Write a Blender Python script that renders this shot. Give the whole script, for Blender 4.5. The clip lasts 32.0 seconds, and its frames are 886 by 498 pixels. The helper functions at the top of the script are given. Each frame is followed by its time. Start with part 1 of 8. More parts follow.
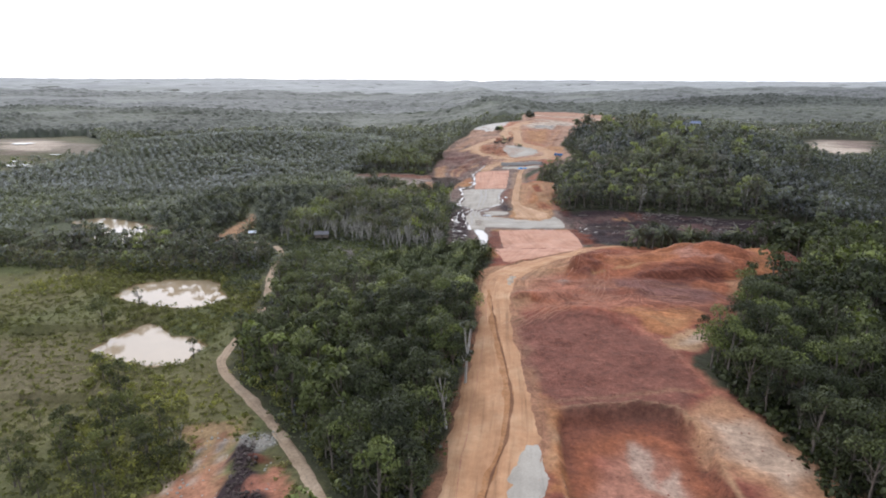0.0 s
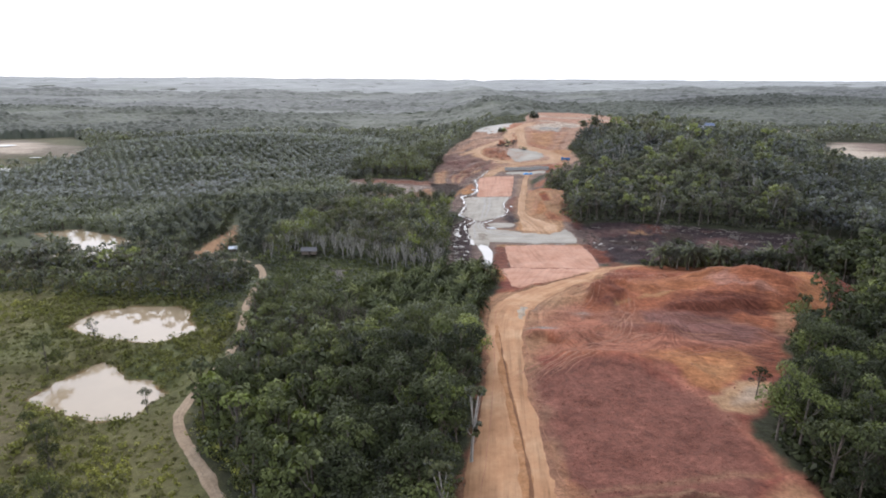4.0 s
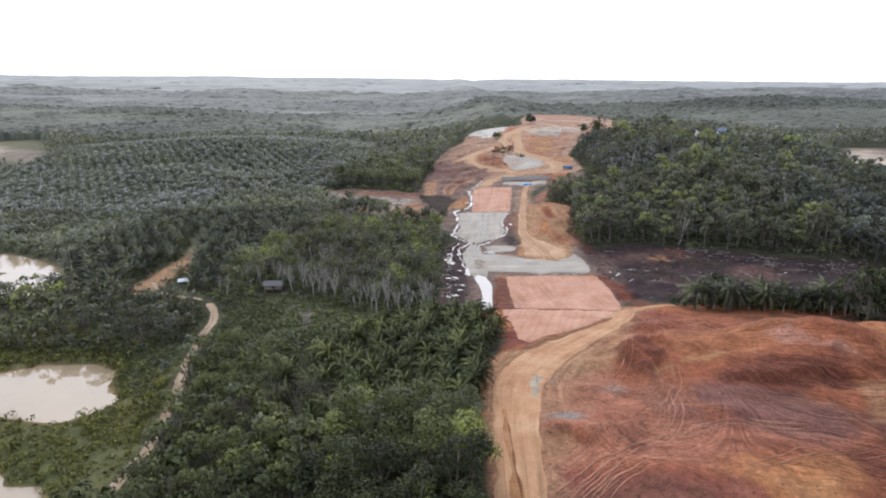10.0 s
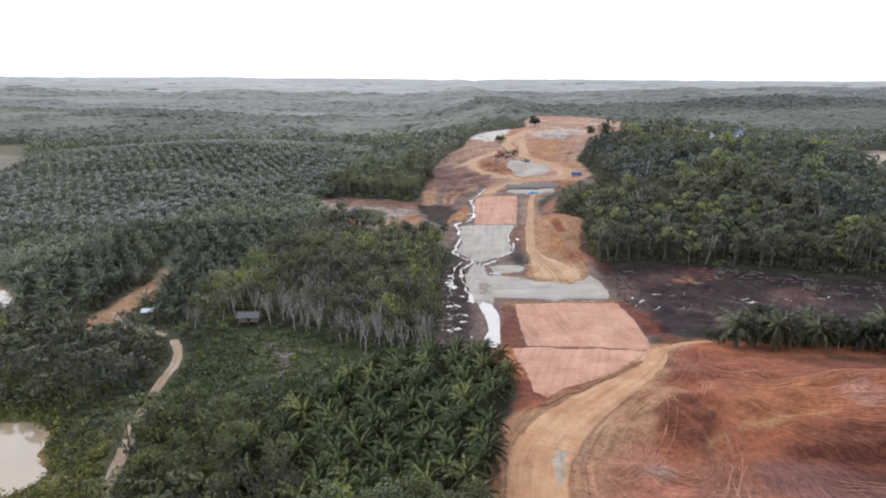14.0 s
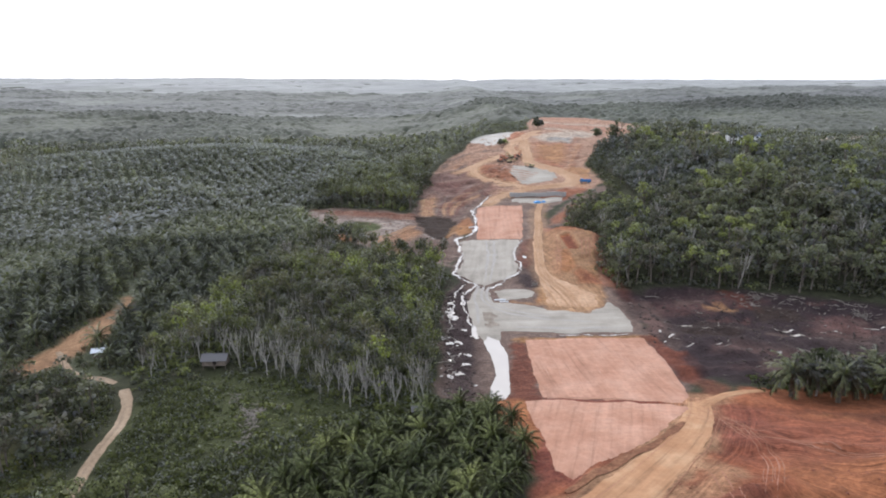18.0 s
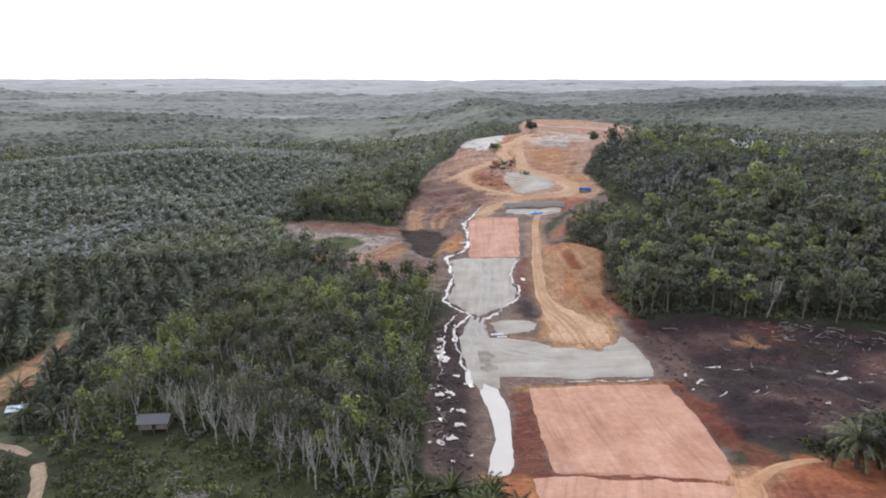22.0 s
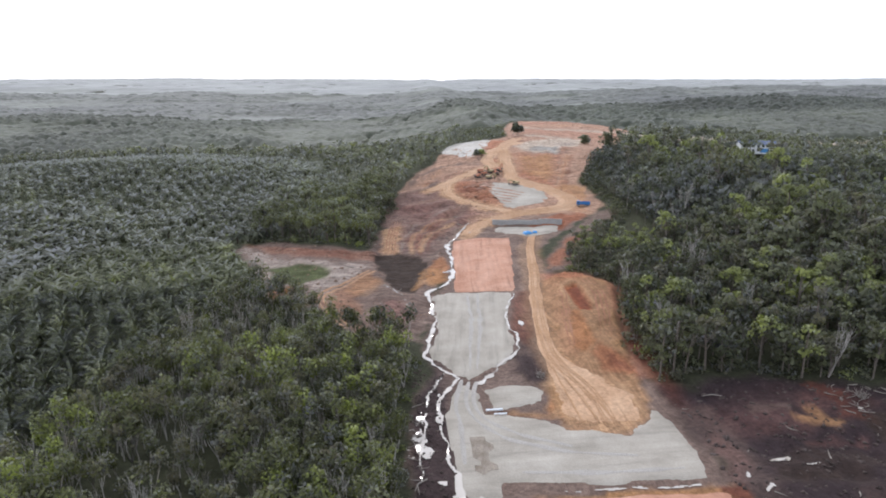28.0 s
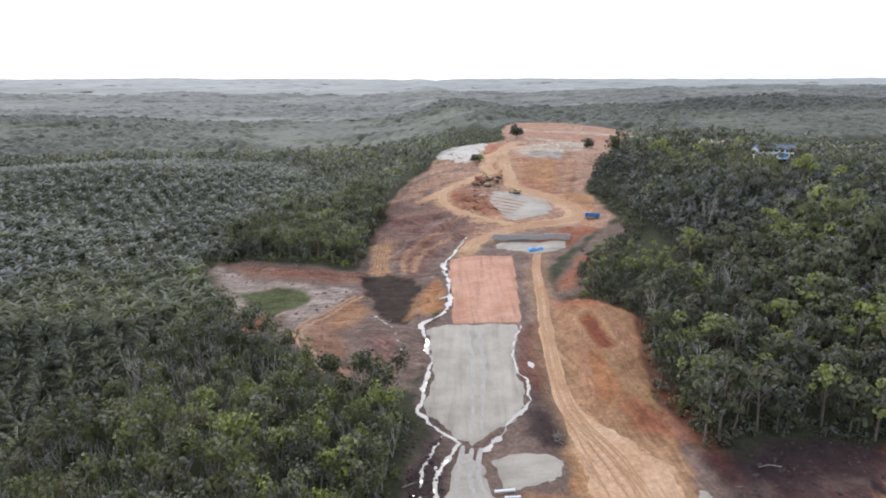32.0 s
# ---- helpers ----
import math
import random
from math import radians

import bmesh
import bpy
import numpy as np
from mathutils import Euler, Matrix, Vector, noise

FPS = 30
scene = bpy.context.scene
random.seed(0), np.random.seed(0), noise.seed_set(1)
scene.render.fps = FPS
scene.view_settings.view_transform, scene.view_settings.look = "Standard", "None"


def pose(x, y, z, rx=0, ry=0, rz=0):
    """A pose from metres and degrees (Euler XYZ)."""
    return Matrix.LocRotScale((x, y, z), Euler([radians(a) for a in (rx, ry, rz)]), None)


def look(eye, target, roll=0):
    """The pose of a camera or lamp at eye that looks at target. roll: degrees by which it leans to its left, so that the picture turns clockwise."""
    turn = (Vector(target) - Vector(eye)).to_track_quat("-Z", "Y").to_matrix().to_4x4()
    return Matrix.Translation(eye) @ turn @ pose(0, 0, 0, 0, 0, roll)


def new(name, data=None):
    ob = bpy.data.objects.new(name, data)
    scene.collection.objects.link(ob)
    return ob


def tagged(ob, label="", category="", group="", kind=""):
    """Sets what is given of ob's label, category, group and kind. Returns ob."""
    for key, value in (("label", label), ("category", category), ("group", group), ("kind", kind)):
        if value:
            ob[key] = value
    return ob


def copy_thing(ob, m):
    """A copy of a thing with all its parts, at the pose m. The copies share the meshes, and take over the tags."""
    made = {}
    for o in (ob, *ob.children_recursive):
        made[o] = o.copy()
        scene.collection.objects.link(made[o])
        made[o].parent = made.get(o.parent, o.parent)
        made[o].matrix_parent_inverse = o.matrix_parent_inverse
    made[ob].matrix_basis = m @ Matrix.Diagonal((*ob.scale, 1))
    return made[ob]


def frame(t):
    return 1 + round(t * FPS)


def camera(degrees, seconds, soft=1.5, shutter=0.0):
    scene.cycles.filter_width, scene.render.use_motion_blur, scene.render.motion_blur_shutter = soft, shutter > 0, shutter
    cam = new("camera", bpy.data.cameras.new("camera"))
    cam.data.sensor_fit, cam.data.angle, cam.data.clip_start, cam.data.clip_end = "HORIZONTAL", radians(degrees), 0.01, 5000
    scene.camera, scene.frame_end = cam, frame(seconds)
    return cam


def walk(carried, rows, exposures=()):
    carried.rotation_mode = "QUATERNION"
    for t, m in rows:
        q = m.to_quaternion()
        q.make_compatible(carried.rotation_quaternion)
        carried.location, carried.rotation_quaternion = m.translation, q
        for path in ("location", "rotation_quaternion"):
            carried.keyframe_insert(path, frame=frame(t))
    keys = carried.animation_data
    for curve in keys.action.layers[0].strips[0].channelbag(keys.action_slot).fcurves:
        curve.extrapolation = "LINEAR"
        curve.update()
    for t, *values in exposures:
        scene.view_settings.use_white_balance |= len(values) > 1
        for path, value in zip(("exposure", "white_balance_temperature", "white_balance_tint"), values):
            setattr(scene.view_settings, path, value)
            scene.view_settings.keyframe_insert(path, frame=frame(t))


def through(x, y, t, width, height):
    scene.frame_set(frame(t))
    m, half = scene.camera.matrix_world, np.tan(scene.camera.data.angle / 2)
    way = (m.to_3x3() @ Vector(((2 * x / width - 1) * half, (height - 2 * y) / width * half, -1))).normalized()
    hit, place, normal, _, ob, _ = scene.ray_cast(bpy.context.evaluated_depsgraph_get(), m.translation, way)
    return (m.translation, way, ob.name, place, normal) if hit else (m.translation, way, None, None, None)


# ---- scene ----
# The drone's path: seconds, x, y, z, yaw to the left, pitch, roll
cam = camera(70.32, 32.0, soft=1.9)
ROWS = [
    (0.0, 0.00, 0.00, 82.00, 1.09, -15.33, 0.20),
    (0.5, -0.11, 4.15, 82.04, 1.02, -15.36, 0.13),
    (1.0, -0.21, 8.30, 82.08, 1.03, -15.37, 0.08),
    (1.5, -0.31, 12.45, 82.13, 1.04, -15.39, 0.09),
    (2.0, -0.41, 16.60, 82.17, 1.04, -15.37, 0.16),
    (2.5, -0.50, 20.75, 82.21, 1.06, -15.37, 0.21),
    (3.0, -0.59, 24.90, 82.25, 1.07, -15.38, 0.23),
    (3.5, -0.68, 29.05, 82.28, 1.09, -15.40, 0.24),
    (5.5, -0.98, 45.63, 82.43, 1.13, -15.42, 0.27),
    (6.0, -1.05, 49.78, 82.46, 1.18, -15.43, 0.30),
    (6.5, -1.11, 53.92, 82.50, 1.15, -15.44, 0.26),
    (7.0, -1.17, 58.06, 82.53, 1.15, -15.46, 0.24),
    (7.5, -1.23, 62.20, 82.56, 1.17, -15.44, 0.23),
    (8.0, -1.28, 66.35, 82.59, 1.13, -15.43, 0.27),
    (8.5, -1.33, 70.49, 82.62, 1.09, -15.44, 0.30),
    (9.0, -1.37, 74.63, 82.65, 0.88, -15.42, 0.36),
    (9.5, -1.41, 78.76, 82.68, 0.46, -15.43, 0.39),
    (10.0, -1.45, 82.90, 82.71, 0.25, -15.44, 0.44),
    (10.5, -1.48, 87.04, 82.74, 0.27, -15.43, 0.46),
    (11.0, -1.51, 91.18, 82.76, 0.26, -15.41, 0.45),
    (11.5, -1.54, 95.31, 82.79, 0.27, -15.42, 0.44),
    (12.0, -1.56, 99.45, 82.81, 0.26, -15.42, 0.42),
    (12.5, -1.58, 103.58, 82.84, 0.27, -15.42, 0.38),
    (13.0, -1.59, 107.72, 82.86, 0.29, -15.42, 0.36),
    (13.5, -1.61, 111.85, 82.88, 0.28, -15.42, 0.32),
    (14.0, -1.61, 115.98, 82.90, 0.28, -15.43, 0.27),
    (14.5, -1.62, 120.11, 82.92, 0.30, -15.42, 0.23),
    (16.5, -1.59, 136.63, 83.00, 0.27, -15.42, 0.16),
    (17.0, -1.58, 140.76, 83.02, 0.26, -15.42, 0.12),
    (17.5, -1.56, 144.89, 83.03, 0.24, -15.43, 0.09),
    (18.0, -1.54, 149.02, 83.05, 0.25, -15.43, 0.06),
    (18.5, -1.51, 153.14, 83.06, 0.24, -15.43, 0.03),
    (19.0, -1.48, 157.27, 83.08, 0.19, -15.42, 0.02),
    (19.5, -1.45, 161.39, 83.09, 0.04, -15.42, 0.03),
    (20.0, -1.41, 165.51, 83.10, -0.14, -15.40, 0.05),
    (20.5, -1.37, 169.64, 83.11, -0.28, -15.41, 0.04),
    (21.0, -1.32, 173.76, 83.12, -0.42, -15.38, 0.04),
    (21.5, -1.28, 177.88, 83.13, -0.56, -15.39, 0.06),
    (22.0, -1.22, 182.00, 83.14, -0.72, -15.39, 0.04),
    (22.5, -1.17, 186.12, 83.15, -0.86, -15.40, 0.03),
    (23.0, -1.11, 190.24, 83.16, -1.02, -15.38, 0.03),
    (23.5, -1.05, 194.36, 83.17, -1.16, -15.41, 0.04),
    (24.0, -0.98, 198.48, 83.17, -1.31, -15.39, 0.05),
    (24.5, -0.91, 202.59, 83.18, -1.47, -15.39, 0.04),
    (25.0, -0.83, 206.71, 83.18, -1.61, -15.40, 0.07),
    (25.5, -0.75, 210.83, 83.19, -1.77, -15.43, 0.07),
    (27.5, -0.40, 227.28, 83.19, -2.33, -15.45, 0.04),
    (28.0, -0.31, 231.39, 83.19, -2.54, -15.44, -0.03),
    (28.5, -0.21, 235.50, 83.19, -2.65, -15.45, -0.04),
    (29.0, -0.10, 239.61, 83.19, -2.80, -15.43, -0.03),
    (29.5, 0.00, 243.72, 83.19, -2.87, -15.45, -0.03),
    (30.0, 0.12, 247.83, 83.18, -2.90, -15.45, -0.02),
    (30.5, 0.23, 251.94, 83.18, -2.95, -15.46, -0.02),
    (31.0, 0.35, 256.05, 83.17, -2.96, -15.46, -0.02),
    (31.5, 0.47, 260.16, 83.17, -3.01, -15.47, -0.04),
    (32.0, 0.60, 264.26, 83.16, -3.06, -15.47, -0.07),
]
walk(cam, [(t, pose(x, y, z, 0, 0, yaw) @ pose(0, 0, 0, 90 + pitch, 0, 0) @ pose(0, 0, 0, 0, 0, roll)) for t, x, y, z, yaw, pitch, roll in ROWS], [(0, 0.36, 6080, 14), (32, 0.36, 6080, 14)])

# ---- world, sun ----
SUN_AZ, SUN_EL = -16.0, 34.0          # degrees left of +y, and up
world = bpy.data.worlds.new("world")
scene.world = world
world.use_nodes = True
wn, wl = world.node_tree.nodes, world.node_tree.links
sky = wn.new("ShaderNodeTexSky")
sky.sky_type, sky.sun_disc = "NISHITA", False
sky.sun_elevation, sky.sun_rotation = radians(SUN_EL), radians(SUN_AZ % 360)
sky.air_density, sky.dust_density, sky.ozone_density = 1.0, 1.5, 1.0
pale = wn.new("ShaderNodeHueSaturation")
pale.inputs["Saturation"].default_value = 0.5
veil = wn.new("ShaderNodeMix")                # a thin, even white overcast before the blue
veil.data_type = "RGBA"
veil.inputs[0].default_value = 0.6
veil.inputs[7].default_value = (11.0, 11.6, 12.4, 1)
wl.new(sky.outputs[0], pale.inputs["Color"])
wl.new(pale.outputs[0], veil.inputs[6])
wl.new(veil.outputs[2], wn["Background"].inputs[0])
wn["Background"].inputs[1].default_value = 0.12
sun = new("sun", bpy.data.lights.new("sun", "SUN"))
sun.data.energy, sun.data.angle, sun.data.color = 1.3, radians(14), (1.0, 0.94, 0.87)
sun.matrix_world = look((0, 0, 0), (-math.sin(radians(SUN_AZ)) * math.cos(radians(SUN_EL)), -math.cos(radians(SUN_AZ)) * math.cos(radians(SUN_EL)), -math.sin(radians(SUN_EL))))

# ---- relief ----
XS = np.array([-400, -220, -100, -45, 10, 60, 105, 140, 200, 400.0])
YS = np.array([-200, 120, 200, 245, 270, 300, 360, 450, 540, 620, 720, 900.0])
HEIGHTS = np.array([
    [-8, -8, -8, 0, 8, 8, 6, 5, 4, 4],
    [-8, -8, -8, 0, 9, 9, 6, 5, 3, 2],
    [-8, -8, -7, 0, 9.5, 10, 7, 4, 2, 2],
    [-8, -8, -4, 0, 7, 9, 8, 5, 2, 2],
    [-7, -7, -3, 0, 3, 7, 6.5, 3, 0, 1],
    [-7, -6, -2, 0, 0, 0.5, 0, -2, -3, 0],
    [-7, -5, 0, 0.5, 0, 0, -1.5, -2.5, -3, 4],
    [-8, -8, -2, 1, 0.5, 3, 8, 12, 14, 10],
    [-9, -9, -2, 2, 2, 8, 11.5, 20, 22, 14],
    [-6, 0, 4, 5, 8, 15, 17, 26, 23, 12],
    [5, 18, 9, 4, 23, 28, 30, 27, 17, 12],
    [-4, 0, 3, 6, 15, 29, 30, 24, 13, 12],
])


def vnoise(x, y, size, seed=0):
    """Smooth value noise from -1 to 1 with cells of that size."""
    u, v = np.asarray(x) / size + 71.3 * seed, np.asarray(y) / size - 37.7 * seed
    i, j = np.floor(u).astype(np.int64), np.floor(v).astype(np.int64)
    a, b = u - i, v - j
    a, b = a * a * (3 - 2 * a), b * b * (3 - 2 * b)

    def rnd(p, q):
        n = (p * 374761393 + q * 668265263 + seed * 974711) & 0xFFFFFFFF
        n = ((n ^ (n >> 13)) * 1274126177) & 0xFFFFFFFF
        return ((n ^ (n >> 16)) & 0xFFFF) / 32767.5 - 1
    return (rnd(i, j) * (1 - a) + rnd(i + 1, j) * a) * (1 - b) + (rnd(i, j + 1) * (1 - a) + rnd(i + 1, j + 1) * a) * b


def spot(x, y):
    x, y = np.clip(x, -400, 399.9), np.clip(y, -200, 899.9)
    i, j = np.searchsorted(XS, x, "right") - 1, np.searchsorted(YS, y, "right") - 1
    u, v = (x - XS[i]) / (XS[i + 1] - XS[i]), (y - YS[j]) / (YS[j + 1] - YS[j])
    return (HEIGHTS[j, i] * (1 - u) + HEIGHTS[j, i + 1] * u) * (1 - v) + (HEIGHTS[j + 1, i] * (1 - u) + HEIGHTS[j + 1, i + 1] * u) * v


def bell(x, y, cx, cy, rx, ry):
    return np.exp(-((x - cx) / rx) ** 2 - ((y - cy) / ry) ** 2)


def step(a, b, t):
    t = np.clip((t - a) / (b - a), 0, 1)
    return t * t * (3 - 2 * t)


def lay(x, y):
    """The lie of the land without its small relief."""
    x, y = np.asarray(x, float), np.asarray(y, float)
    z = sum(spot(x + dx, y + dy) for dx in (-9, 0, 9) for dy in (-9, 0, 9)) / 9
    far = step(900, 1500, np.hypot(x, y))
    z = z + far * (vnoise(x, y, 700, 3) * 19 + vnoise(x, y, 260, 4) * 11 + vnoise(x, y, 110, 6) * 2)
    z = z + step(2300, 4200, np.hypot(x, y)) * (34 + vnoise(x, y, 900, 5) * 2 - far * (vnoise(x, y, 700, 3) * 15 + vnoise(x, y, 260, 4) * 9))
    # an even skyline with one low hump
    z = z + step(2300, 4200, np.hypot(x, y)) * (5 + 19 * (1 - step(-500, 300, x)) + 9 * bell(x, y, -1620, 4900, 150, 900) - 21 * bell(x, y, 90, 4900, 190, 1800))
    # heaps of the red cut: the long face, its back, and the bench in front of it
    z = z + 2.6 * bell(x, y, 42, 184, 17, 9) + 1.6 * bell(x, y, 60, 250, 16, 9) + 8.5 * bell(x, y, 106, 249, 27, 15) + 6 * bell(x, y, 136, 262, 14, 12)
    z = z + step(420, 700, x) * step(900, 1300, y) * (1 - step(1900, 2500, y)) * 22
    z = z + 13 * bell(x, y, 240, 672, 26, 16)
    z = z + 14 * bell(x, y, 200, 960, 60, 120) + 9 * bell(x, y, 290, 862, 70, 40)
    z = z - 1.3 * bell(x, y, 40, 112, 18, 16) - 1.0 * bell(x, y, 62, 206, 20, 6)
    return z
# ---- end of relief ----

# ---- materials ----
def shader(name):
    m = bpy.data.materials.new(name)
    m.use_nodes = True
    n, l = m.node_tree.nodes, m.node_tree.links
    return m, n, l, n["Principled BSDF"]


def noise_node(n, l, scale, detail=4, coord=None, stretch=None, rough=0.6):
    """A noise texture; scale in 1 / metres, stretch multiplies the axes."""
    t = n.new("ShaderNodeTexNoise")
    t.inputs["Scale"].default_value, t.inputs["Detail"].default_value, t.inputs["Roughness"].default_value = scale, detail, rough
    if coord is not None:
        if stretch:
            mp = n.new("ShaderNodeMapping")
            mp.inputs["Scale"].default_value = stretch
            l.new(coord, mp.inputs[0])
            coord = mp.outputs[0]
        l.new(coord, t.inputs["Vector"])
    return t.outputs[0]


def ramp(n, l, fac, stops):
    r = n.new("ShaderNodeValToRGB")
    while len(r.color_ramp.elements) < len(stops):
        r.color_ramp.elements.new(0.5)
    for e, (p, c) in zip(r.color_ramp.elements, stops):
        e.position, e.color = p, (*c, 1) if len(c) == 3 else c
    l.new(fac, r.inputs[0])
    return r.outputs[0]


def mix(n, l, a, b, fac, kind="MIX"):
    m = n.new("ShaderNodeMix")
    m.data_type, m.blend_type = "RGBA", kind
    for value, socket in ((fac, m.inputs[0]), (a, m.inputs[6]), (b, m.inputs[7])):
        if isinstance(value, (int, float)):
            socket.default_value = value
        elif isinstance(value, tuple):
            socket.default_value = (*value, 1)
        else:
            l.new(value, socket)
    return m.outputs[2]


def relief(n, l, height, bsdf, strength=0.5, distance=0.2):
    b = n.new("ShaderNodeBump")
    b.inputs["Strength"].default_value, b.inputs["Distance"].default_value = strength, distance
    l.new(height, b.inputs["Height"])
    l.new(b.outputs[0], bsdf.inputs["Normal"])


def grey(v):
    return (v, v, v)


def earth(name, dark, mid, light, grain=1.2, blotch=0.06, streak=None, roughness=0.95, bump=0.5, gritty=(0.62, 1.3), worn=0.85):
    """Bare earth: blotches, grain, and wheel streaks along the sheet where wanted."""
    m, n, l, p = shader(name)
    tc = n.new("ShaderNodeTexCoord")
    big = noise_node(n, l, blotch, 5, tc.outputs["Object"])
    fine = noise_node(n, l, grain, 6, tc.outputs["Object"], rough=0.7)
    col = ramp(n, l, big, [(0.3, dark), (0.5, mid), (0.7, light)])
    col = mix(n, l, col, ramp(n, l, fine, [(0.25, grey(gritty[0])), (0.75, grey(gritty[1]))]), 1.0, "MULTIPLY")
    height = fine
    if streak:
        uv = n.new("ShaderNodeUVMap")
        uv.uv_map = "along"
        s = noise_node(n, l, 1.0, 4, uv.outputs[0], (streak, 0.025, 1), rough=0.65)
        col = mix(n, l, col, ramp(n, l, s, [(0.3, grey(0.56)), (0.44, grey(0.95)), (0.7, grey(1.18))]), worn, "MULTIPLY")
        mx = n.new("ShaderNodeMath")
        mx.operation = "ADD"
        l.new(s, mx.inputs[0])
        l.new(fine, mx.inputs[1])
        height = mx.outputs[0]
    l.new(col, p.inputs["Base Color"])
    p.inputs["Roughness"].default_value = roughness
    p.inputs["Specular IOR Level"].default_value = 0.25
    relief(n, l, height, p, bump, 0.3)
    return m


def foliage(name, dark, light, young, through=0.3, attribute=True, sheen=0.08, gloss=0.12, vary=(0.62, 1.03, 1.42), roughness=0.6, haze_tint=(0.88, 0.86, 0.86), dry=None):
    """Leaves: tone by tree, by clump and by leaf; some light comes through them."""
    m, n, l, p = shader(name)
    dark, light, young = [(1.05 * r, g, 1.10 * b) for r, g, b in (dark, light, young)]
    geo = n.new("ShaderNodeNewGeometry")
    if attribute:
        at = n.new("ShaderNodeAttribute")
        at.attribute_name = "tone"
        tone = at.outputs["Fac"]
    else:
        tone = n.new("ShaderNodeObjectInfo").outputs["Random"]
    between = tuple(0.5 * (a + b) for a, b in zip(dark, light))
    stops = [(0.0, dark), (0.42, between), (0.78, light), (1.0, young)]
    if dry:
        # some trees stand in dull, twiggy, half-shed crowns
        stops = [(0.0, dark), (0.30, between), (0.37, tuple(0.7 * c for c in dry)), (0.43, between), (0.54, tuple(0.9 * c for c in light)), (0.62, dry), (0.70, light), (0.82, light), (0.94, young)]
    base = ramp(n, l, tone, stops)
    col = mix(n, l, base, ramp(n, l, geo.outputs["Random Per Island"], [(0.0, grey(vary[0])), (0.6, grey(vary[1])), (1.0, grey(vary[2]))]), 1.0, "MULTIPLY")
    l.new(col, p.inputs["Base Color"])
    p.inputs["Roughness"].default_value = roughness
    p.inputs["Specular IOR Level"].default_value = gloss
    # tinted sheen lifts farther leaves in place of haze
    p.inputs["Sheen Weight"].default_value = sheen
    p.inputs["Sheen Roughness"].default_value = 0.35
    p.inputs["Sheen Tint"].default_value = (*haze_tint, 1)
    tr = n.new("ShaderNodeBsdfTranslucent")
    l.new(mix(n, l, col, (1.0, 1.1, 0.5), 1.0, "MULTIPLY"), tr.inputs[0])
    ms = n.new("ShaderNodeMixShader")
    ms.inputs[0].default_value = through
    l.new(p.outputs[0], ms.inputs[1])
    l.new(tr.outputs[0], ms.inputs[2])
    l.new(ms.outputs[0], n["Material Output"].inputs[0])
    return m


def bark(name, dark, light, scale=3.0):
    m, n, l, p = shader(name)
    tc = n.new("ShaderNodeTexCoord")
    t = noise_node(n, l, scale, 4, tc.outputs["Object"], (1, 1, 0.35))
    l.new(ramp(n, l, t, [(0.3, dark), (0.7, light)]), p.inputs["Base Color"])
    p.inputs["Roughness"].default_value = 0.9
    relief(n, l, t, p, 0.6, 0.05)
    return m


def paint(name, colour, roughness=0.5, metal=0.0, wear=0.3, scale=1.5):
    m, n, l, p = shader(name)
    tc = n.new("ShaderNodeTexCoord")
    t = noise_node(n, l, scale, 5, tc.outputs["Object"], rough=0.7)
    dull = tuple(0.55 * c + 0.05 for c in colour)
    l.new(ramp(n, l, t, [(0.5 - wear, dull), (0.55, colour)]), p.inputs["Base Color"])
    p.inputs["Roughness"].default_value, p.inputs["Metallic"].default_value = roughness, metal
    return m


def muddy(name, colour, roughness=0.04):
    """Still, silt-laden water."""
    m, n, l, p = shader(name)
    tc = n.new("ShaderNodeTexCoord")
    t = noise_node(n, l, 0.05, 3, tc.outputs["Object"])
    l.new(ramp(n, l, t, [(0.3, tuple(0.85 * c for c in colour)), (0.7, colour)]), p.inputs["Base Color"])
    p.inputs["Roughness"].default_value, p.inputs["IOR"].default_value = roughness, 1.6
    p.inputs["Specular IOR Level"].default_value = 0.8
    w = noise_node(n, l, 0.9, 2, tc.outputs["Object"])
    relief(n, l, w, p, 0.05, 0.05)
    return m


LEAF = (0.028, 0.036, 0.017), (0.074, 0.089, 0.034), (0.165, 0.20, 0.056)
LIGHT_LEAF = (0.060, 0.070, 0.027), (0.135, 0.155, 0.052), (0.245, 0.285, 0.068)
RUBBER = (0.056, 0.062, 0.031), (0.138, 0.152, 0.062), (0.255, 0.298, 0.076)
# FAR and FARPALM are lifted and greyed, haze put into leaf colours
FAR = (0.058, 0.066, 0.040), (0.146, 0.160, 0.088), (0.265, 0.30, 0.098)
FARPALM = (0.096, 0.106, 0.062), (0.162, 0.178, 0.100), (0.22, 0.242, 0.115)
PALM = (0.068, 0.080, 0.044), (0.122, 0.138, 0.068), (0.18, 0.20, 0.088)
M_LEAF = foliage("broad_leaves", *LEAF)
M_LEAF_THING = foliage("broad_leaves_single", *LEAF, attribute=False)
# cool sheen on the lighter leaves is there to suggest haze
M_LIGHT = foliage("light_broad_leaves", *LIGHT_LEAF, sheen=0.26, haze_tint=(0.86, 0.88, 0.98))
M_LIGHT_THING = foliage("light_broad_leaves_single", *LIGHT_LEAF, attribute=False, sheen=0.26, haze_tint=(0.86, 0.88, 0.98))
M_RUBBER = foliage("rubber_leaves", *RUBBER, 0.4, sheen=0.34, haze_tint=(0.86, 0.88, 0.98), dry=(0.160, 0.143, 0.095))
M_RUBBER_THING = foliage("rubber_leaves_single", *RUBBER, 0.4, attribute=False, sheen=0.28, haze_tint=(0.86, 0.88, 0.98), dry=(0.160, 0.143, 0.095))
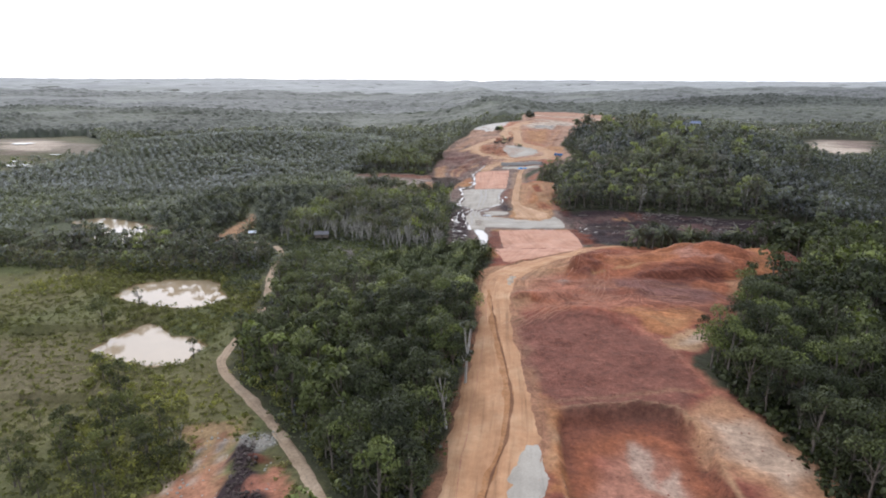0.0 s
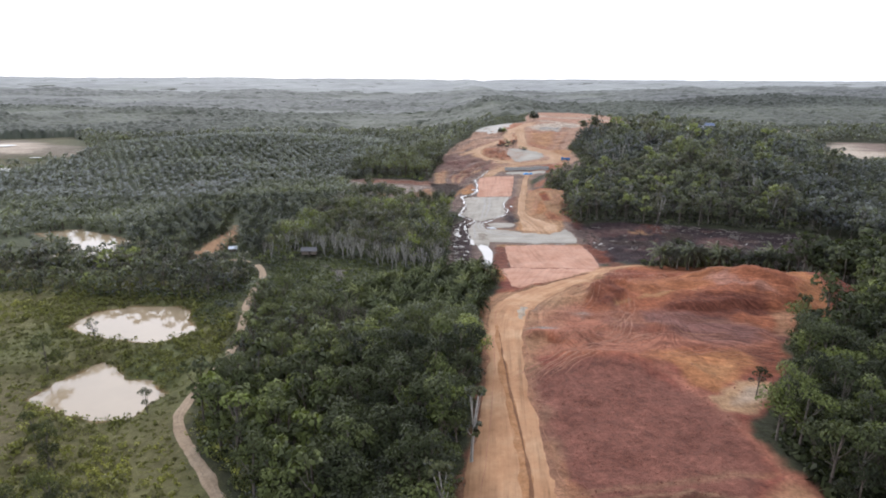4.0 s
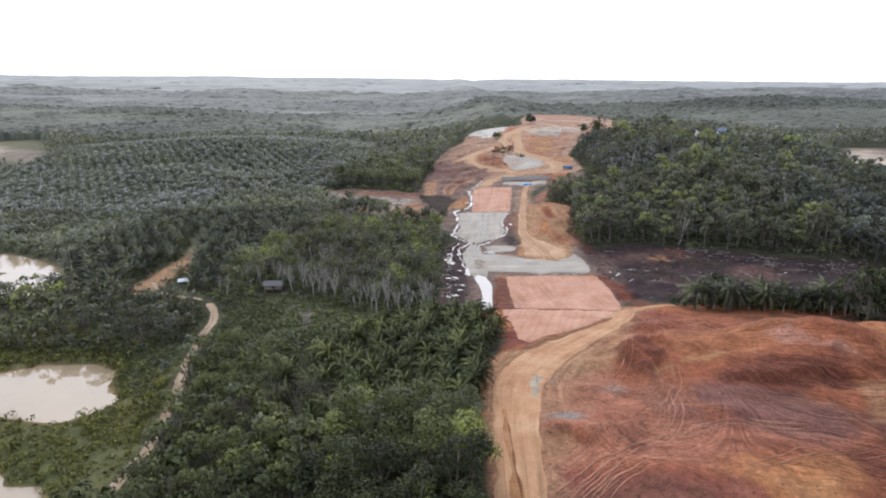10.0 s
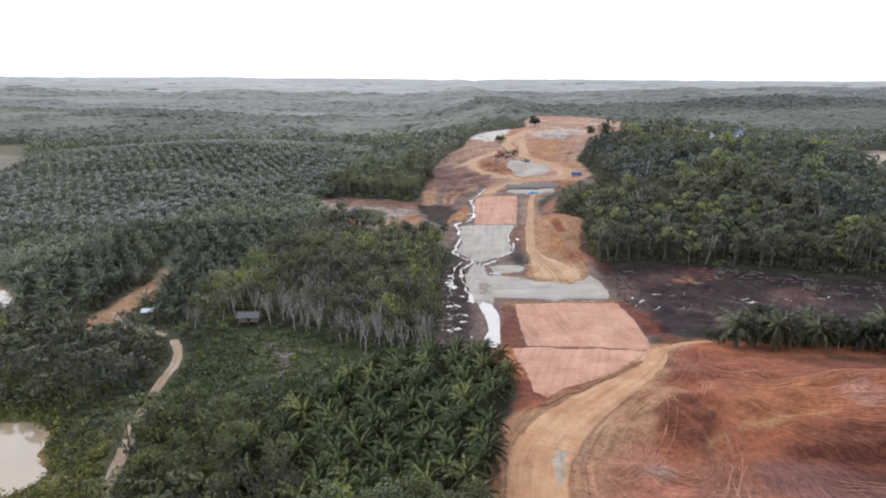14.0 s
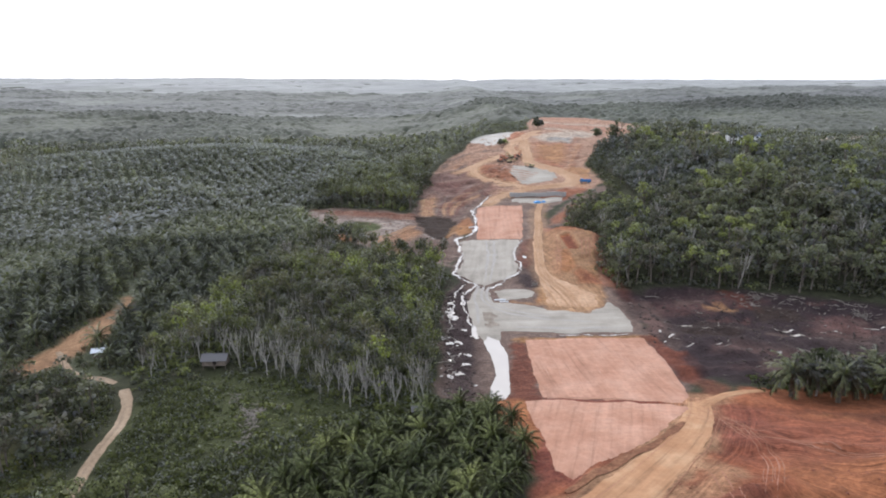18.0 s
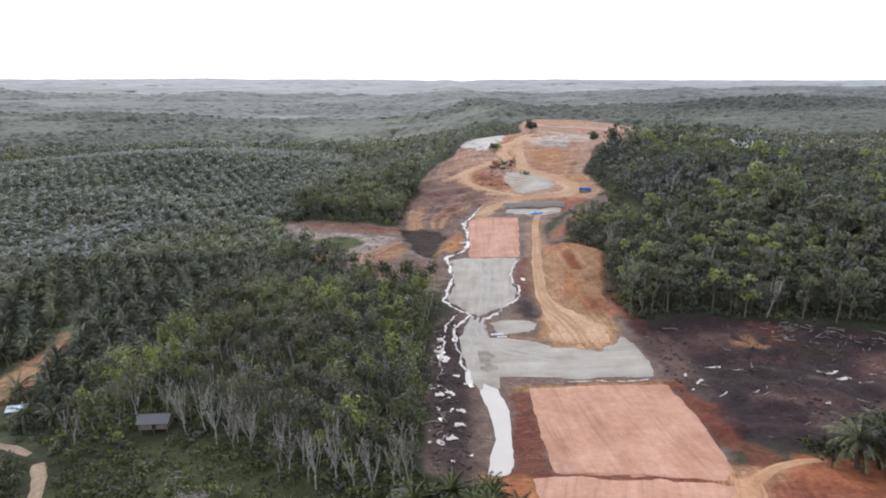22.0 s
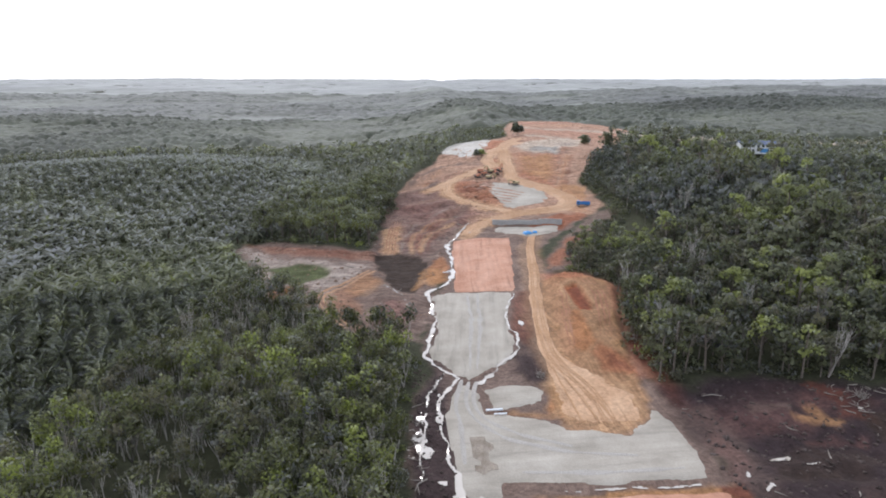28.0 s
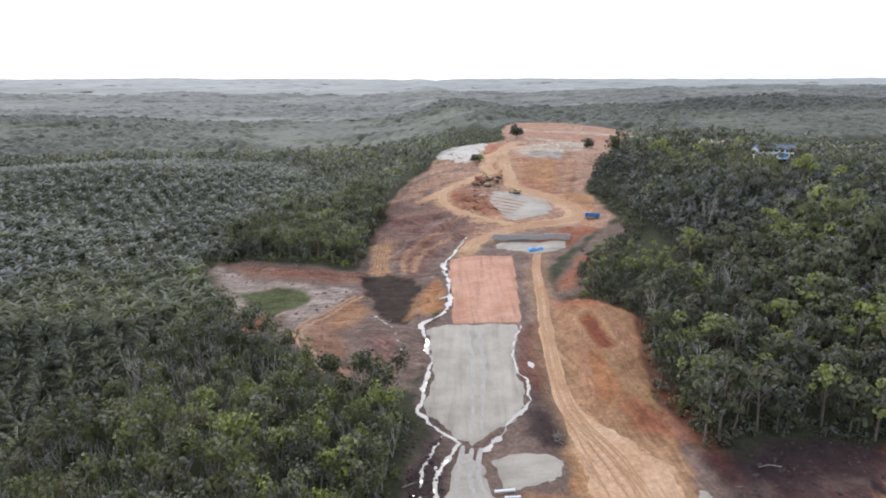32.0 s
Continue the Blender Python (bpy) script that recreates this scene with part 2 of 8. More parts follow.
M_PALM = foliage("palm_fronds", *FARPALM, 0.4, sheen=0.34, haze_tint=(0.86, 0.88, 0.98), gloss=0.03, roughness=0.8, vary=(0.75, 1.0, 1.3))
M_PALM_FRESH = foliage("fresh_palm_fronds", (0.070, 0.088, 0.036), (0.128, 0.154, 0.055), (0.20, 0.228, 0.075), 0.25, attribute=False, sheen=0.1, gloss=0.05, roughness=0.7, vary=(0.5, 1.0, 1.7))
M_PALM_THING = foliage("palm_fronds_single", *PALM, 0.3, attribute=False, sheen=0.26, haze_tint=(0.86, 0.88, 0.98), gloss=0.04, roughness=0.75, vary=(0.6, 1.0, 1.5))
M_MEADOW_TREE = foliage("meadow_tree_leaves", (0.042, 0.050, 0.018), (0.090, 0.103, 0.032), (0.16, 0.18, 0.046), attribute=False)
M_SHRUB = foliage("shrub_leaves", (0.112, 0.118, 0.038), (0.205, 0.212, 0.058), (0.32, 0.325, 0.078))
M_GREEN = foliage("clearing_growth_leaves", (0.056, 0.067, 0.024), (0.110, 0.127, 0.044), (0.18, 0.205, 0.066), sheen=0.26, haze_tint=(0.86, 0.88, 0.98))
# leaf copies for distance: greyer and flatter, haze put into colour and sheen
M_FARLEAF = foliage("hazed_far_leaves", (0.105, 0.113, 0.076), (0.172, 0.182, 0.118), (0.23, 0.25, 0.13), 0.45, sheen=0.6, vary=(0.8, 1.0, 1.2), haze_tint=(0.86, 0.88, 0.96))
M_BACK = foliage("hazed_hilltop_leaves", (0.058, 0.066, 0.050), (0.116, 0.128, 0.090), (0.18, 0.20, 0.10), 0.45, sheen=0.45, vary=(0.75, 1.0, 1.25), haze_tint=(0.84, 0.86, 0.98))
M_EDGE = foliage("olive_wood_leaves", (0.105, 0.115, 0.058), (0.165, 0.180, 0.082), (0.22, 0.245, 0.095), 0.45, sheen=0.5, vary=(0.75, 1.0, 1.25), haze_tint=(0.86, 0.88, 0.98))
M_DRY = foliage("dry_bush_leaves", (0.085, 0.066, 0.042), (0.165, 0.132, 0.088), (0.15, 0.16, 0.06), vary=(0.6, 1.0, 1.4))
M_HILL = foliage("hill_leaves", *FAR, 0.42, sheen=0.28, haze_tint=(0.86, 0.88, 0.98), vary=(0.7, 1.0, 1.3), dry=(0.165, 0.150, 0.112))
M_HILL_THING = foliage("hill_leaves_single", *FAR, 0.42, attribute=False, sheen=0.28, haze_tint=(0.86, 0.88, 0.98), vary=(0.7, 1.0, 1.3), dry=(0.165, 0.150, 0.112))
# far palms paled and evened out, their sheen imitating haze
M_FARPALM = foliage("hazed_far_fronds", (0.120, 0.130, 0.086), (0.170, 0.182, 0.118), (0.21, 0.226, 0.132), 0.45, sheen=0.6, gloss=0.03, roughness=0.8, vary=(0.85, 1.0, 1.15), haze_tint=(0.86, 0.88, 0.96))
M_BARK = bark("grey_brown_bark", (0.07, 0.055, 0.04), (0.20, 0.17, 0.14))
M_PALE_BARK = bark("pale_grey_bark", (0.24, 0.22, 0.19), (0.48, 0.45, 0.41))
M_STEM = bark("palm_stem", (0.05, 0.042, 0.03), (0.14, 0.11, 0.08), 5)
M_WATER = muddy("silty_pond_water", (0.36, 0.275, 0.175))
M_DRAIN = muddy("milky_drain_water", (0.48, 0.43, 0.37), 0.1)
M_GRAVEL = earth("grey_gravel", (0.268, 0.240, 0.198), (0.345, 0.312, 0.262), (0.405, 0.370, 0.316), 2.5, 0.09, 0.35, gritty=(0.82, 1.14), worn=0.55)
M_SLAB = earth("pink_fill", (0.345, 0.172, 0.110), (0.42, 0.230, 0.155), (0.48, 0.285, 0.203), 0.6, 0.09, 0.55, bump=0.2, gritty=(0.8, 1.16), worn=0.65)
M_HAUL = earth("tan_haul_road", (0.315, 0.160, 0.080), (0.395, 0.220, 0.117), (0.465, 0.295, 0.172), 0.5, 0.1, 0.65, gritty=(0.84, 1.14))
M_ACCESS = earth("pale_access_road", (0.37, 0.22, 0.125), (0.44, 0.275, 0.165), (0.50, 0.335, 0.215), 0.9, 0.07, 0.8)
M_DULL = earth("dull_wheel_track", (0.31, 0.18, 0.105), (0.365, 0.22, 0.13), (0.42, 0.265, 0.165), 0.9, 0.07, 0.8)
M_TRACK = earth("sandy_track", (0.22, 0.155, 0.10), (0.31, 0.228, 0.152), (0.39, 0.30, 0.212), 1.5, 0.12, 1.1)

# closed canopy seen from afar: crowns with sheen standing in for haze
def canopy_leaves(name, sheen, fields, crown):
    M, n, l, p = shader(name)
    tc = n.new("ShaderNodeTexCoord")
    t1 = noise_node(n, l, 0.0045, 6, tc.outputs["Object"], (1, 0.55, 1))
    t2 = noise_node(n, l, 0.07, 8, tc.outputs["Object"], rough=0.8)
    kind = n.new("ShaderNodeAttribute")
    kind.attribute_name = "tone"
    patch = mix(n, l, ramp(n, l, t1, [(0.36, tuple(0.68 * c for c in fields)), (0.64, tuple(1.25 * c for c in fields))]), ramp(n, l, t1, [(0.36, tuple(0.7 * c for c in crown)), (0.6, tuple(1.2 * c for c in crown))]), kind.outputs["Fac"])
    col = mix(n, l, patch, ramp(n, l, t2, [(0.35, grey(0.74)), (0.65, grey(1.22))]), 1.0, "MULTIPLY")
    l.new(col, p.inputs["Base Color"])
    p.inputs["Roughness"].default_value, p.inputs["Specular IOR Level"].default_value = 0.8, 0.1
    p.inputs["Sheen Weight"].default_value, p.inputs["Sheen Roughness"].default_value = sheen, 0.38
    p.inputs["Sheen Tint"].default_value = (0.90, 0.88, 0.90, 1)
    relief(n, l, t2, p, 0.3, 1.0)
    return M


# sheen and paleness grow band by band, painting in the distance haze
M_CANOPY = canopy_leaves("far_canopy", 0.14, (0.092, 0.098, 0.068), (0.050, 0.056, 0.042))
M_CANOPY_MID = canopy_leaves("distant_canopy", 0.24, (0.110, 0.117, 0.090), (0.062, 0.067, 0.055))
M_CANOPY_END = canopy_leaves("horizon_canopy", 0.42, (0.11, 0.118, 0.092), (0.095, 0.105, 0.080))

# the ground's colour lies in the vertex attribute "soil": kinds of earth, grass and litter, with some haze and shade
# painted in
M_GROUND, n, l, p = shader("ground_soil")
tc = n.new("ShaderNodeTexCoord")
at = n.new("ShaderNodeAttribute")
at.attribute_name = "soil"
fine = noise_node(n, l, 0.9, 7, tc.outputs["Object"], rough=0.72)
broad = noise_node(n, l, 0.11, 5, tc.outputs["Object"])
col = mix(n, l, at.outputs["Color"], ramp(n, l, fine, [(0.25, grey(0.55)), (0.75, grey(1.4))]), 1.0, "MULTIPLY")
clod = noise_node(n, l, 0.3, 6, tc.outputs["Object"], rough=0.75)
col = mix(n, l, col, ramp(n, l, clod, [(0.3, grey(0.7)), (0.7, grey(1.3))]), 1.0, "MULTIPLY")
col = mix(n, l, col, ramp(n, l, broad, [(0.3, (0.78, 0.76, 0.76)), (0.7, (1.18, 1.2, 1.2))]), 1.0, "MULTIPLY")
l.new(col, p.inputs["Base Color"])
p.inputs["Roughness"].default_value = 0.95
p.inputs["Specular IOR Level"].default_value = 0.2
dr = n.new("ShaderNodeAttribute")
dr.attribute_name = "drag"
s1 = noise_node(n, l, 1.0, 5, dr.outputs["Vector"], (0.75, 0.035, 1), rough=0.75)
s2 = noise_node(n, l, 1.0, 3, dr.outputs["Vector"], (2.4, 0.10, 1), rough=0.7)
amount = n.new("ShaderNodeSeparateXYZ")
l.new(dr.outputs["Vector"], amount.inputs[0])
streaks = mix(n, l, ramp(n, l, s1, [(0.35, (0.58, 0.53, 0.52)), (0.5, (1.0, 1.0, 1.0)), (0.65, (1.32, 1.40, 1.42))]), ramp(n, l, s2, [(0.36, grey(0.66)), (0.62, grey(1.25))]), 1.0, "MULTIPLY")
col = mix(n, l, col, mix(n, l, (1.0, 1.0, 1.0), streaks, amount.outputs[2]), 1.0, "MULTIPLY")
l.new(col, p.inputs["Base Color"])
lump = n.new("ShaderNodeMath")
lump.operation = "MULTIPLY_ADD"
lump.inputs[1].default_value = 2.5
l.new(clod, lump.inputs[0])
l.new(fine, lump.inputs[2])
relief(n, l, lump.outputs[0], p, 1.0, 0.35)


# ---- mesh helpers ----
def mesh_of(name, V, F, mats, index=None, tone=None, smooth=False, normals=None):
    """A mesh from arrays of vertices and triangles."""
    me = bpy.data.meshes.new(name)
    V, F = np.asarray(V, np.float32), np.asarray(F, np.int32)
    me.vertices.add(len(V))
    me.vertices.foreach_set("co", V.ravel())
    me.loops.add(F.size)
    me.loops.foreach_set("vertex_index", F.ravel())
    me.polygons.add(len(F))
    me.polygons.foreach_set("loop_start", np.arange(0, F.size, F.shape[1], dtype=np.int32))
    if index is not None:
        me.polygons.foreach_set("material_index", np.asarray(index, np.int32))
    if smooth:
        me.polygons.foreach_set("use_smooth", np.ones(len(F), bool))
    for m in mats:
        me.materials.append(m)
    if tone is not None:
        me.attributes.new("tone", "FLOAT", "POINT").data.foreach_set("value", np.asarray(tone, np.float32))
    me.update(calc_edges=True)
    me.validate()
    if normals is not None:
        me.polygons.foreach_set("use_smooth", np.ones(len(me.polygons), bool))
        me.normals_split_custom_set_from_vertices(np.asarray(normals, np.float32))
    return me


def part(name, bm, material, parent, label=""):
    """Links a bmesh, or a mesh, as one mesh object under a thing or a part."""
    if isinstance(bm, bmesh.types.BMesh):
        me = bpy.data.meshes.new(name)
        bm.to_mesh(me)
        bm.free()
        me.materials.append(material)
    else:
        me = bm
    ob = new(name, me)
    ob.parent = parent
    if label:
        ob["label"] = label
    return ob


def join(pieces):
    """One pair of arrays from several pairs of vertices and triangles, with the piece's number for each triangle."""
    V, F, k, at = [], [], [], 0
    for i, (v, f) in enumerate(pieces):
        V.append(v)
        F.append(np.asarray(f) + at)
        k.append(np.full(len(f), i))
        at += len(v)
    return np.concatenate(V), np.concatenate(F), np.concatenate(k)


def tube(points, radii, sides=5):
    pts = np.asarray(points, float)
    way = np.gradient(pts, axis=0)
    way /= np.linalg.norm(way, axis=1, keepdims=True) + 1e-9
    a = np.cross(way, (0.31, 0.95, 0.05))
    a /= np.linalg.norm(a, axis=1, keepdims=True) + 1e-9
    b = np.cross(way, a)
    ang = np.linspace(0, 2 * np.pi, sides, endpoint=False)
    V = (pts[:, None] + np.asarray(radii)[:, None, None] * (np.cos(ang)[None, :, None] * a[:, None] + np.sin(ang)[None, :, None] * b[:, None])).reshape(-1, 3)
    F = []
    for i in range(len(pts) - 1):
        for j in range(sides):
            q, r = i * sides + j, i * sides + (j + 1) % sides
            F += [(q, r, r + sides), (q, r + sides, q + sides)]
    return V, np.array(F)


def cards(rng, centre, normal, size):
    """Leaf clumps: small bent four-cornered blades, facing roughly along the normals."""
    n = len(centre)
    normal = normal / (np.linalg.norm(normal, axis=1, keepdims=True) + 1e-9)
    a = np.cross(normal, rng.normal(size=(n, 3)))
    a /= np.linalg.norm(a, axis=1, keepdims=True) + 1e-9
    b = np.cross(normal, a)
    s = np.asarray(size).reshape(-1, 1) * np.ones((n, 1))
    k = rng.uniform(0.55, 1.1, (4, n, 1))
    V = np.stack([centre + a * s * k[0], centre + b * s * k[1] * 0.75 - normal * s * 0.25, centre - a * s * k[2], centre - b * s * k[3] * 0.75 - normal * s * 0.25], 1).reshape(-1, 3)
    i = np.arange(n)[:, None] * 4
    F = np.concatenate([i + (0, 1, 2), i + (0, 2, 3)], 0)
    return V, F


def crown_cards(rng, blobs, count, size, flat=0.8):
    c, r = np.array([b[:3] for b in blobs]), np.array([b[3] for b in blobs])
    pick = rng.choice(len(blobs), count, p=r**2 / (r**2).sum())
    d = rng.normal(size=(count, 3))
    d[:, 2] = np.abs(d[:, 2]) * 0.9 - 0.35 + 0.3 * rng.normal(size=count)
    d /= np.linalg.norm(d, axis=1, keepdims=True)
    pos = c[pick] + d * (r[pick] * rng.uniform(0.72, 1.08, count))[:, None] * (1, 1, flat)
    return cards(rng, pos, d + 0.55 * rng.normal(size=(count, 3)) + (0, 0, 0.25), size * rng.uniform(0.6, 1.25, count))


def broadleaf(rng, high, wide, count, size, sides=5, limbs=6):
    """Trunk and crown of a jungle tree."""
    bend = rng.normal(size=2) * 0.05 * high
    ts = np.linspace(0, 0.78, 5)
    pts = [(bend[0] * t * t, bend[1] * t * t, high * t) for t in ts]
    wood = [tube(pts, 0.022 * high * (1 - 0.8 * ts), sides)]
    blobs = [(bend[0] * 0.7, bend[1] * 0.7, high * 0.82, wide * rng.uniform(0.42, 0.52))]
    for i in range(limbs):
        a = 2 * np.pi * (i + rng.uniform(-0.3, 0.3)) / limbs
        reach, top = wide * rng.uniform(0.42, 0.8), high * rng.uniform(0.36, 0.88)
        end = np.array([np.cos(a) * reach, np.sin(a) * reach, top])
        start = np.array([0, 0, min(top * 0.8, high * rng.uniform(0.3, 0.5))])
        midp = start * 0.5 + end * 0.5 + (0, 0, -0.03 * high)
        if sides > 3:
            wood.append(tube([start, midp, end], [0.009 * high, 0.006 * high, 0.002 * high], 3))
        blobs.append((*end, wide * rng.uniform(0.28, 0.46)))
    return join(wood)[:2], crown_cards(rng, blobs, count, size)


def rubber(rng, high, count, size, bare=False, sides=4):
    """A slender, pale plantation tree that forks upwards; bare: almost leafless."""
    fork = high * rng.uniform(0.25, 0.4)
    lean = rng.normal(size=2) * 0.4
    wood = [tube([(0, 0, 0), (lean[0] * 0.5, lean[1] * 0.5, fork * 0.5), (lean[0], lean[1], fork)], [0.16, 0.14, 0.12], sides)]
    blobs = []
    for i in range(6 if bare else 4):
        a, out = rng.uniform(0, 6.28), rng.uniform(0.08, 0.2) * high
        tip = np.array([lean[0] + np.cos(a) * out, lean[1] + np.sin(a) * out, high * rng.uniform(0.8, 1.0)])
        start = np.array([*lean, fork * rng.uniform(0.85, 1.0)])
        midp = start * 0.5 + tip * 0.5 + np.array([np.cos(a), np.sin(a), 0]) * out * 0.25
        wood.append(tube([start, midp, tip], [0.09, 0.06, 0.02], 3))
        blobs.append((*(tip - (0, 0, 0.06 * high)), high * rng.uniform(0.11, 0.17)))
        blobs.append((*(midp + (0, 0, 0.1 * high)), high * rng.uniform(0.08, 0.13)))
        for k in range(5 if bare else 2):
            f = rng.uniform(0.35, 0.9)
            root = start * (1 - f) + tip * f
            b = a + rng.normal() * 1.2
            wood.append(tube([root, root + np.array([np.cos(b) * 0.09, np.sin(b) * 0.09, 0.16]) * high * rng.uniform(0.6, 1.2)], [0.045, 0.012], 3))
    return join(wood)[:2], crown_cards(rng, blobs, count, size, 1.1)


def oil_palm(rng, stem, reach, fronds, leaflets, rise=1.3, broad=0.24, full=0.95):
    """Stem and rosette of arched fronds: a thin rib with drooping leaflets down both sides."""
    wood = tube([(0, 0, 0), (0.05, 0, stem * 0.5), (0, 0.05, stem + 0.4)], [0.42, 0.36, 0.30], 6)
    out = []
    k = 5
    t = np.linspace(0, 1, 4 * k + 1)
    for i in range(fronds):
        a = i * 2.39996 + rng.normal() * 0.15
        up = rise - 1.55 * (i / fronds) + rng.normal() * 0.1
        long = reach * rng.uniform(0.85, 1.12)
        ang = up - 1.35 * t**1.4
        dr, dz = np.cos(ang), np.sin(ang)
        r = np.concatenate([[0], np.cumsum((dr[1:] + dr[:-1]) / 2)]) * long / (4 * k)
        z = np.concatenate([[0], np.cumsum((dz[1:] + dz[:-1]) / 2)]) * long / (4 * k)
        ax, side, top = np.array([np.cos(a), np.sin(a), 0]), np.array([-np.sin(a), np.cos(a), 0]), np.array([0, 0, 1])
        spine = ax * r[:, None] + top * (z[:, None] + stem + 0.3)
        rib = spine[::4]
        w = 0.05 * reach * (1 - 0.8 * np.linspace(0, 1, k + 1))[:, None] * 0.3
        V, F = [rib + side * w, rib - side * w], [(q, q + 1, k + 2 + q) for q in range(k)] + [(q, k + 2 + q, k + 1 + q) for q in range(k)]
        at = 2 * k + 2
        u = np.linspace(0.16, 1.0, leaflets)
        root = np.stack([np.interp(u, t, spine[:, c]) for c in range(3)], 1)
        nxt = np.stack([np.interp(np.clip(u + 0.06, 0, 1), t, spine[:, c]) for c in range(3)], 1)
        way = nxt - root
        way /= np.linalg.norm(way, axis=1, keepdims=True) + 1e-6
        way[-1] = way[-2]
        size = reach * broad * np.sin(np.pi * np.clip(0.18 + 0.72 * u, 0, 1)) ** 0.6
        wide = full * long * 0.84 / leaflets
        for sgn in (-1, 1):
            n = size * rng.uniform(0.8, 1.15, leaflets)
            tip = root + side * sgn * (n * 0.78)[:, None] + way * (n * 0.42)[:, None] - top * (n * rng.uniform(0.15, 0.5, leaflets))[:, None]
            b = way * (wide * 0.5)
            V.append(np.stack([root - b, root + b, tip], 1).reshape(-1, 3))
            F += [(at + 3 * q, at + 3 * q + 1, at + 3 * q + 2) for q in range(leaflets)]
            at += 3 * leaflets
        out.append((np.concatenate(V), np.array(F)))
    return wood, join(out)[:2]


def row_palm(rng, stem, reach, fronds, segments, rise=1.3, broad=0.125):
    """A plantation palm: stem and rosette of arched, saw-edged fronds."""
    wood = tube([(0, 0, 0), (0.05, 0, stem * 0.5), (0, 0.05, stem + 0.4)], [0.42, 0.36, 0.30], 6)
    out = []
    t = np.linspace(0, 1, segments + 1)
    for i in range(fronds):
        a = i * 2.39996 + rng.normal() * 0.15
        up = rise - 1.5 * (i / fronds) + rng.normal() * 0.1
        long = reach * rng.uniform(0.85, 1.1)
        ang = up - 1.25 * t**1.3
        dr, dz = np.cos(ang), np.sin(ang)
        r = np.concatenate([[0], np.cumsum((dr[1:] + dr[:-1]) / 2)]) * long / segments
        z = np.concatenate([[0], np.cumsum((dz[1:] + dz[:-1]) / 2)]) * long / segments
        ax, side = np.array([np.cos(a), np.sin(a), 0]), np.array([-np.sin(a), np.cos(a), 0])
        spine = ax * r[:, None] + np.array([0, 0, 1]) * (z[:, None] + stem + 0.3)
        w = reach * broad * np.sin(np.pi * np.clip(t * 0.86 + 0.12, 0, 1)) ** 0.7
        w = w * np.where(np.arange(segments + 1) % 2, 0.5, 1.2) if segments > 4 else w
        drop = np.array([0, 0, -1]) * (w * 0.4)[:, None]
        V = np.concatenate([spine, spine + side * w[:, None] + drop + ax * 0.15, spine - side * w[:, None] + drop + ax * 0.15])
        m, F = segments + 1, []
        if segments <= 2:                      # far palms: flat blades
            V = V[m:]
            for k in range(segments):
                F += [(m + k, m + k + 1, k + 1), (m + k, k + 1, k)]
        for k in range(segments if segments > 2 else 0):
            F += [(k, k + 1, m + k + 1), (k, m + k + 1, m + k), (k, 2 * m + k + 1, k + 1), (k, 2 * m + k, 2 * m + k + 1)]
        out.append((V, np.array(F)))
    return wood, join(out)[:2]


def bush(rng, wide, high, count, size):
    blobs = [(rng.normal() * wide * 0.3, rng.normal() * wide * 0.3, high * rng.uniform(0.25, 0.6), wide * rng.uniform(0.3, 0.5)) for _ in range(4)]
    v, f = crown_cards(rng, blobs, count, size, high / wide)
    return v * (1, 1, 1), f


def round_normals(v, low):
    """Normals of a rounded crown about a point on its axis, so that clumps shade as one soft mass."""
    d = v - np.array([0, 0, low])
    d[:, 2] = np.maximum(d[:, 2], 0.15 * np.hypot(d[:, 0], d[:, 1]))
    return d / (np.linalg.norm(d, axis=1, keepdims=True) + 1e-9)


def crown_normals(v, sunk=-0.25, lively=0.3):
    low = v[:, 2].min() - sunk * np.ptp(v[:, 2])
    d = round_normals(v.copy(), low) + np.repeat(np.random.default_rng(len(v)).normal(size=(len(v) // 4 + 1, 3)) * lively, 4, 0)[:len(v)]
    return d / (np.linalg.norm(d, axis=1, keepdims=True) + 1e-9)


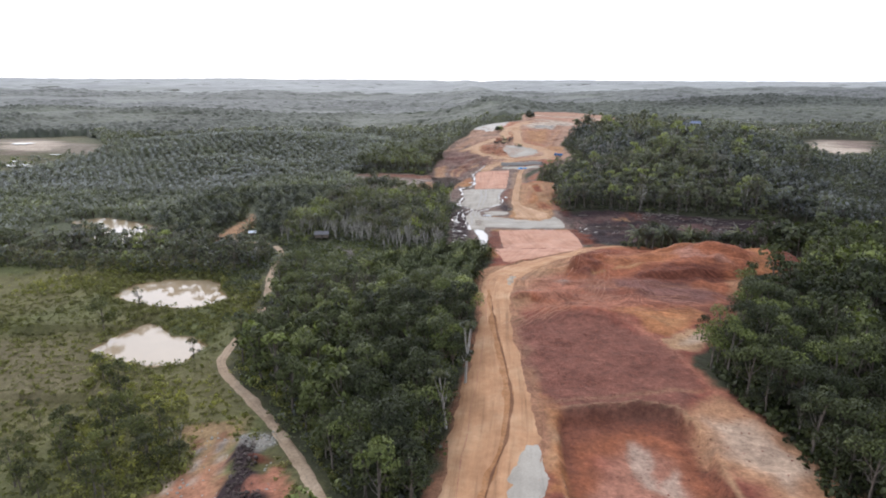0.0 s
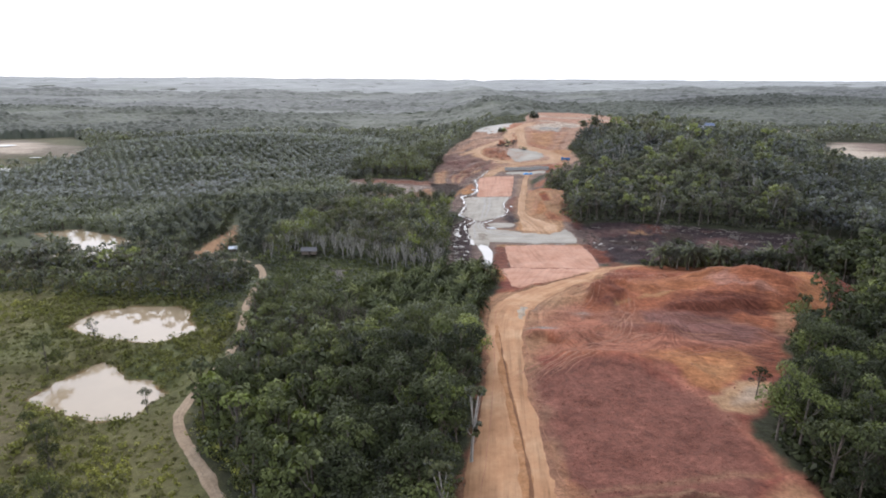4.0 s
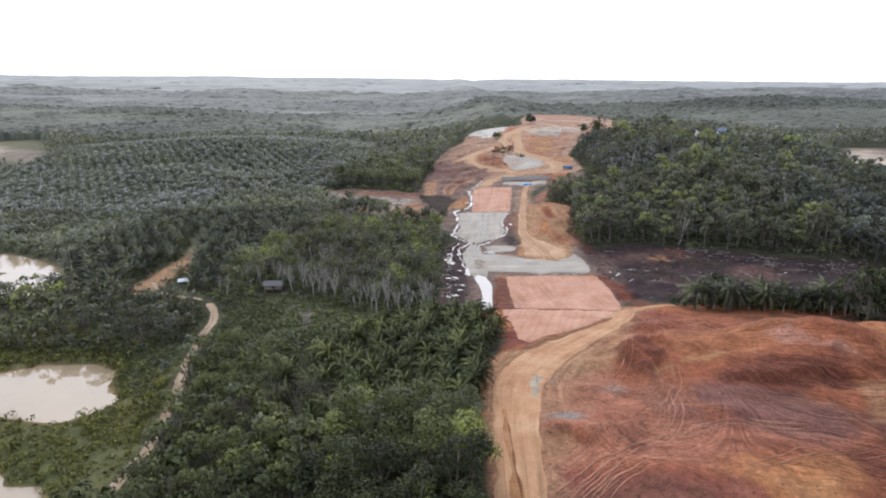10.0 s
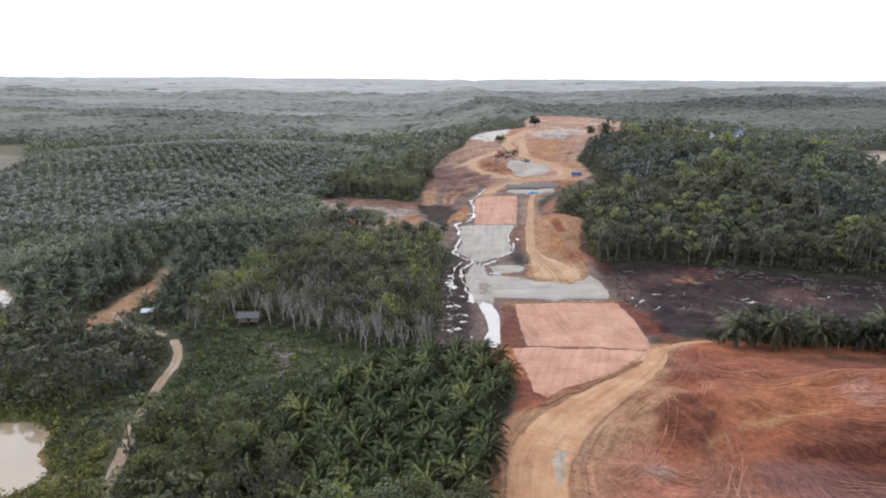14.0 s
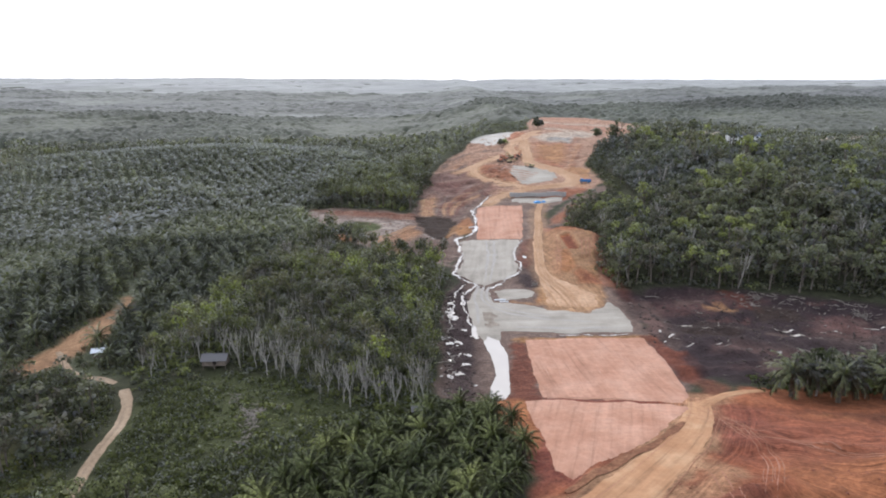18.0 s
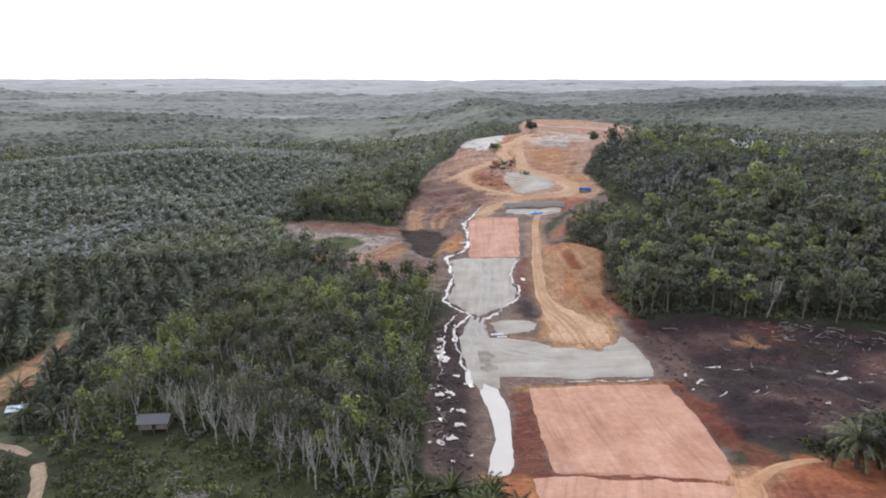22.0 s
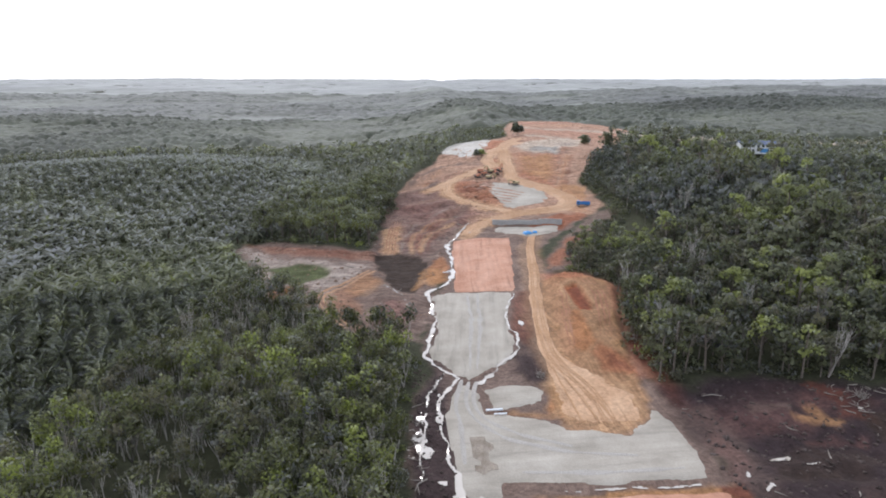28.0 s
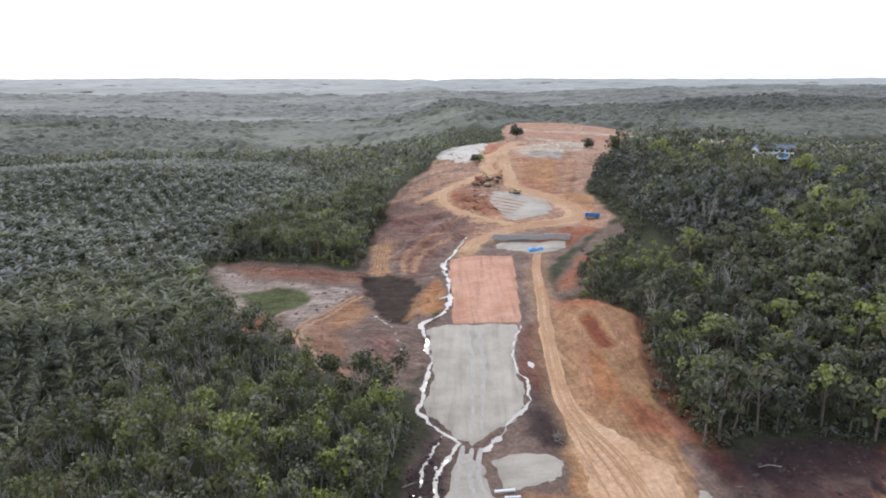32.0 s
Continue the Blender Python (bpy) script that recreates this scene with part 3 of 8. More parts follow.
def scattered(name, spots, kinds, mats, rng, size=(0.8, 1.2), label="", category="", soft=True, sunk=-0.25):
    """One stuff object: many plants joined. kinds: list of (wood, leaves) or (None, leaves); spots: x, y, z rows."""
    if not len(spots):
        return None
    V, F, K, T, N, at = [], [], [], [], [], 0
    which = rng.integers(0, len(kinds), len(spots))
    for k, (wood, leaves) in enumerate(kinds):
        mine = spots[which == k]
        if not len(mine):
            continue
        pieces = [leaves] if wood is None else [leaves, wood]
        v, f, idx = join(pieces)
        a, s = rng.uniform(0, 6.283, len(mine)), rng.uniform(*size, len(mine)) * (1 + 0.22 * vnoise(mine[:, 0], mine[:, 1], 28, 17))
        c, d = np.cos(a)[:, None], np.sin(a)[:, None]
        x = (v[None, :, 0] * c - v[None, :, 1] * d) * s[:, None] + mine[:, 0:1]
        y = (v[None, :, 0] * d + v[None, :, 1] * c) * s[:, None] + mine[:, 1:2]
        z = v[None, :, 2] * (s * rng.uniform(0.85, 1.15, len(mine)))[:, None] + mine[:, 2:3]
        V.append(np.stack([x, y, z], -1).reshape(-1, 3))
        F.append((f[None] + (np.arange(len(mine)) * len(v))[:, None, None]).reshape(-1, 3) + at)
        nn = crown_normals(leaves[0], sunk, 0.12) if wood is None else np.concatenate([crown_normals(leaves[0], sunk, 0.12), round_normals(wood[0] * (1, 1, 0), -0.02)])
        N.append(np.stack([nn[None, :, 0] * c - nn[None, :, 1] * d, nn[None, :, 0] * d + nn[None, :, 1] * c, np.broadcast_to(nn[None, :, 2], (len(mine), len(nn)))], -1).reshape(-1, 3))
        K.append(np.tile(idx, len(mine)))
        T.append(np.repeat(np.clip(0.6 * rng.uniform(0, 1, len(mine)) ** 0.8 + 0.24 + 0.36 * vnoise(mine[:, 0], mine[:, 1], 34, 18), 0, 1), len(v)))
        at += len(v) * len(mine)
    me = mesh_of(name, np.concatenate(V), np.concatenate(F), mats, np.concatenate(K), np.concatenate(T), normals=np.concatenate(N) if soft else None)
    return tagged(new(name, me), label, category, "", "stuff")


# ---- plan: outlines of areas ----
def poly(text):
    return np.array([[float(v) for v in q.split(",")] for q in text.split()])


def sdf(x, y, P):
    """Distance to a polygon's edge, negative inside."""
    x, y = np.asarray(x, float), np.asarray(y, float)
    best, inside = np.full(x.shape, 1e9), np.zeros(x.shape, bool)
    for (ax, ay), (bx, by) in zip(P, np.roll(P, -1, 0)):
        ex, ey = bx - ax, by - ay
        t = np.clip(((x - ax) * ex + (y - ay) * ey) / (ex * ex + ey * ey + 1e-9), 0, 1)
        best = np.minimum(best, np.hypot(x - ax - t * ex, y - ay - t * ey))
        cross = ((ay > y) != (by > y)) & (x < (bx - ax) * (y - ay) / (by - ay + 1e-12) + ax)
        inside ^= cross
    return np.where(inside, -best, best)


def line_distance(x, y, P):
    best = np.full(np.shape(x), 1e9)
    for (ax, ay), (bx, by) in zip(P[:-1], P[1:]):
        ex, ey = bx - ax, by - ay
        t = np.clip(((x - ax) * ex + (y - ay) * ey) / (ex * ex + ey * ey + 1e-9), 0, 1)
        best = np.minimum(best, np.hypot(x - ax - t * ex, y - ay - t * ey))
    return best


CUT = poly("-10,20 -5,99 -1,123 4,155 7,187 8,215 11,240 17,258 16,285 20,300 62,303 79,292 100,281 118,287 140,281 151,260 126,230 98,210 83,179 64,156 64,143 71,121 68,99 66,20")
FILL = poly("8,292 -3,300 -3,330 -2,368 3,400 1,420 4,450 10,480 14,520 22,556 60,575 92,560 80,540 64,520 55,505 54,480 67,473 76,458 71,442 64,412 63,389 68,384 68,310 62,300 20,300")
LEFT_WORKS = poly("1,418 -20,424 -40,452 -58,470 -66,490 -92,540 -76,550 -24,524 -20,552 -12,600 -12,640 -3,676 20,708 30,755 60,700 60,590 30,560 14,500 8,460")
PEAT = poly("64,312 66,384 90,389 118,384 160,374 200,372 215,340 190,318 150,312 124,312 100,308")
UPPER = poly("20,556 92,556 104,568 104,592 103,622 118,660 140,702 168,722 176,790 214,885 252,940 250,1010 190,1060 130,1010 100,930 90,872 84,804 60,781 27,760 14,690 14,600")
POND_A = poly("-139,240 -137,254 -126,261 -107,261 -100,256 -99,248 -92,240 -94,233 -102,227 -115,229 -128,233")
POND_B = poly("-121,191 -119,201 -115,209 -113,215 -107,212 -100,203 -92,203 -83,195 -86,190 -87,182 -95,180 -105,183 -116,188")
POND_C = poly("-236,374 -221,384 -206,377 -176,359 -173,345 -168,333 -170,321 -176,319 -192,325 -201,331 -202,341 -199,352 -216,357")
SWAMP = poly("-400,-50 -400,300 -230,316 -150,300 -96,275 -84,262 -76,232 -70,205 -72,184 -66,168 -52,146 -38,126 -26,105 -10,40 -10,-50")
CLEARING = poly("-86,300 -80,262 -58,256 -46,268 -28,282 -4,291 -4,299 -14,300 -32,302 -46,311 -69,318")
PALM_FRONT = poly("-42,213 -46,246 -36,262 -26,276 -3,288 9,290 16,282 15,252 8,234 5,212 -10,206")
RUBBER_WOOD = poly("-92,310 -69,322 -46,308 -32,296 -13,291 -5,294 -5,368 -2,400 -4,416 -24,420 -44,450 -60,466 -72,450 -80,400 -88,350")
LEFT_JUNGLE = poly("-14,40 -28,108 -40,128 -54,148 -66,172 -68,205 -74,235 -78,256 -58,254 -46,246 -42,213 -10,206 5,212 6,187 2,155 -3,123 -7,99")
FLATS = poly("-600,770 -640,900 -552,940 -480,830 -391,692 -416,640 -450,590 -620,590")
SAND_RIGHT = poly("340,640 318,586 337,562 392,606 424,655 480,740 425,748 373,696")
RED_SCAR = poly("-132,318 -130,338 -126,368 -128,384 -121,382 -115,346 -119,332 -124,316")
TRACK = poly("-14,80 -26,105 -37,125 -51,146 -66,167 -73,178 -73,190 -71,210 -75,238 -80,258 -83,275 -83,289 -87,301 -93,310")
TRACK_2 = poly("-93,310 -112,318 -127,335 -121,350 -124,368 -127,384 -135,410")
BARE = [CUT, FILL, LEFT_WORKS, PEAT, UPPER]

# ---- flat-worked sheets: outlines ----
SLAB_UP = poly("24,339 44,341 64,341 65.5,320 64,301 60,294.5 56,295.2 40,297.2 24,298.8 23.6,320")
SLAB_LOW = poly("19,297.6 24,298.1 40,296.5 56,294.5 61,292.5 52,281 44,272 34,266 24,257 21,261 20,280")
GRAVEL_LOW = poly("12,392 16,384 17,374 31,371 36,366 50,363 57,369 60,376 63,368 64,355 62,345 40,344 18,345.5 17,339 12,337 8,342 7,358 6,373 9,385")
GRAVEL_SPOT = poly("17,386 22,389 28,389 35,385 33,379 26,376 19,376")
GRAVEL_UP = poly("6,461 13,464 25,463 37,460 34,445 31,434 31,420 30,409 26,402 21,397 14,392 10,396 4,406 3,411 6,424 6,440 5,452")
PINK_UP = poly("14,464 16,490 16,515 18,536 30,537 46,530 43,500 40,475 38,461")
CLAY_RIGHT = poly("50,470 46,452 43,426 42,400 36,388 33,376 36,367 50,364 57,370 60,378 61,389 63,400 65,412 71,442 75,456 67,470 60,473")
PALE_SHELF = poly("19,722 22,752 27,785 37,800 52,792 65,792 64,768 57,738 52,716 46,704 38,704 30,714")
OVAL = poly("50,638 65,627 74,616 79,604 77,592 70,582 55,577 50,586 48,600 46,618")
RED_OVAL = poly("22,641 36,646 50,638 46,618 48,600 50,584 40,594 32,606 26,622")
SILT_LEFT = poly("-89,546 -61,512 -52,514 -36,506 -20,500 -24,492 -32,464 -39,456 -45,474 -60,472 -68,492")
TURF_POND = poly("-66,502 -56,505 -46,505 -38,498 -37,486 -49,474 -58,482")
DARK_HOLE = poly("-19,516 -9,519 2,514 6,502 2,489 -1,467 -9,469 -13,480 -12,487 -19,503")
TRENCH = poly("56,457 61.5,460 62,438 60,434.5 56.5,435.5")
PIT = poly("38,545 40,558 76,548 74,533 56,530")
POOL = poly("12,343 16,339 18,327 17,312 15.5,300 9,299 11,306 13,314 12.5,326 11,336")
STRIP = poly("206,880 232,868 262,842 296,846 342,850 342,866 300,868 264,874 240,890 214,900")
SAND_FAR = poly("405,868 505,872 505,899 405,899")
LOBE = poly("20,205 25,206 31,205 40,207 40,203 38,199 33,196 29,197 24,200 21,201")
HOLLOW = poly("22,112 23,124 24.5,127 29,127.5 34,130 39,129.6 43,131 47,129.8 50,129 52,125 53,116 51,105 50,60 21,60 21,98")
HEAP = poly("-47,109 -49.5,122 -49,129 -45,127 -42,121 -41.5,114 -37,107 -35,96 -46,96")
BARE_PATCH = poly("-68,92 -65,112 -59,119 -60,128 -64,137 -57,138 -52,131 -49,128 -42,131 -39,122 -36,112 -28,92")
PLANTATION = poly("-96,316 -140,316 -230,324 -420,330 -420,560 -390,680 -380,800 -200,860 -80,780 -30,640 -20,570 -26,530 -76,556 -96,545 -70,492 -62,470 -76,450 -84,400 -92,350")
FLAT_SHEETS = [SLAB_UP, SLAB_LOW, GRAVEL_LOW, GRAVEL_SPOT, GRAVEL_UP, PINK_UP, OVAL, POOL]
PONDS = [(POND_A, -5.0), (POND_B, -6.6), (POND_C, -5.0)]
HAUL = [(2, 40, 19), (4.5, 80, 19), (6.5, 106, 18.5), (9, 120, 19.5), (10, 131, 19), (10.6, 141, 16.5), (11.6, 165, 11.5), (13, 185, 9.5), (14, 205, 10), (17, 228, 13), (25.5, 244, 13), (39.5, 258.5, 10.5), (52.5, 272.5, 9), (60.5, 286, 7), (65, 299, 5)]
ACCESS = [(57, 531, 4), (55, 522, 4), (52, 510, 4), (50.5, 495, 4.5), (48.5, 478, 5), (45.5, 460, 5.2), (43.5, 446, 5.2), (41.5, 430, 5), (40.3, 415, 5), (40, 405, 5.5), (41.5, 398, 8), (44, 391, 15), (46, 383, 20), (47.5, 375, 22), (47, 366, 17)]
UP_ROAD = [(25, 541, 8), (30, 553, 9), (39, 562, 9), (56, 568, 9), (70, 569, 11), (83, 572, 13), (89, 581, 13), (88, 595, 11), (83, 609, 11), (74, 624, 11), (63, 640, 10), (64, 660, 8), (65, 684, 8), (67, 704, 8), (68, 726, 8), (74, 750, 9), (90, 788, 12)]
LOOP = [(8, 636, 7), (21, 647, 8), (30, 656, 8), (39, 664, 9), (50, 672, 8), (60, 676, 7)]
LOOP_2 = [(21, 646, 5), (20, 628, 5), (25, 614, 5), (31, 603, 5), (40, 588, 5), (48, 578, 5), (56, 570, 5)]
SHELF_ROAD = [(56, 668, 8), (52, 690, 10), (60, 715, 12), (74, 740, 12), (90, 760, 14)]


def near(x, y, P, pad=6):
    return (x > P[:, 0].min() - pad) & (x < P[:, 0].max() + pad) & (y > P[:, 1].min() - pad) & (y < P[:, 1].max() + pad)


def area(x, y, P, soft=2.0, ragged=1.5, pad=12):
    """1 inside the outline, 0 outside, with a ragged, soft edge."""
    out = np.zeros(np.shape(x))
    m = near(x, y, P, pad)
    d = sdf(x[m], y[m], P) + ragged * (vnoise(x[m], y[m], 7, 8) + 0.6 * vnoise(x[m], y[m], 2.6, 9))
    out[m] = 1 - step(-soft, soft, d)
    return out


def ground_z(x, y):
    x, y = np.atleast_1d(np.asarray(x, float)), np.atleast_1d(np.asarray(y, float))
    z = lay(x, y)
    bare = np.zeros(x.shape)
    for P in BARE:
        bare = np.maximum(bare, area(x, y, P, 3))
    flat = np.zeros(x.shape)
    for P in FLAT_SHEETS:
        flat = np.maximum(flat, area(x, y, P, 2, 0))
    for R in (HAUL, ACCESS, UP_ROAD, LOOP, LOOP_2, SHELF_ROAD):
        R = np.array(R, float)
        m = near(x, y, R[:, :2], 16)
        flat[m] = np.maximum(flat[m], 1 - step(3.5, 7.5, line_distance(x[m], y[m], R[:, :2])))
    calm = 1 - flat
    z = z + bare * calm * (0.45 * vnoise(x, y, 9, 11) + 0.28 * vnoise(x, y, 3.6, 12) + 0.15 * vnoise(x, y, 1.7, 13))
    z = z + (1 - bare) * np.clip(1 - np.hypot(x, y) / 1500, 0, 1) * 0.8 * vnoise(x, y, 16, 14)
    # heaps and scarps of the red cut
    m = near(x, y, CUT, 4)
    xm, ym = x[m], y[m]
    rough = area(xm, ym, CUT, 4, 0) * calm[m] * step(16, 26, xm)
    rough = rough * (0.35 + 0.65 * step(190, 215, ym) + 0.3 * bell(xm, ym, 40, 112, 20, 14))
    z[m] += rough * (1.1 * (0.4 - np.abs(vnoise(xm, ym, 13, 61))) + 0.7 * (0.4 - np.abs(vnoise(xm, ym, 6, 62))) + 0.25 * vnoise(xm, ym, 2.4, 63))
    for x0, x1, y0, slope, tall, back in ((70, 108, 228, 0.06, 2.2, 14), (24, 40, 199, 0.12, 0.9, 4), (44, 62, 238, 0.5, 1.4, 6), (82, 118, 252, -0.3, 1.2, 10), (58, 84, 268, -0.2, 1.0, 8), (40, 70, 208, 0.1, 0.7, 6)):
        e = ym - y0 - slope * (xm - x0) - 1.3 * vnoise(xm, ym, 7, 67) - 0.6 * vnoise(xm, ym, 2.5, 69)
        z[m] += tall * step(-0.6, 0.6, e) * (1 - step(back * 0.4, back, e)) * step(x0 - 3, x0 + 5, xm) * (1 - step(x1 - 5, x1 + 4, xm)) * calm[m]
    z[m] += 1.1 * bell(xm, ym, 30, 202, 10, 1.8) + 1.2 * bell(xm, ym, 52, 241, 4, 4) * (1 + vnoise(xm, ym, 2.5, 68)) + 1.0 * bell(xm, ym, 55, 270, 3, 3)
    z[m] -= 2.3 * area(xm, ym, HOLLOW, 0.7, 0.7)
    z[m] += 1.1 * area(xm, ym, LOBE, 0.7, 0.5) + 1.5 * area(xm, ym, poly("46,244 51,246 62,250 58,240 54,236 50,227 48,238"), 0.7, 0.6)
    z[m] += 0.35 * np.exp(-((sdf(xm, ym, HOLLOW) - 1.2) / 0.9) ** 2) * step(100, 112, ym)
    for P, deep in ((LEFT_WORKS, 0.8), (PEAT, 2.0), (UPPER, 1.4)):
        m = near(x, y, P, 4)
        w = area(x[m], y[m], P, 4, 0) * calm[m]
        z[m] += w * deep * (0.8 * (0.4 - np.abs(vnoise(x[m], y[m], 11, 65))) + 0.5 * (0.4 - np.abs(vnoise(x[m], y[m], 5, 66))))
    # the clay slope above the access road: bank, shelf and a dug trench
    m = near(x, y, CLAY_RIGHT, 6)
    xm, ym = x[m], y[m]
    w = area(xm, ym, CLAY_RIGHT, 1.5, 0.4) * calm[m]
    side = xm - np.interp(ym, [376, 396, 410, 430, 464, 500], [52, 47, 44.5, 45.5, 49.5, 54])
    z[m] += w * (1.3 * step(-0.3, 1.4, side + 0.8 * vnoise(xm, ym, 6, 97)) * step(400, 412, ym) - 1.5 * area(xm, ym, TRENCH, 0.8, 0.4))
    z[m] += w * (0.5 * (0.4 - np.abs(vnoise(xm, ym, 8, 98))) + 0.9 * step(-1, 1, ym - 416 - 0.8 * (xm - 52) + vnoise(xm, ym, 5, 99)) * step(50, 54, xm))
    m = near(x, y, RED_OVAL, 6)
    z[m] += area(x[m], y[m], RED_OVAL, 1.5, 0) * 1.1 * np.sin((x[m] * 0.45 + y[m]) * 0.52) ** 3
    m = near(x, y, LEFT_WORKS, 6)
    xm, ym = x[m], y[m]
    w = area(xm, ym, LEFT_WORKS, 2, 0) * calm[m]
    for k, tall in ((2, 1.1), (20, 1.4), (38, 1.6), (58, 2.0)):     # cut terraces on the brown slope
        z[m] += w * tall * step(-1, 1, ym - 540 - k - 0.25 * xm + 3 * vnoise(xm, ym, 14, 77)) * (1 - step(3, 12, ym - 540 - k - 0.25 * xm)) * step(-14, -6, xm)
    z[m] += 1.2 * np.exp(-(line_distance(xm, ym, poly("-20,518 -45,523 -70,536")) / 2.2) ** 2) * w
    z[m] += 1.3 * np.exp(-(line_distance(xm, ym, poly("6,505 12,515 13,490 3,472")) / 2.0) ** 2) * (0.7 + 0.5 * vnoise(xm, ym, 4, 78))
    m = near(x, y, BARE_PATCH, 8)
    z[m] += area(x[m], y[m], HEAP, 2.0, 1.5) * (1.2 + 1.1 * vnoise(x[m], y[m], 3.5, 89))
    # banks and dug edges
    z = z - 1.2 * area(x, y, DARK_HOLE, 3) - 1.6 * area(x, y, PIT, 1.5, 0.5) - 0.7 * area(x, y, POOL, 1.2, 0.2)
    z = z - 0.6 * area(x, y, TURF_POND, 3)
    for P, level in PONDS:
        m = near(x, y, P, 20)
        d = sdf(x[m], y[m], P) + 0.9 * vnoise(x[m], y[m], 5, 15) + 0.4 * vnoise(x[m], y[m], 2, 16)
        bank = np.maximum(z[m], level + 0.35)
        z[m] = np.where(d < 0, level + 0.25 * np.maximum(d, -6), level + (bank - level) * step(0, 5, d) + 0.08 * np.clip(d, 0, 1))
    return z


# ---- the ground: one sheet to the horizon ----
def axis(fine, far_low, far_high):
    mids = [np.arange(a, b, s) for a, b, s in fine]
    core = np.concatenate(mids)

    def grow(start, end, s):
        out, at = [], start
        while abs(at - start) < abs(end - start):
            s = min(s * 1.065, 110)
            at += s if end > start else -s
            out.append(at)
        return out
    return np.concatenate([grow(core[0], far_low, fine[0][2])[::-1], core, grow(core[-1], far_high, fine[-1][2])])


gx = axis([(-144, -20, 1.7), (-20, 130, 1.05)], -4200, 4200)
gy = axis([(88, 310, 1.05), (310, 560, 1.5), (560, 800, 2.6)], -350, 5100)
GX, GY = np.meshgrid(gx, gy)
GX, GY = GX.ravel(), GY.ravel()
GZ = ground_z(GX, GY)
nx, ny = len(gx), len(gy)
cell = (np.arange(ny - 1)[:, None] * nx + np.arange(nx - 1)[None]).ravel()
me = mesh_of("ground", np.stack([GX, GY, GZ], 1), np.stack([cell, cell + 1, cell + nx + 1, cell + nx], 1), [M_GROUND], smooth=True)

SOIL = {"litter": (0.050, 0.052, 0.028), "meadow": (0.145, 0.132, 0.056), "grass": (0.104, 0.120, 0.044), "red": (0.232, 0.076, 0.050), "clay": (0.345, 0.120, 0.056),
        "tan": (0.44, 0.238, 0.130), "pale": (0.49, 0.40, 0.31), "peat": (0.040, 0.026, 0.027), "brown": (0.185, 0.128, 0.102), "grey": (0.29, 0.275, 0.25), "pink": (0.41, 0.20, 0.138), "mauve": (0.205, 0.100, 0.082), "straw": (0.150, 0.125, 0.066), "turf": (0.072, 0.082, 0.030), "cover": (0.100, 0.108, 0.062), "muck": (0.046, 0.030, 0.022),
        "orange": (0.38, 0.145, 0.062), "rose": (0.41, 0.172, 0.108), "rust": (0.165, 0.056, 0.034), "slate": (0.31, 0.285, 0.25), "amber": (0.39, 0.205, 0.090), "sandy": (0.435, 0.262, 0.145), "silt": (0.30, 0.24, 0.20), "hazed_earth": (0.385, 0.235, 0.160), "ochre": (0.40, 0.17, 0.07)}
soil = np.tile(np.array(SOIL["litter"]), (len(GX), 1))


def dye(P, name, soft=2.0, ragged=2.0, strength=1.0):
    global soil
    w = area(GX, GY, P, soft, ragged)[:, None] * strength
    soil = soil * (1 - w) + np.array(SOIL[name]) * w


def dye_bell(cx, cy, rx, ry, name, strength=1.0, within=None):
    global soil
    w = np.clip(1.6 * bell(GX, GY, cx, cy, rx, ry) + 0.35 * vnoise(GX, GY, 6, 21) * bell(GX, GY, cx, cy, rx * 1.3, ry * 1.3), 0, 1)[:, None] * strength
    if within is not None:
        w = w * area(GX, GY, within, 1.5)[:, None]
    soil = soil * (1 - w) + np.array(SOIL[name]) * w


dye(SWAMP, "meadow", 5)
w = (np.clip(vnoise(GX, GY, 22, 31) + 0.3, 0, 1) * area(GX, GY, SWAMP, 4))[:, None]
soil = soil * (1 - w * 0.75) + np.array(SOIL["grass"]) * w * 0.75
w = (np.clip(0.2 + vnoise(GX, GY, 35, 32), 0, 1) * bell(GX, GY, -135, 165, 28, 32))[:, None]
soil = soil * (1 - w) + np.array((0.14, 0.118, 0.062)) * w
dye(CLEARING, "turf", 4, 2, 0.7)
# ground under palms and farther woods lightened, haze put into its colour
dye(PLANTATION, "cover", 6, 4, 0.9)
dye(poly("-700,300 -420,330 -380,800 -200,860 -30,640 30,756 50,900 -900,900"), "cover", 8, 4, 0.7)
dye(poly("-160,200 -139,202 -116,182 -103,162 -119,158 -130,150 -165,160"), "straw", 8, 4, 0.9)
dye(poly("-65,112 -59,119 -60,128 -65,137 -57,139 -51,131 -49,122 -46,109 -40,92 -68,92"), "sandy", 2.5, 4, 0.6)
dye(poly("-62,110 -57,119 -56,124 -51,121 -47,109 -44,96 -64,96"), "rose", 3, 4, 0.7)
for k in range(9):
    x, y = -61 + 1.7 * k, 112 + 2.3 * (k * 5 % 7)
    dye(np.array([(x, y), (x + 1.1, y + 0.4), (x - 1.2, y + 9), (x - 2.4, y + 8.6)]), ("pale", "rust", "slate")[k % 3], 0.7, 1.2, 0.7)
dye(HEAP, "peat", 0.8, 2.6, 1.0)
for text, kind, soft, s in (("-50,130 -47,133 -42,132 -40,126 -44,124 -48,126", "slate", 1, 0.9), ("-44,121 -40,124 -39,118 -43,118", "rust", 0.8, 0.9), ("-42,112 -39,115 -37,110 -40,107", "rose", 0.8, 0.7), ("-40,118 -37,119 -31,104 -33,100 -36,106", "rose", 1, 0.8)):
    dye(poly(text), kind, soft, 1.4, s)
dye(FLATS, "straw", 20, 10, 0.6)
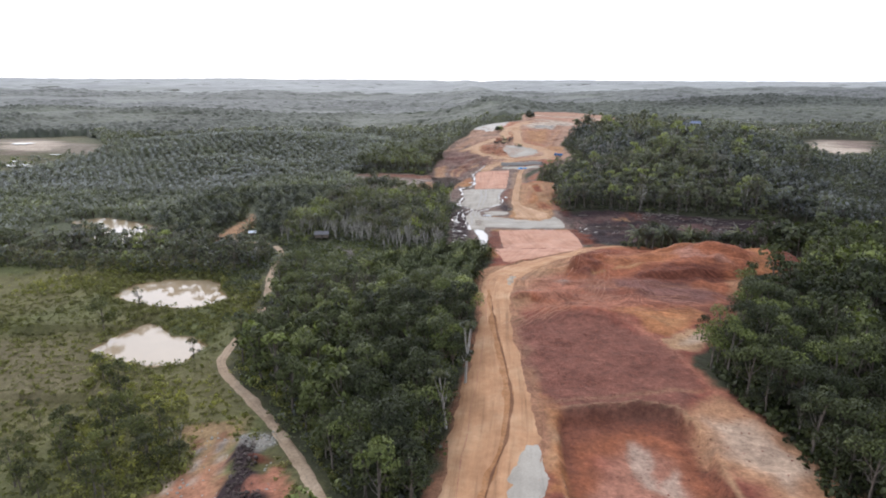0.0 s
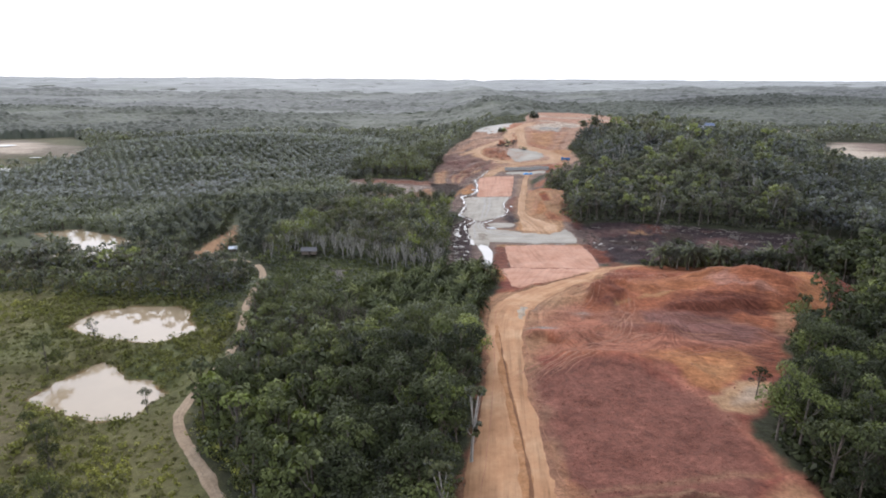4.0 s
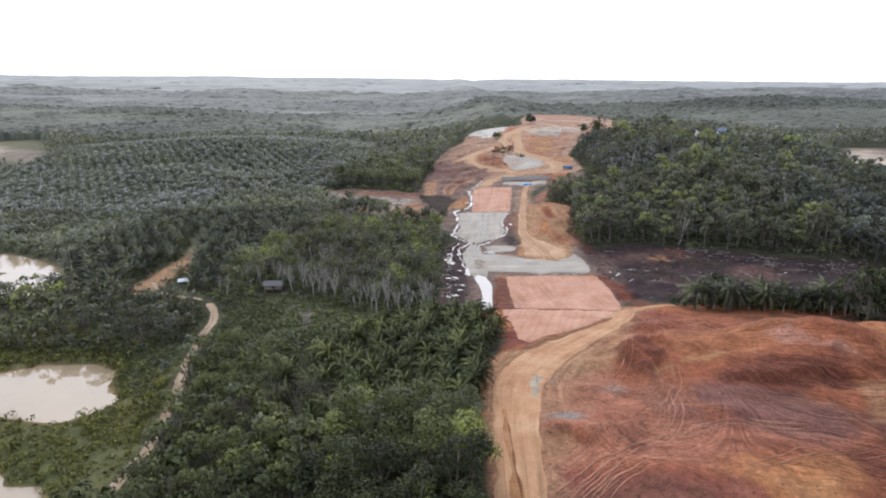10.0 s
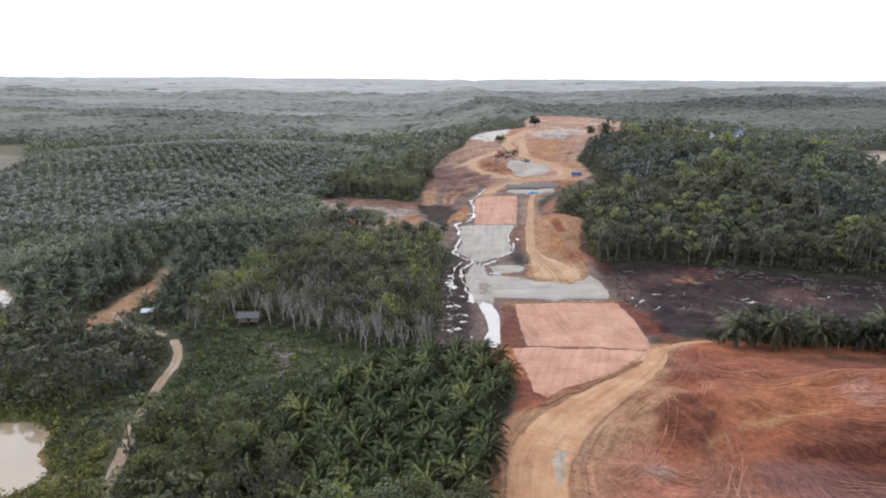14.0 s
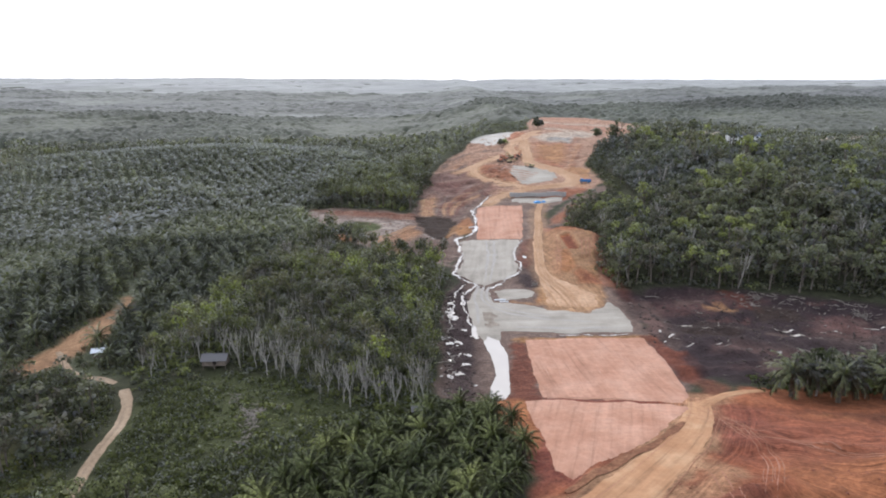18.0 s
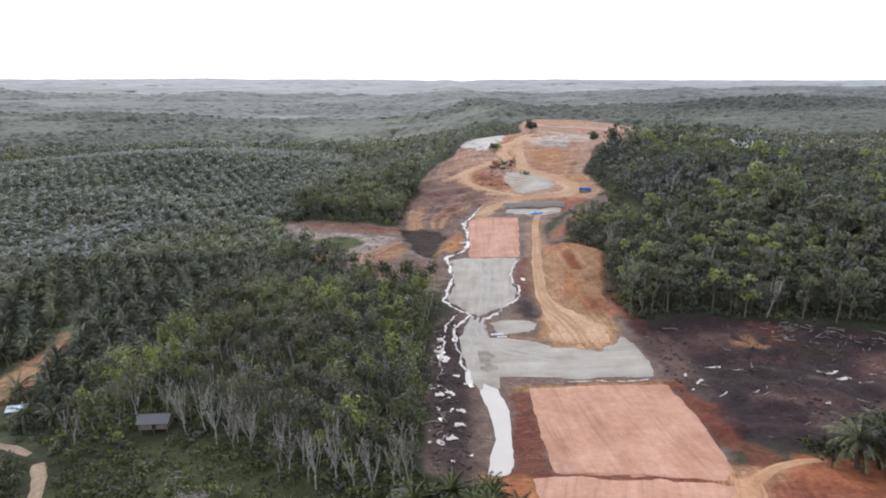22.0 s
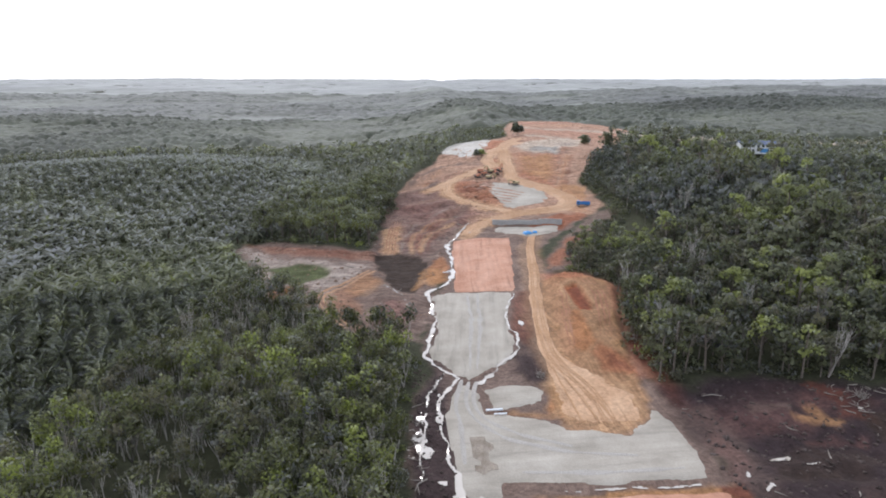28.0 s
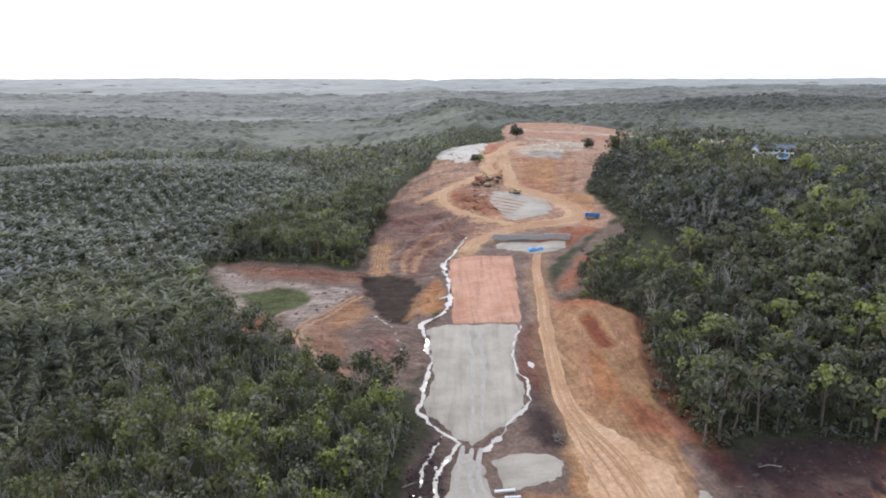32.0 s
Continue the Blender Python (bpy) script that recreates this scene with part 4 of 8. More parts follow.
for text, kind, s in (("-425,669 -381,673 -402,718 -437,740 -486,775 -610,908 -624,858 -488,667", "silt", 0.55), ("-508,697 -562,772 -542,806 -519,805 -454,717 -444,696 -470,687", "pale", 0.95), ("-645,888 -659,933 -670,979 -664,979 -652,932 -638,886", "pale", 0.9), ("-470,660 -410,655 -396,672 -430,680 -470,684", "turf", 0.7), ("-500,690 -470,686 -452,668 -480,664", "brown", 0.6)):
    dye(poly(text), kind, 6, 5, s)
dye(SAND_RIGHT, "pale", 6, 4, 0.9)
dye(poly("392,606 424,655 480,740 425,748 420,700 380,640"), "brown", 4, 4, 0.8)
dye(poly("340,640 318,586 337,562 392,606 422,654 382,670"), "pale", 5)
dye(SAND_FAR, "pale", 6)
dye(STRIP, "pale", 4, 3, 0.9)
dye(poly("-226,560 -218,540 -210,532 -206,536 -214,550 -220,564"), "tan", 2)
dye(RED_SCAR, "tan", 2, 2, 0.7)
dye(CUT, "red", 1.5)
dye(FILL, "brown", 1.5)
dye(LEFT_WORKS, "brown", 2)
dye(PEAT, "peat", 3)
# upper works dyed paler and duller, haze painted into the earth
dye(UPPER, "hazed_earth", 2)
# kinds of earth inside the red cut
CUT_BACK = poly("14,192 30,186 52,184 68,186 84,182 96,206 122,228 130,248 122,268 100,283 78,294 60,300 40,270 20,256 12,240 8,215")
dye(CUT_BACK, "clay", 4, 4, 0.85)
dye(poly("17,180 20,200 24,222 34,240 46,252 54,262 58,256 48,240 38,226 30,208 24,190"), "sandy", 2.5, 3, 0.65)
dye(poly("20,112 21,125 23,129.5 29,130 34,132.3 39,131.8 43,133.2 47,132 51.5,131 54.5,126 55.5,116 53,105 52,60 20,60"), "sandy", 0.4, 0.7, 0.9)
dye(poly("21.4,112 22.4,124.8 24,128.4 29,128.8 34,131.2 39,130.8 43,132.2 47,131 50.8,129.8 53,125.4 54,116 52,105 51,60 20.5,60"), "rust", 0.4, 0.7, 0.95)
for text, kind, soft, s in (
        ("16,205 40,195 60,200 84,196 96,208 60,212 40,225 24,240 16,225", "rose", 5, 0.75), ("18,186 34,190 50,188 60,196 44,204 26,196", "rose", 3, 0.7),
        ("24,119 34,123 43,124 48,122 50,116 49,100 40,60 20,60 22,98", "clay", 2.5, 0.6), ("30,115 39,119 46,114 44,98 40,60 24,60 27,98", "pink", 3, 0.75),
        ("36,117 38,120 41,116 40,106 44,112 45,117 46,110 42,100 37,104", "pale", 1.0, 0.6), ("26,114 30,117 35,114 30,108", "red", 2, 0.6),
        ("16,98 21,99 23,112 24,128 20,148 18,147 21,128 20,112 14,90", "ochre", 1.2, 0.9),
        ("53,129 63,138 67,130 72,114 76,100 70,40 56,40 58,99 51,111", "tan", 2.5, 0.9), ("56,126 66,124 70,108 62,100 56,112", "pale", 3, 0.6),
        ("62,136 60,150 57,166 50,181 53,184 61,168 64,150 66,138", "rose", 1.5, 0.6),
        ("55,189 79,199 85,193 71,181 62,170 57,173", "ochre", 1.5, 0.9), ("60,184 76,192 74,186 64,178", "amber", 2, 0.6), ("80,198 93,203 84,186 79,189", "rust", 1.2, 0.85), ("60,168 71,176 82,181 78,174 66,161 60,163", "sandy", 1.0, 1.0), ("64,166 72,173 77,175 70,167", "pale", 1.5, 0.6),
        ("58,216 60,225 76,229 84,224 93,214 90,204 76,204 64,209", "mauve", 3, 0.9), ("72,222 82,224 92,212 88,206 78,212", "peat", 3, 0.2), ("92,212 96,206 108,212 104,217", "mauve", 2, 0.7),
        ("68,228 71,226 82,221 98,224 108,231 106,234 84,233", "rust", 1.0, 0.95),
        ("61,245 69,237 88,240 100,252 114,276 104,290 84,290 70,280", "ochre", 4, 0.5), ("58,270 72,262 84,272 74,290 62,288", "red", 4, 0.6), ("86,262 104,258 112,268 98,276", "red", 3, 0.5), ("70,270 84,262 100,268 92,284 78,286", "clay", 4, 0.7),
        ("45,245 54,249 58,240 53,229 46,231", "rust", 1.2, 0.85), ("47,240 52,243 54,236 49,234", "clay", 1, 0.8), ("52,266 58,272 60,268 56,262", "rust", 1, 0.7),
        ("32,230 41,236 46,222 40,214 33,218", "rose", 2, 0.8), ("36,224 42,226 44,220 39,217", "silt", 1.5, 0.7),
        ("88,246 96,249 101,240 90,239", "pink", 1.5, 0.9), ("92,246 97,247 98,243 94,242", "rose", 1, 0.8), ("101,239 110,240 112,230 104,226", "clay", 2, 0.9), ("101,224 111,231 103,214 98,216", "tan", 1.5, 0.6),
        ("53,231 65,237 76,239 88,239 88,240.5 76,241 64,239 53,233", "amber", 0.6, 0.8), ("116,230 122,250 118,266 124,270 132,252 128,236 120,226", "ochre", 2, 0.9),
        ("29,198 35,206 41,207 42,202 36,195", "rose", 1, 0.7), ("31,196 36,194 42,201 42,199 36,192", "rust", 0.8, 0.7), ("24,254 36,266 46,274 48,271 38,259 27,252", "rust", 0.8, 0.6),
        ("44,214 56,206 66,204 66,208 56,212 46,220", "red", 2, 0.6), ("12,208 13,180 14,153 14,133 11,115 5,100 3,101 8,115 11.5,133 12,153 11,180 10.5,208", "ochre", 0.7, 0.7)):
    dye(poly(text), kind, soft, 1.6, s)
rim = np.exp(-((GY - 131 - 0.22 * (GX - 23) - 1.5 * vnoise(GX, GY, 9, 64) - 0.9) / 0.7) ** 2) * step(20, 24, GX) * (1 - step(58, 64, GX))
soil = soil * (1 - 0.75 * rim[:, None]) + np.array(SOIL["tan"]) * 0.75 * rim[:, None]
half_road = np.interp(GY, [r[1] for r in HAUL], [r[2] / 2 for r in HAUL])
verge = np.exp(-(np.maximum(line_distance(GX, GY, np.array([r[:2] for r in HAUL], float)) - half_road - 1 + 2.2 * vnoise(GX, GY, 7, 97) + 1.2 * vnoise(GX, GY, 2.5, 98), 0) / (1.8 + 5.4 * step(195, 225, GY) * (1 - step(238, 258, GY)))) ** 2) * area(GX, GY, CUT, 2)
verge = verge * (0.6 + 0.4 * step(190, 215, GY))
soil = soil * (1 - 0.9 * verge[:, None]) + np.array(SOIL["sandy"]) * 0.9 * verge[:, None] * (0.9 + 0.12 * vnoise(GX, GY, 5, 96))[:, None]
dye_bell(62, 280, 4, 5, "rust", 0.8)
for text, kind, soft, s in (
        ("58,262 70,256 90,258 118,262 140,280 118,287 100,281 79,292 64,296", "red", 4, 0.45),
        # the rust strip puts the lobe's shaded underside into the colour
        ("20,205 25,206 31,205 40,207 40,203 38,199 33,196 29,197 24,200 21,201", "rose", 0.9, 0.85), ("28,196.5 33,195 38.5,198 41.5,203 41,207 42.5,207 43,202 39.5,196.5 33,193.5", "rust", 0.6, 0.85),
        ("46,244 51,245 56,245 54,236 50,227 48,238", "rust", 1.0, 0.6), ("67,229 75,234 92,235 106,234 101,230 86,223 77,225 66,224", "rust", 1.6, 0.55), ("64,222 75,222 86,217 89,203 79,200 69,204 64,213", "mauve", 2.5, 0.5),
        ("55,235 62,238 69,239 79,241 78,240 68,238 62,236", "amber", 0.5, 0.8), ("103,227 117,233 102,210 97,211", "tan", 2, 0.6), ("89,249 95,249 95,243 102,240 111,236 105,236 94,239", "pink", 1.2, 0.8),
        ("53,194 63,193 75,195 84,194 79,187 66,185 55,185 49,186", "ochre", 2, 0.5), ("44,226 54,228 60,218 54,208 46,212", "brown", 3, 0.3), ("58,200 70,202 84,199 82,196 66,197", "rust", 1.0, 0.5)):
    dye(poly(text), kind, soft, 1.4, s)
for cx, cy, rx, ry in ((23.5, 232.5, 3.0, 4.4), (25.5, 208.5, 3.4, 1.7)):
    dye_bell(cx, cy, rx, ry, "slate", 0.95)
for text, kind, soft, s in (
        ("9,299 19,300 20,290 19,270 13,276 8,289", "ochre", 1.2, 0.9), ("13,297 17,298 18,284 14,284", "clay", 1.2, 0.7), ("19,337 24,337 25,316 23,298 15,300 18,319", "rust", 1.0, 0.9),
        ("66,320 71,325 72,312 67,308", "rust", 1.5, 0.6), ("60,297 82,304 82,300 60,289", "tan", 1.2, 0.9),
        ("18,340 66,343 67,338 20,336", "amber", 0.8, 0.9), ("84,330 110,326 112,338 92,342", "brown", 4, 0.2), ("112,322 132,322 130,332 116,334", "brown", 3, 0.4), ("70,360 96,364 92,374 72,372", "mauve", 4, 0.25), ("100,372 122,374 118,380 102,380", "mauve", 3, 0.4),
        ("128,352 150,350 150,362 130,362", "mauve", 3, 0.35), ("66,340 74,350 72,362 66,356", "mauve", 2, 0.5)):
    dye(poly(text), kind, soft, 1.6, s)
dye_bell(3, 350, 5, 60, "peat", 0.9, FILL)
dye_bell(36, 405, 5, 22, "peat", 0.6, FILL)
dye(CLAY_RIGHT, "amber", 1.5, 1.5)
dye(CLAY_RIGHT, "brown", 3, 3, 0.36)
for text, kind, soft, s in (
        ("46,478 53,478 70,470 78,456 72,432 67,410 66,388 62,390 64,410 68,434 72,455 66,464 55,468", "rose", 1.5, 0.5),
        ("50,470 49,436 46,419 45,406 49,404 52,416 54,434 57,458", "tan", 1.2, 0.55),
        ("45,408 46,419 49,436 51,434 50,418 49,405", "tan", 1.0, 0.7),
        ("53,436 56,436 55,412 51,405 49,409", "ochre", 1.0, 0.7),
        ("52,406 57,410 62,402 62,391 55,395", "clay", 1.2, 0.6), ("57,405 61,400 61,394 57,398", "rust", 0.8, 0.6),
        ("33,388 36,377 36,370 35,363 50,363 59,374 58,385 51,392 45,398 38,398", "sandy", 2.5, 0.95),
        ("34,384 38,388 40,378 37,372", "amber", 1.5, 0.6),
        ("34,410 38,420 41,440 44,462 38,460 33,440 31,420", "rust", 1.5, 0.6),
        ("30,409 37,404 37,390 33,388 27,397", "peat", 1.5, 0.8),
        ("17,375 34,374 36,369 31,371 18,373", "amber", 1.0, 0.6), ("33,387 36,377 33,374 34,381", "ochre", 0.8, 0.7)):
    dye(poly(text), kind, soft, 1.2, s)
dye(TRENCH, "clay", 0.7, 0.5)
# darker bed, paler edges: the trench's depth put into the colour
dye(poly("57,456 61,458 61.5,438 58,436.5"), "rust", 0.7, 0.5, 0.75)
dye(poly("54,457 56,459 56.5,436 54.5,436"), "sandy", 0.7, 0.5, 0.6)
dye(poly("56,461 62,463 64,450 63,438 62,438 62.5,450 61.5,460"), "sandy", 0.7, 0.5, 0.6)
dye_bell(60, 470, 8, 6, "clay", 0.5)
dye_bell(68, 400, 3, 18, "rust", 0.8)
dye(SILT_LEFT, "silt", 2, 2, 0.95)
dye(TURF_POND, "turf", 1.5, 1.2)
for text, kind, soft, s in (
        ("-88,548 -60,534 -20,520 -19,507 -40,513 -60,520 -84,541", "clay", 2.5, 0.35), ("-60,530 -30,520 -30,513 -55,519", "rust", 1.5, 0.3),
        ("-62,480 -52,475 -50,462 -57,466", "ochre", 1.0, 0.9), ("-40,462 -28,440 -20,426 -14,428 -18,445 -24,462 -16,480 -20,492", "ochre", 2, 0.35),
        ("-30,470 -20,490 -14,478 -20,462", "amber", 2, 0.35), ("-20,458 -6,464 4,448 4,428 -14,424 -21,436", "brown", 2, 0.9), ("-16,455 -8,460 -2,440 -12,432", "mauve", 2, 0.6),
        ("4,498 11,512 14,500 11,474 2,470 5,486", "ochre", 1.0, 0.7), ("-18,522 -8,519 -6,560 -8,582 -15,566 -18,545", "tan", 2, 0.85),
        ("-4,535 0,552 17,572 30,590 26,560 16,540 8,528 -2,524", "brown", 3, 0.7), ("-8,585 10,580 30,600 18,640 -8,640", "mauve", 4, 0.6),
        ("-2,536 2,552 17,571 16,566 4,549 0,534", "tan", 1.2, 0.8), ("-1,525 7,546 18,557 17,552 8,541 2,525", "tan", 1.2, 0.7),
        ("6,560 14,580 26,590 24,584 16,574 9,558", "rose", 1.5, 0.6), ("-6,600 6,606 20,622 18,628 4,614 -8,608", "tan", 2, 0.6),
        ("-12,640 -3,676 18,704 22,690 12,664 6,640", "hazed_earth", 2, 0.7), ("0,650 10,668 20,690 18,670 8,646", "tan", 2, 0.7),
        ("-6,560 8,575 20,600 14,606 0,586", "brown", 3, 0.6), ("14,556 22,556 30,566 40,580 30,586 20,570", "mauve", 2, 0.7)):
    dye(poly(text), kind, soft, 1.8, s)
for k in range(9):
    y = 528 + 9 * k
    dye(np.array([(-11 + k, y), (4 + k, y + 12), (14 + k, y + 17), (14 + k, y + 15), (5 + k, y + 9), (-9 + k, y - 2)]), ("peat", "rose", "rust")[k % 3], 0.8, 1.8, 0.55)
SLOPE = poly("-15,638 -3,634 22,621 31,589 23,555 13,544 4,515 -8,520 -19,529 -19,582")
dye(SLOPE, "brown", 2.5, 3, 0.62)
dye(SLOPE, "mauve", 4, 5, 0.3)
dye(poly("-14,612 6,606 16,590 8,570 -8,580 -14,596"), "mauve", 4, 3, 0.4)
dye(poly("-17,562 -9,562 -8,540 -8,519 -16,519 -18,540"), "sandy", 1.2, 1.4, 0.8)
for arc, kind, wide, s in (("-2,517 -3,534 -1,549 6,563 15,576 19,571", "sandy", 1.1, 0.75), ("2,518 0,534 2,547 9,560 17,570", "rust", 0.9, 0.6), ("2,523 3,536 8,550 13,557 20,562", "sandy", 1.2, 0.8), ("5,524 6,536 11,548 16,553", "rust", 0.9, 0.55), ("-8,519 -6,545 -1,562 8,578 18,588", "silt", 0.8, 0.5)):
    line = poly(arc)
    w = (s * np.clip(1.6 - line_distance(GX, GY, line) / wide, 0, 1) * np.clip(0.85 + 0.5 * vnoise(GX, GY, 7, 83), 0, 1))[:, None]
    soil = soil * (1 - w) + np.array(SOIL[kind]) * w
dye(DARK_HOLE, "muck", 0.8, 2.2, 1.0)
dye(poly("3,498 11,493 15,479 7,470 -1,471 1,486"), "amber", 1.0, 1.4, 0.6)
for text, kind, soft, s in (
        ("22,641 36,646 50,638 46,618 48,600 50,584 40,594 32,606 26,622", "clay", 1.5, 0.6), ("26,632 42,628 46,617 30,622", "rust", 1.5, 0.6), ("28,617 44,604 46,597 34,606", "rust", 1.5, 0.5), ("36,636 50,638 48,622 40,626", "silt", 3, 0.6),
        ("73,707 71,670 64,642 79,618 85,608 99,664 109,692 117,715 95,698 81,703", "clay", 1.5, 0.34), ("78,690 106,688 106,685 79,686", "rust", 1.2, 0.6), ("68,650 84,616 88,622 74,654", "clay", 2, 0.4), ("72,660 76,692 100,694 94,650 84,630", "amber", 5, 0.65), ("86,612 110,694 114,692 90,608", "tan", 1.2, 0.6), ("92,622 113,690 116,688 95,620", "rust", 1.0, 0.45),
        ("14,690 20,704 40,698 56,716 64,720 64,684 50,676 36,668 22,676", "hazed_earth", 2, 0.5), ("24,690 40,690 52,700 44,680", "brown", 3, 0.4), ("60,650 62,690 56,700 52,664", "orange", 2, 0.5),
        ("-5,657 3,675 25,687 33,688 36,676 19,658 4,649", "hazed_earth", 1.5, 0.6), ("-6,660 2,677 24,689 34,690 33,687 25,685 4,673 -3,657", "brown", 1.0, 0.8), ("4,652 18,662 30,672 32,668 20,657 6,648", "rust", 1.2, 0.4),
        # brown and rust strips below the roads: bank earth with its shade painted in
        ("94,620 103,611 98,587 87,582 84,594 87,609", "amber", 2, 0.8), ("42,567 75,566 80,558 60,556 40,562", "brown", 1.2, 0.75), ("44,566 76,565 78,562 46,564", "clay", 0.8, 0.6),
        ("24,620 33,606 42,594 46,578 42,576 37,588 27,602 20,614", "brown", 1.2, 0.85), ("60,636 72,624 80,610 77,607 70,620 58,633", "rust", 0.8, 0.35),
        ("55,716 62,778 76,770 66,726", "clay", 2, 0.7), ("62,724 76,756 88,772 92,768 80,748 68,720", "rust", 1.0, 0.5),
        ("79,732 93,758 110,773 141,824 158,825 134,744 112,721 106,701 95,698 88,708 80,710", "pale", 3, 0.9), ("86,712 106,704 112,722 94,726", "grey", 3, 0.8), ("112,726 132,750 140,786 120,760", "silt", 4, 0.6), ("80,710 92,700 112,696 118,712 108,704 94,704", "brown", 1.5, 0.5),
        ("84,804 105,800 150,812 214,885 252,940 250,1010 190,1060 124,990 92,880", "hazed_earth", 4, 0.85), ("100,842 190,842 226,890 110,886", "rose", 5, 0.3), ("104,892 230,888 240,900 106,904", "pale", 2, 0.8), ("96,818 180,826 190,838 100,830", "hazed_earth", 2, 0.9), ("90,806 150,812 166,822 92,814", "pale", 1.5, 0.9), ("110,930 246,930 248,946 112,944", "tan", 3, 0.6), ("118,960 240,970 236,990 124,984", "rose", 3, 0.7),
        ("92,560 97,590 94,620 84,612 90,596 90,580 80,566", "tan", 2, 0.6), ("50,672 64,690 66,664", "tan", 2, 0.7), ("54,545 76,540 90,556 80,562", "clay", 2, 0.7)):
    dye(poly(text), kind, soft, 2.2, s)
for R in (ACCESS, UP_ROAD, LOOP, LOOP_2):
    R = np.array(R, float)
    m = near(GX, GY, R[:, :2], 14)
    w = np.zeros(len(GX))
    w[m] = (0.35 if R[0, 1] == 531 else 0.8) * np.exp(-(np.maximum(line_distance(GX[m], GY[m], R[:, :2]) + 1.2 * vnoise(GX[m], GY[m], 5, 79) - 3.0, 0) / 2.2) ** 2)
    soil = soil * (1 - w[:, None]) + np.array(SOIL["sandy"]) * w[:, None]
dye_bell(140, 345, 14, 8, "brown", 0.3, PEAT)
for text, kind, soft, s in (
        ("72,375 84,380 101,385 109,378 106,368 89,362 75,362", "mauve", 4, 0.12), ("96,368 103,373 105,369 104,364 99,366", "amber", 1.0, 0.6), ("105,384 110,376 108,370 113,368 114,378 109,387", "rust", 1.0, 0.6),
        ("64,375 74,375 78,362 76,348 75,334 68,326 64,337 64,347 64,359", "brown", 2, 0.35), ("63,342 66,342 70,332 74,324 72,312 66,310 64,322", "rust", 1.5, 0.9),
        ("67,330 71,326 74,312 77,303 70,302 67,314", "rust", 2.0, 0.7), ("80,330 96,326 112,330 104,338 86,338", "mauve", 3, 0.25), ("84,310 96,308 118,312 150,314 150,322 110,324 92,320", "brown", 3, 0.4), ("84,316 100,314 96,322 82,322", "rust", 2, 0.5),
        ("118,346 136,344 150,352 134,358", "mauve", 3, 0.25), ("78,344 98,346 110,354 92,358 80,354", "muck", 3, 0.6), ("112,368 128,372 126,362 112,360", "muck", 2, 0.8)):
    dye(poly(text), kind, soft, 2.4, s)
for k in range(16):
    x, y = 70 + 5.3 * k, 318 + 13.7 * (k * 7 % 5)
    dye(np.array([(x, y), (x + 7, y + 2), (x + 15, y + 1.4), (x + 15, y + 0.4), (x + 7, y + 0.8)]), ("mauve", "muck", "brown", "muck")[k % 4], 0.6, 2.0, 0.4)
MOUND_TOP = poly("16,176 25,182 37,184 46,180 53,174 59,165 62,158 62,140 52,128 24,128 17,140")
dye(MOUND_TOP, "rust", 2, 2.5, 0.36)
dye(MOUND_TOP, "brown", 2, 2.5, 0.22)
dye(CUT_BACK, "rust", 5, 4, 0.2)
dye(poly("84,302 100,290 124,292 150,300 150,284 106,280 80,292 70,302"), "rust", 2, 2, 0.7)
dye(poly("70,322 74,309 82,305 108,312 124,312 128,324 100,332 78,330"), "peat", 2, 3, 0.8)
dye(poly("92,314 104,312 112,320 104,326 94,322"), "brown", 2, 3, 0.35)
dye(poly("72,296 80,306 152,308 152,300 124,294 100,288"), "clay", 1.5, 1.5, 0.8)
dye(poly("54,478 58,500 70,522 92,552 104,564 109,557 92,532 77,506 66,482"), "brown", 2, 2, 0.9)
dye(poly("56,484 60,500 72,520 80,524 70,506 62,486"), "clay", 2, 2, 0.6)
for P, level in PONDS:
    dye(P, "tan", 1.0, 0.5, 0.7)
# direction of dragging: across it in x, along it in y, and how strongly in z
lane_d = line_distance(GX, GY, np.array([r[:2] for r in HAUL], float))
flow = GY + 0.2 * GX + 9 * vnoise(GX, GY, 38, 93) + 4 * vnoise(GX, GY, 15, 94)
byroad = 1 - step(9, 18, lane_d)
swirl = bell(GX, GY, 44, 228, 17, 24)
flow = flow * (1 - swirl) + np.hypot(GX - 88, GY - 248) * swirl
drag_u = np.where(byroad > 0.5, lane_d, flow)
drag_u = np.where((GY > 300) & (GX > 30) & (GY < 500), GX + 0.12 * (GY - 400) + 2 * vnoise(GX, GY, 14, 94), drag_u)
works = np.maximum.reduce([area(GX, GY, P, 4) for P in BARE])
strong = works * (0.55 + 0.45 * np.clip(vnoise(GX, GY, 20, 95) + 0.5, 0, 1)) * (1 - 0.8 * area(GX, GY, PEAT, 4)) * (1 - 0.8 * step(14, 22, GX) * (1 - step(178, 196, GY))) * (1 - 0.55 * area(GX, GY, FILL, 4)) * (1 - 0.85 * byroad * (1 - step(205, 225, GY)))
me.attributes.new("drag", "FLOAT_VECTOR", "POINT").data.foreach_set("vector", np.stack([drag_u, GX + 0.4 * GY, strong], 1).astype(np.float32).ravel())
soil = soil * 0.9
ca = me.attributes.new("soil", "FLOAT_COLOR", "POINT")
ca.data.foreach_set("color", np.concatenate([soil, np.ones((len(soil), 1))], 1).astype(np.float32).ravel())
ground = tagged(new("ground", me), "wide rolling land of red earth, meadow and forest floor", "ground", "", "structure")


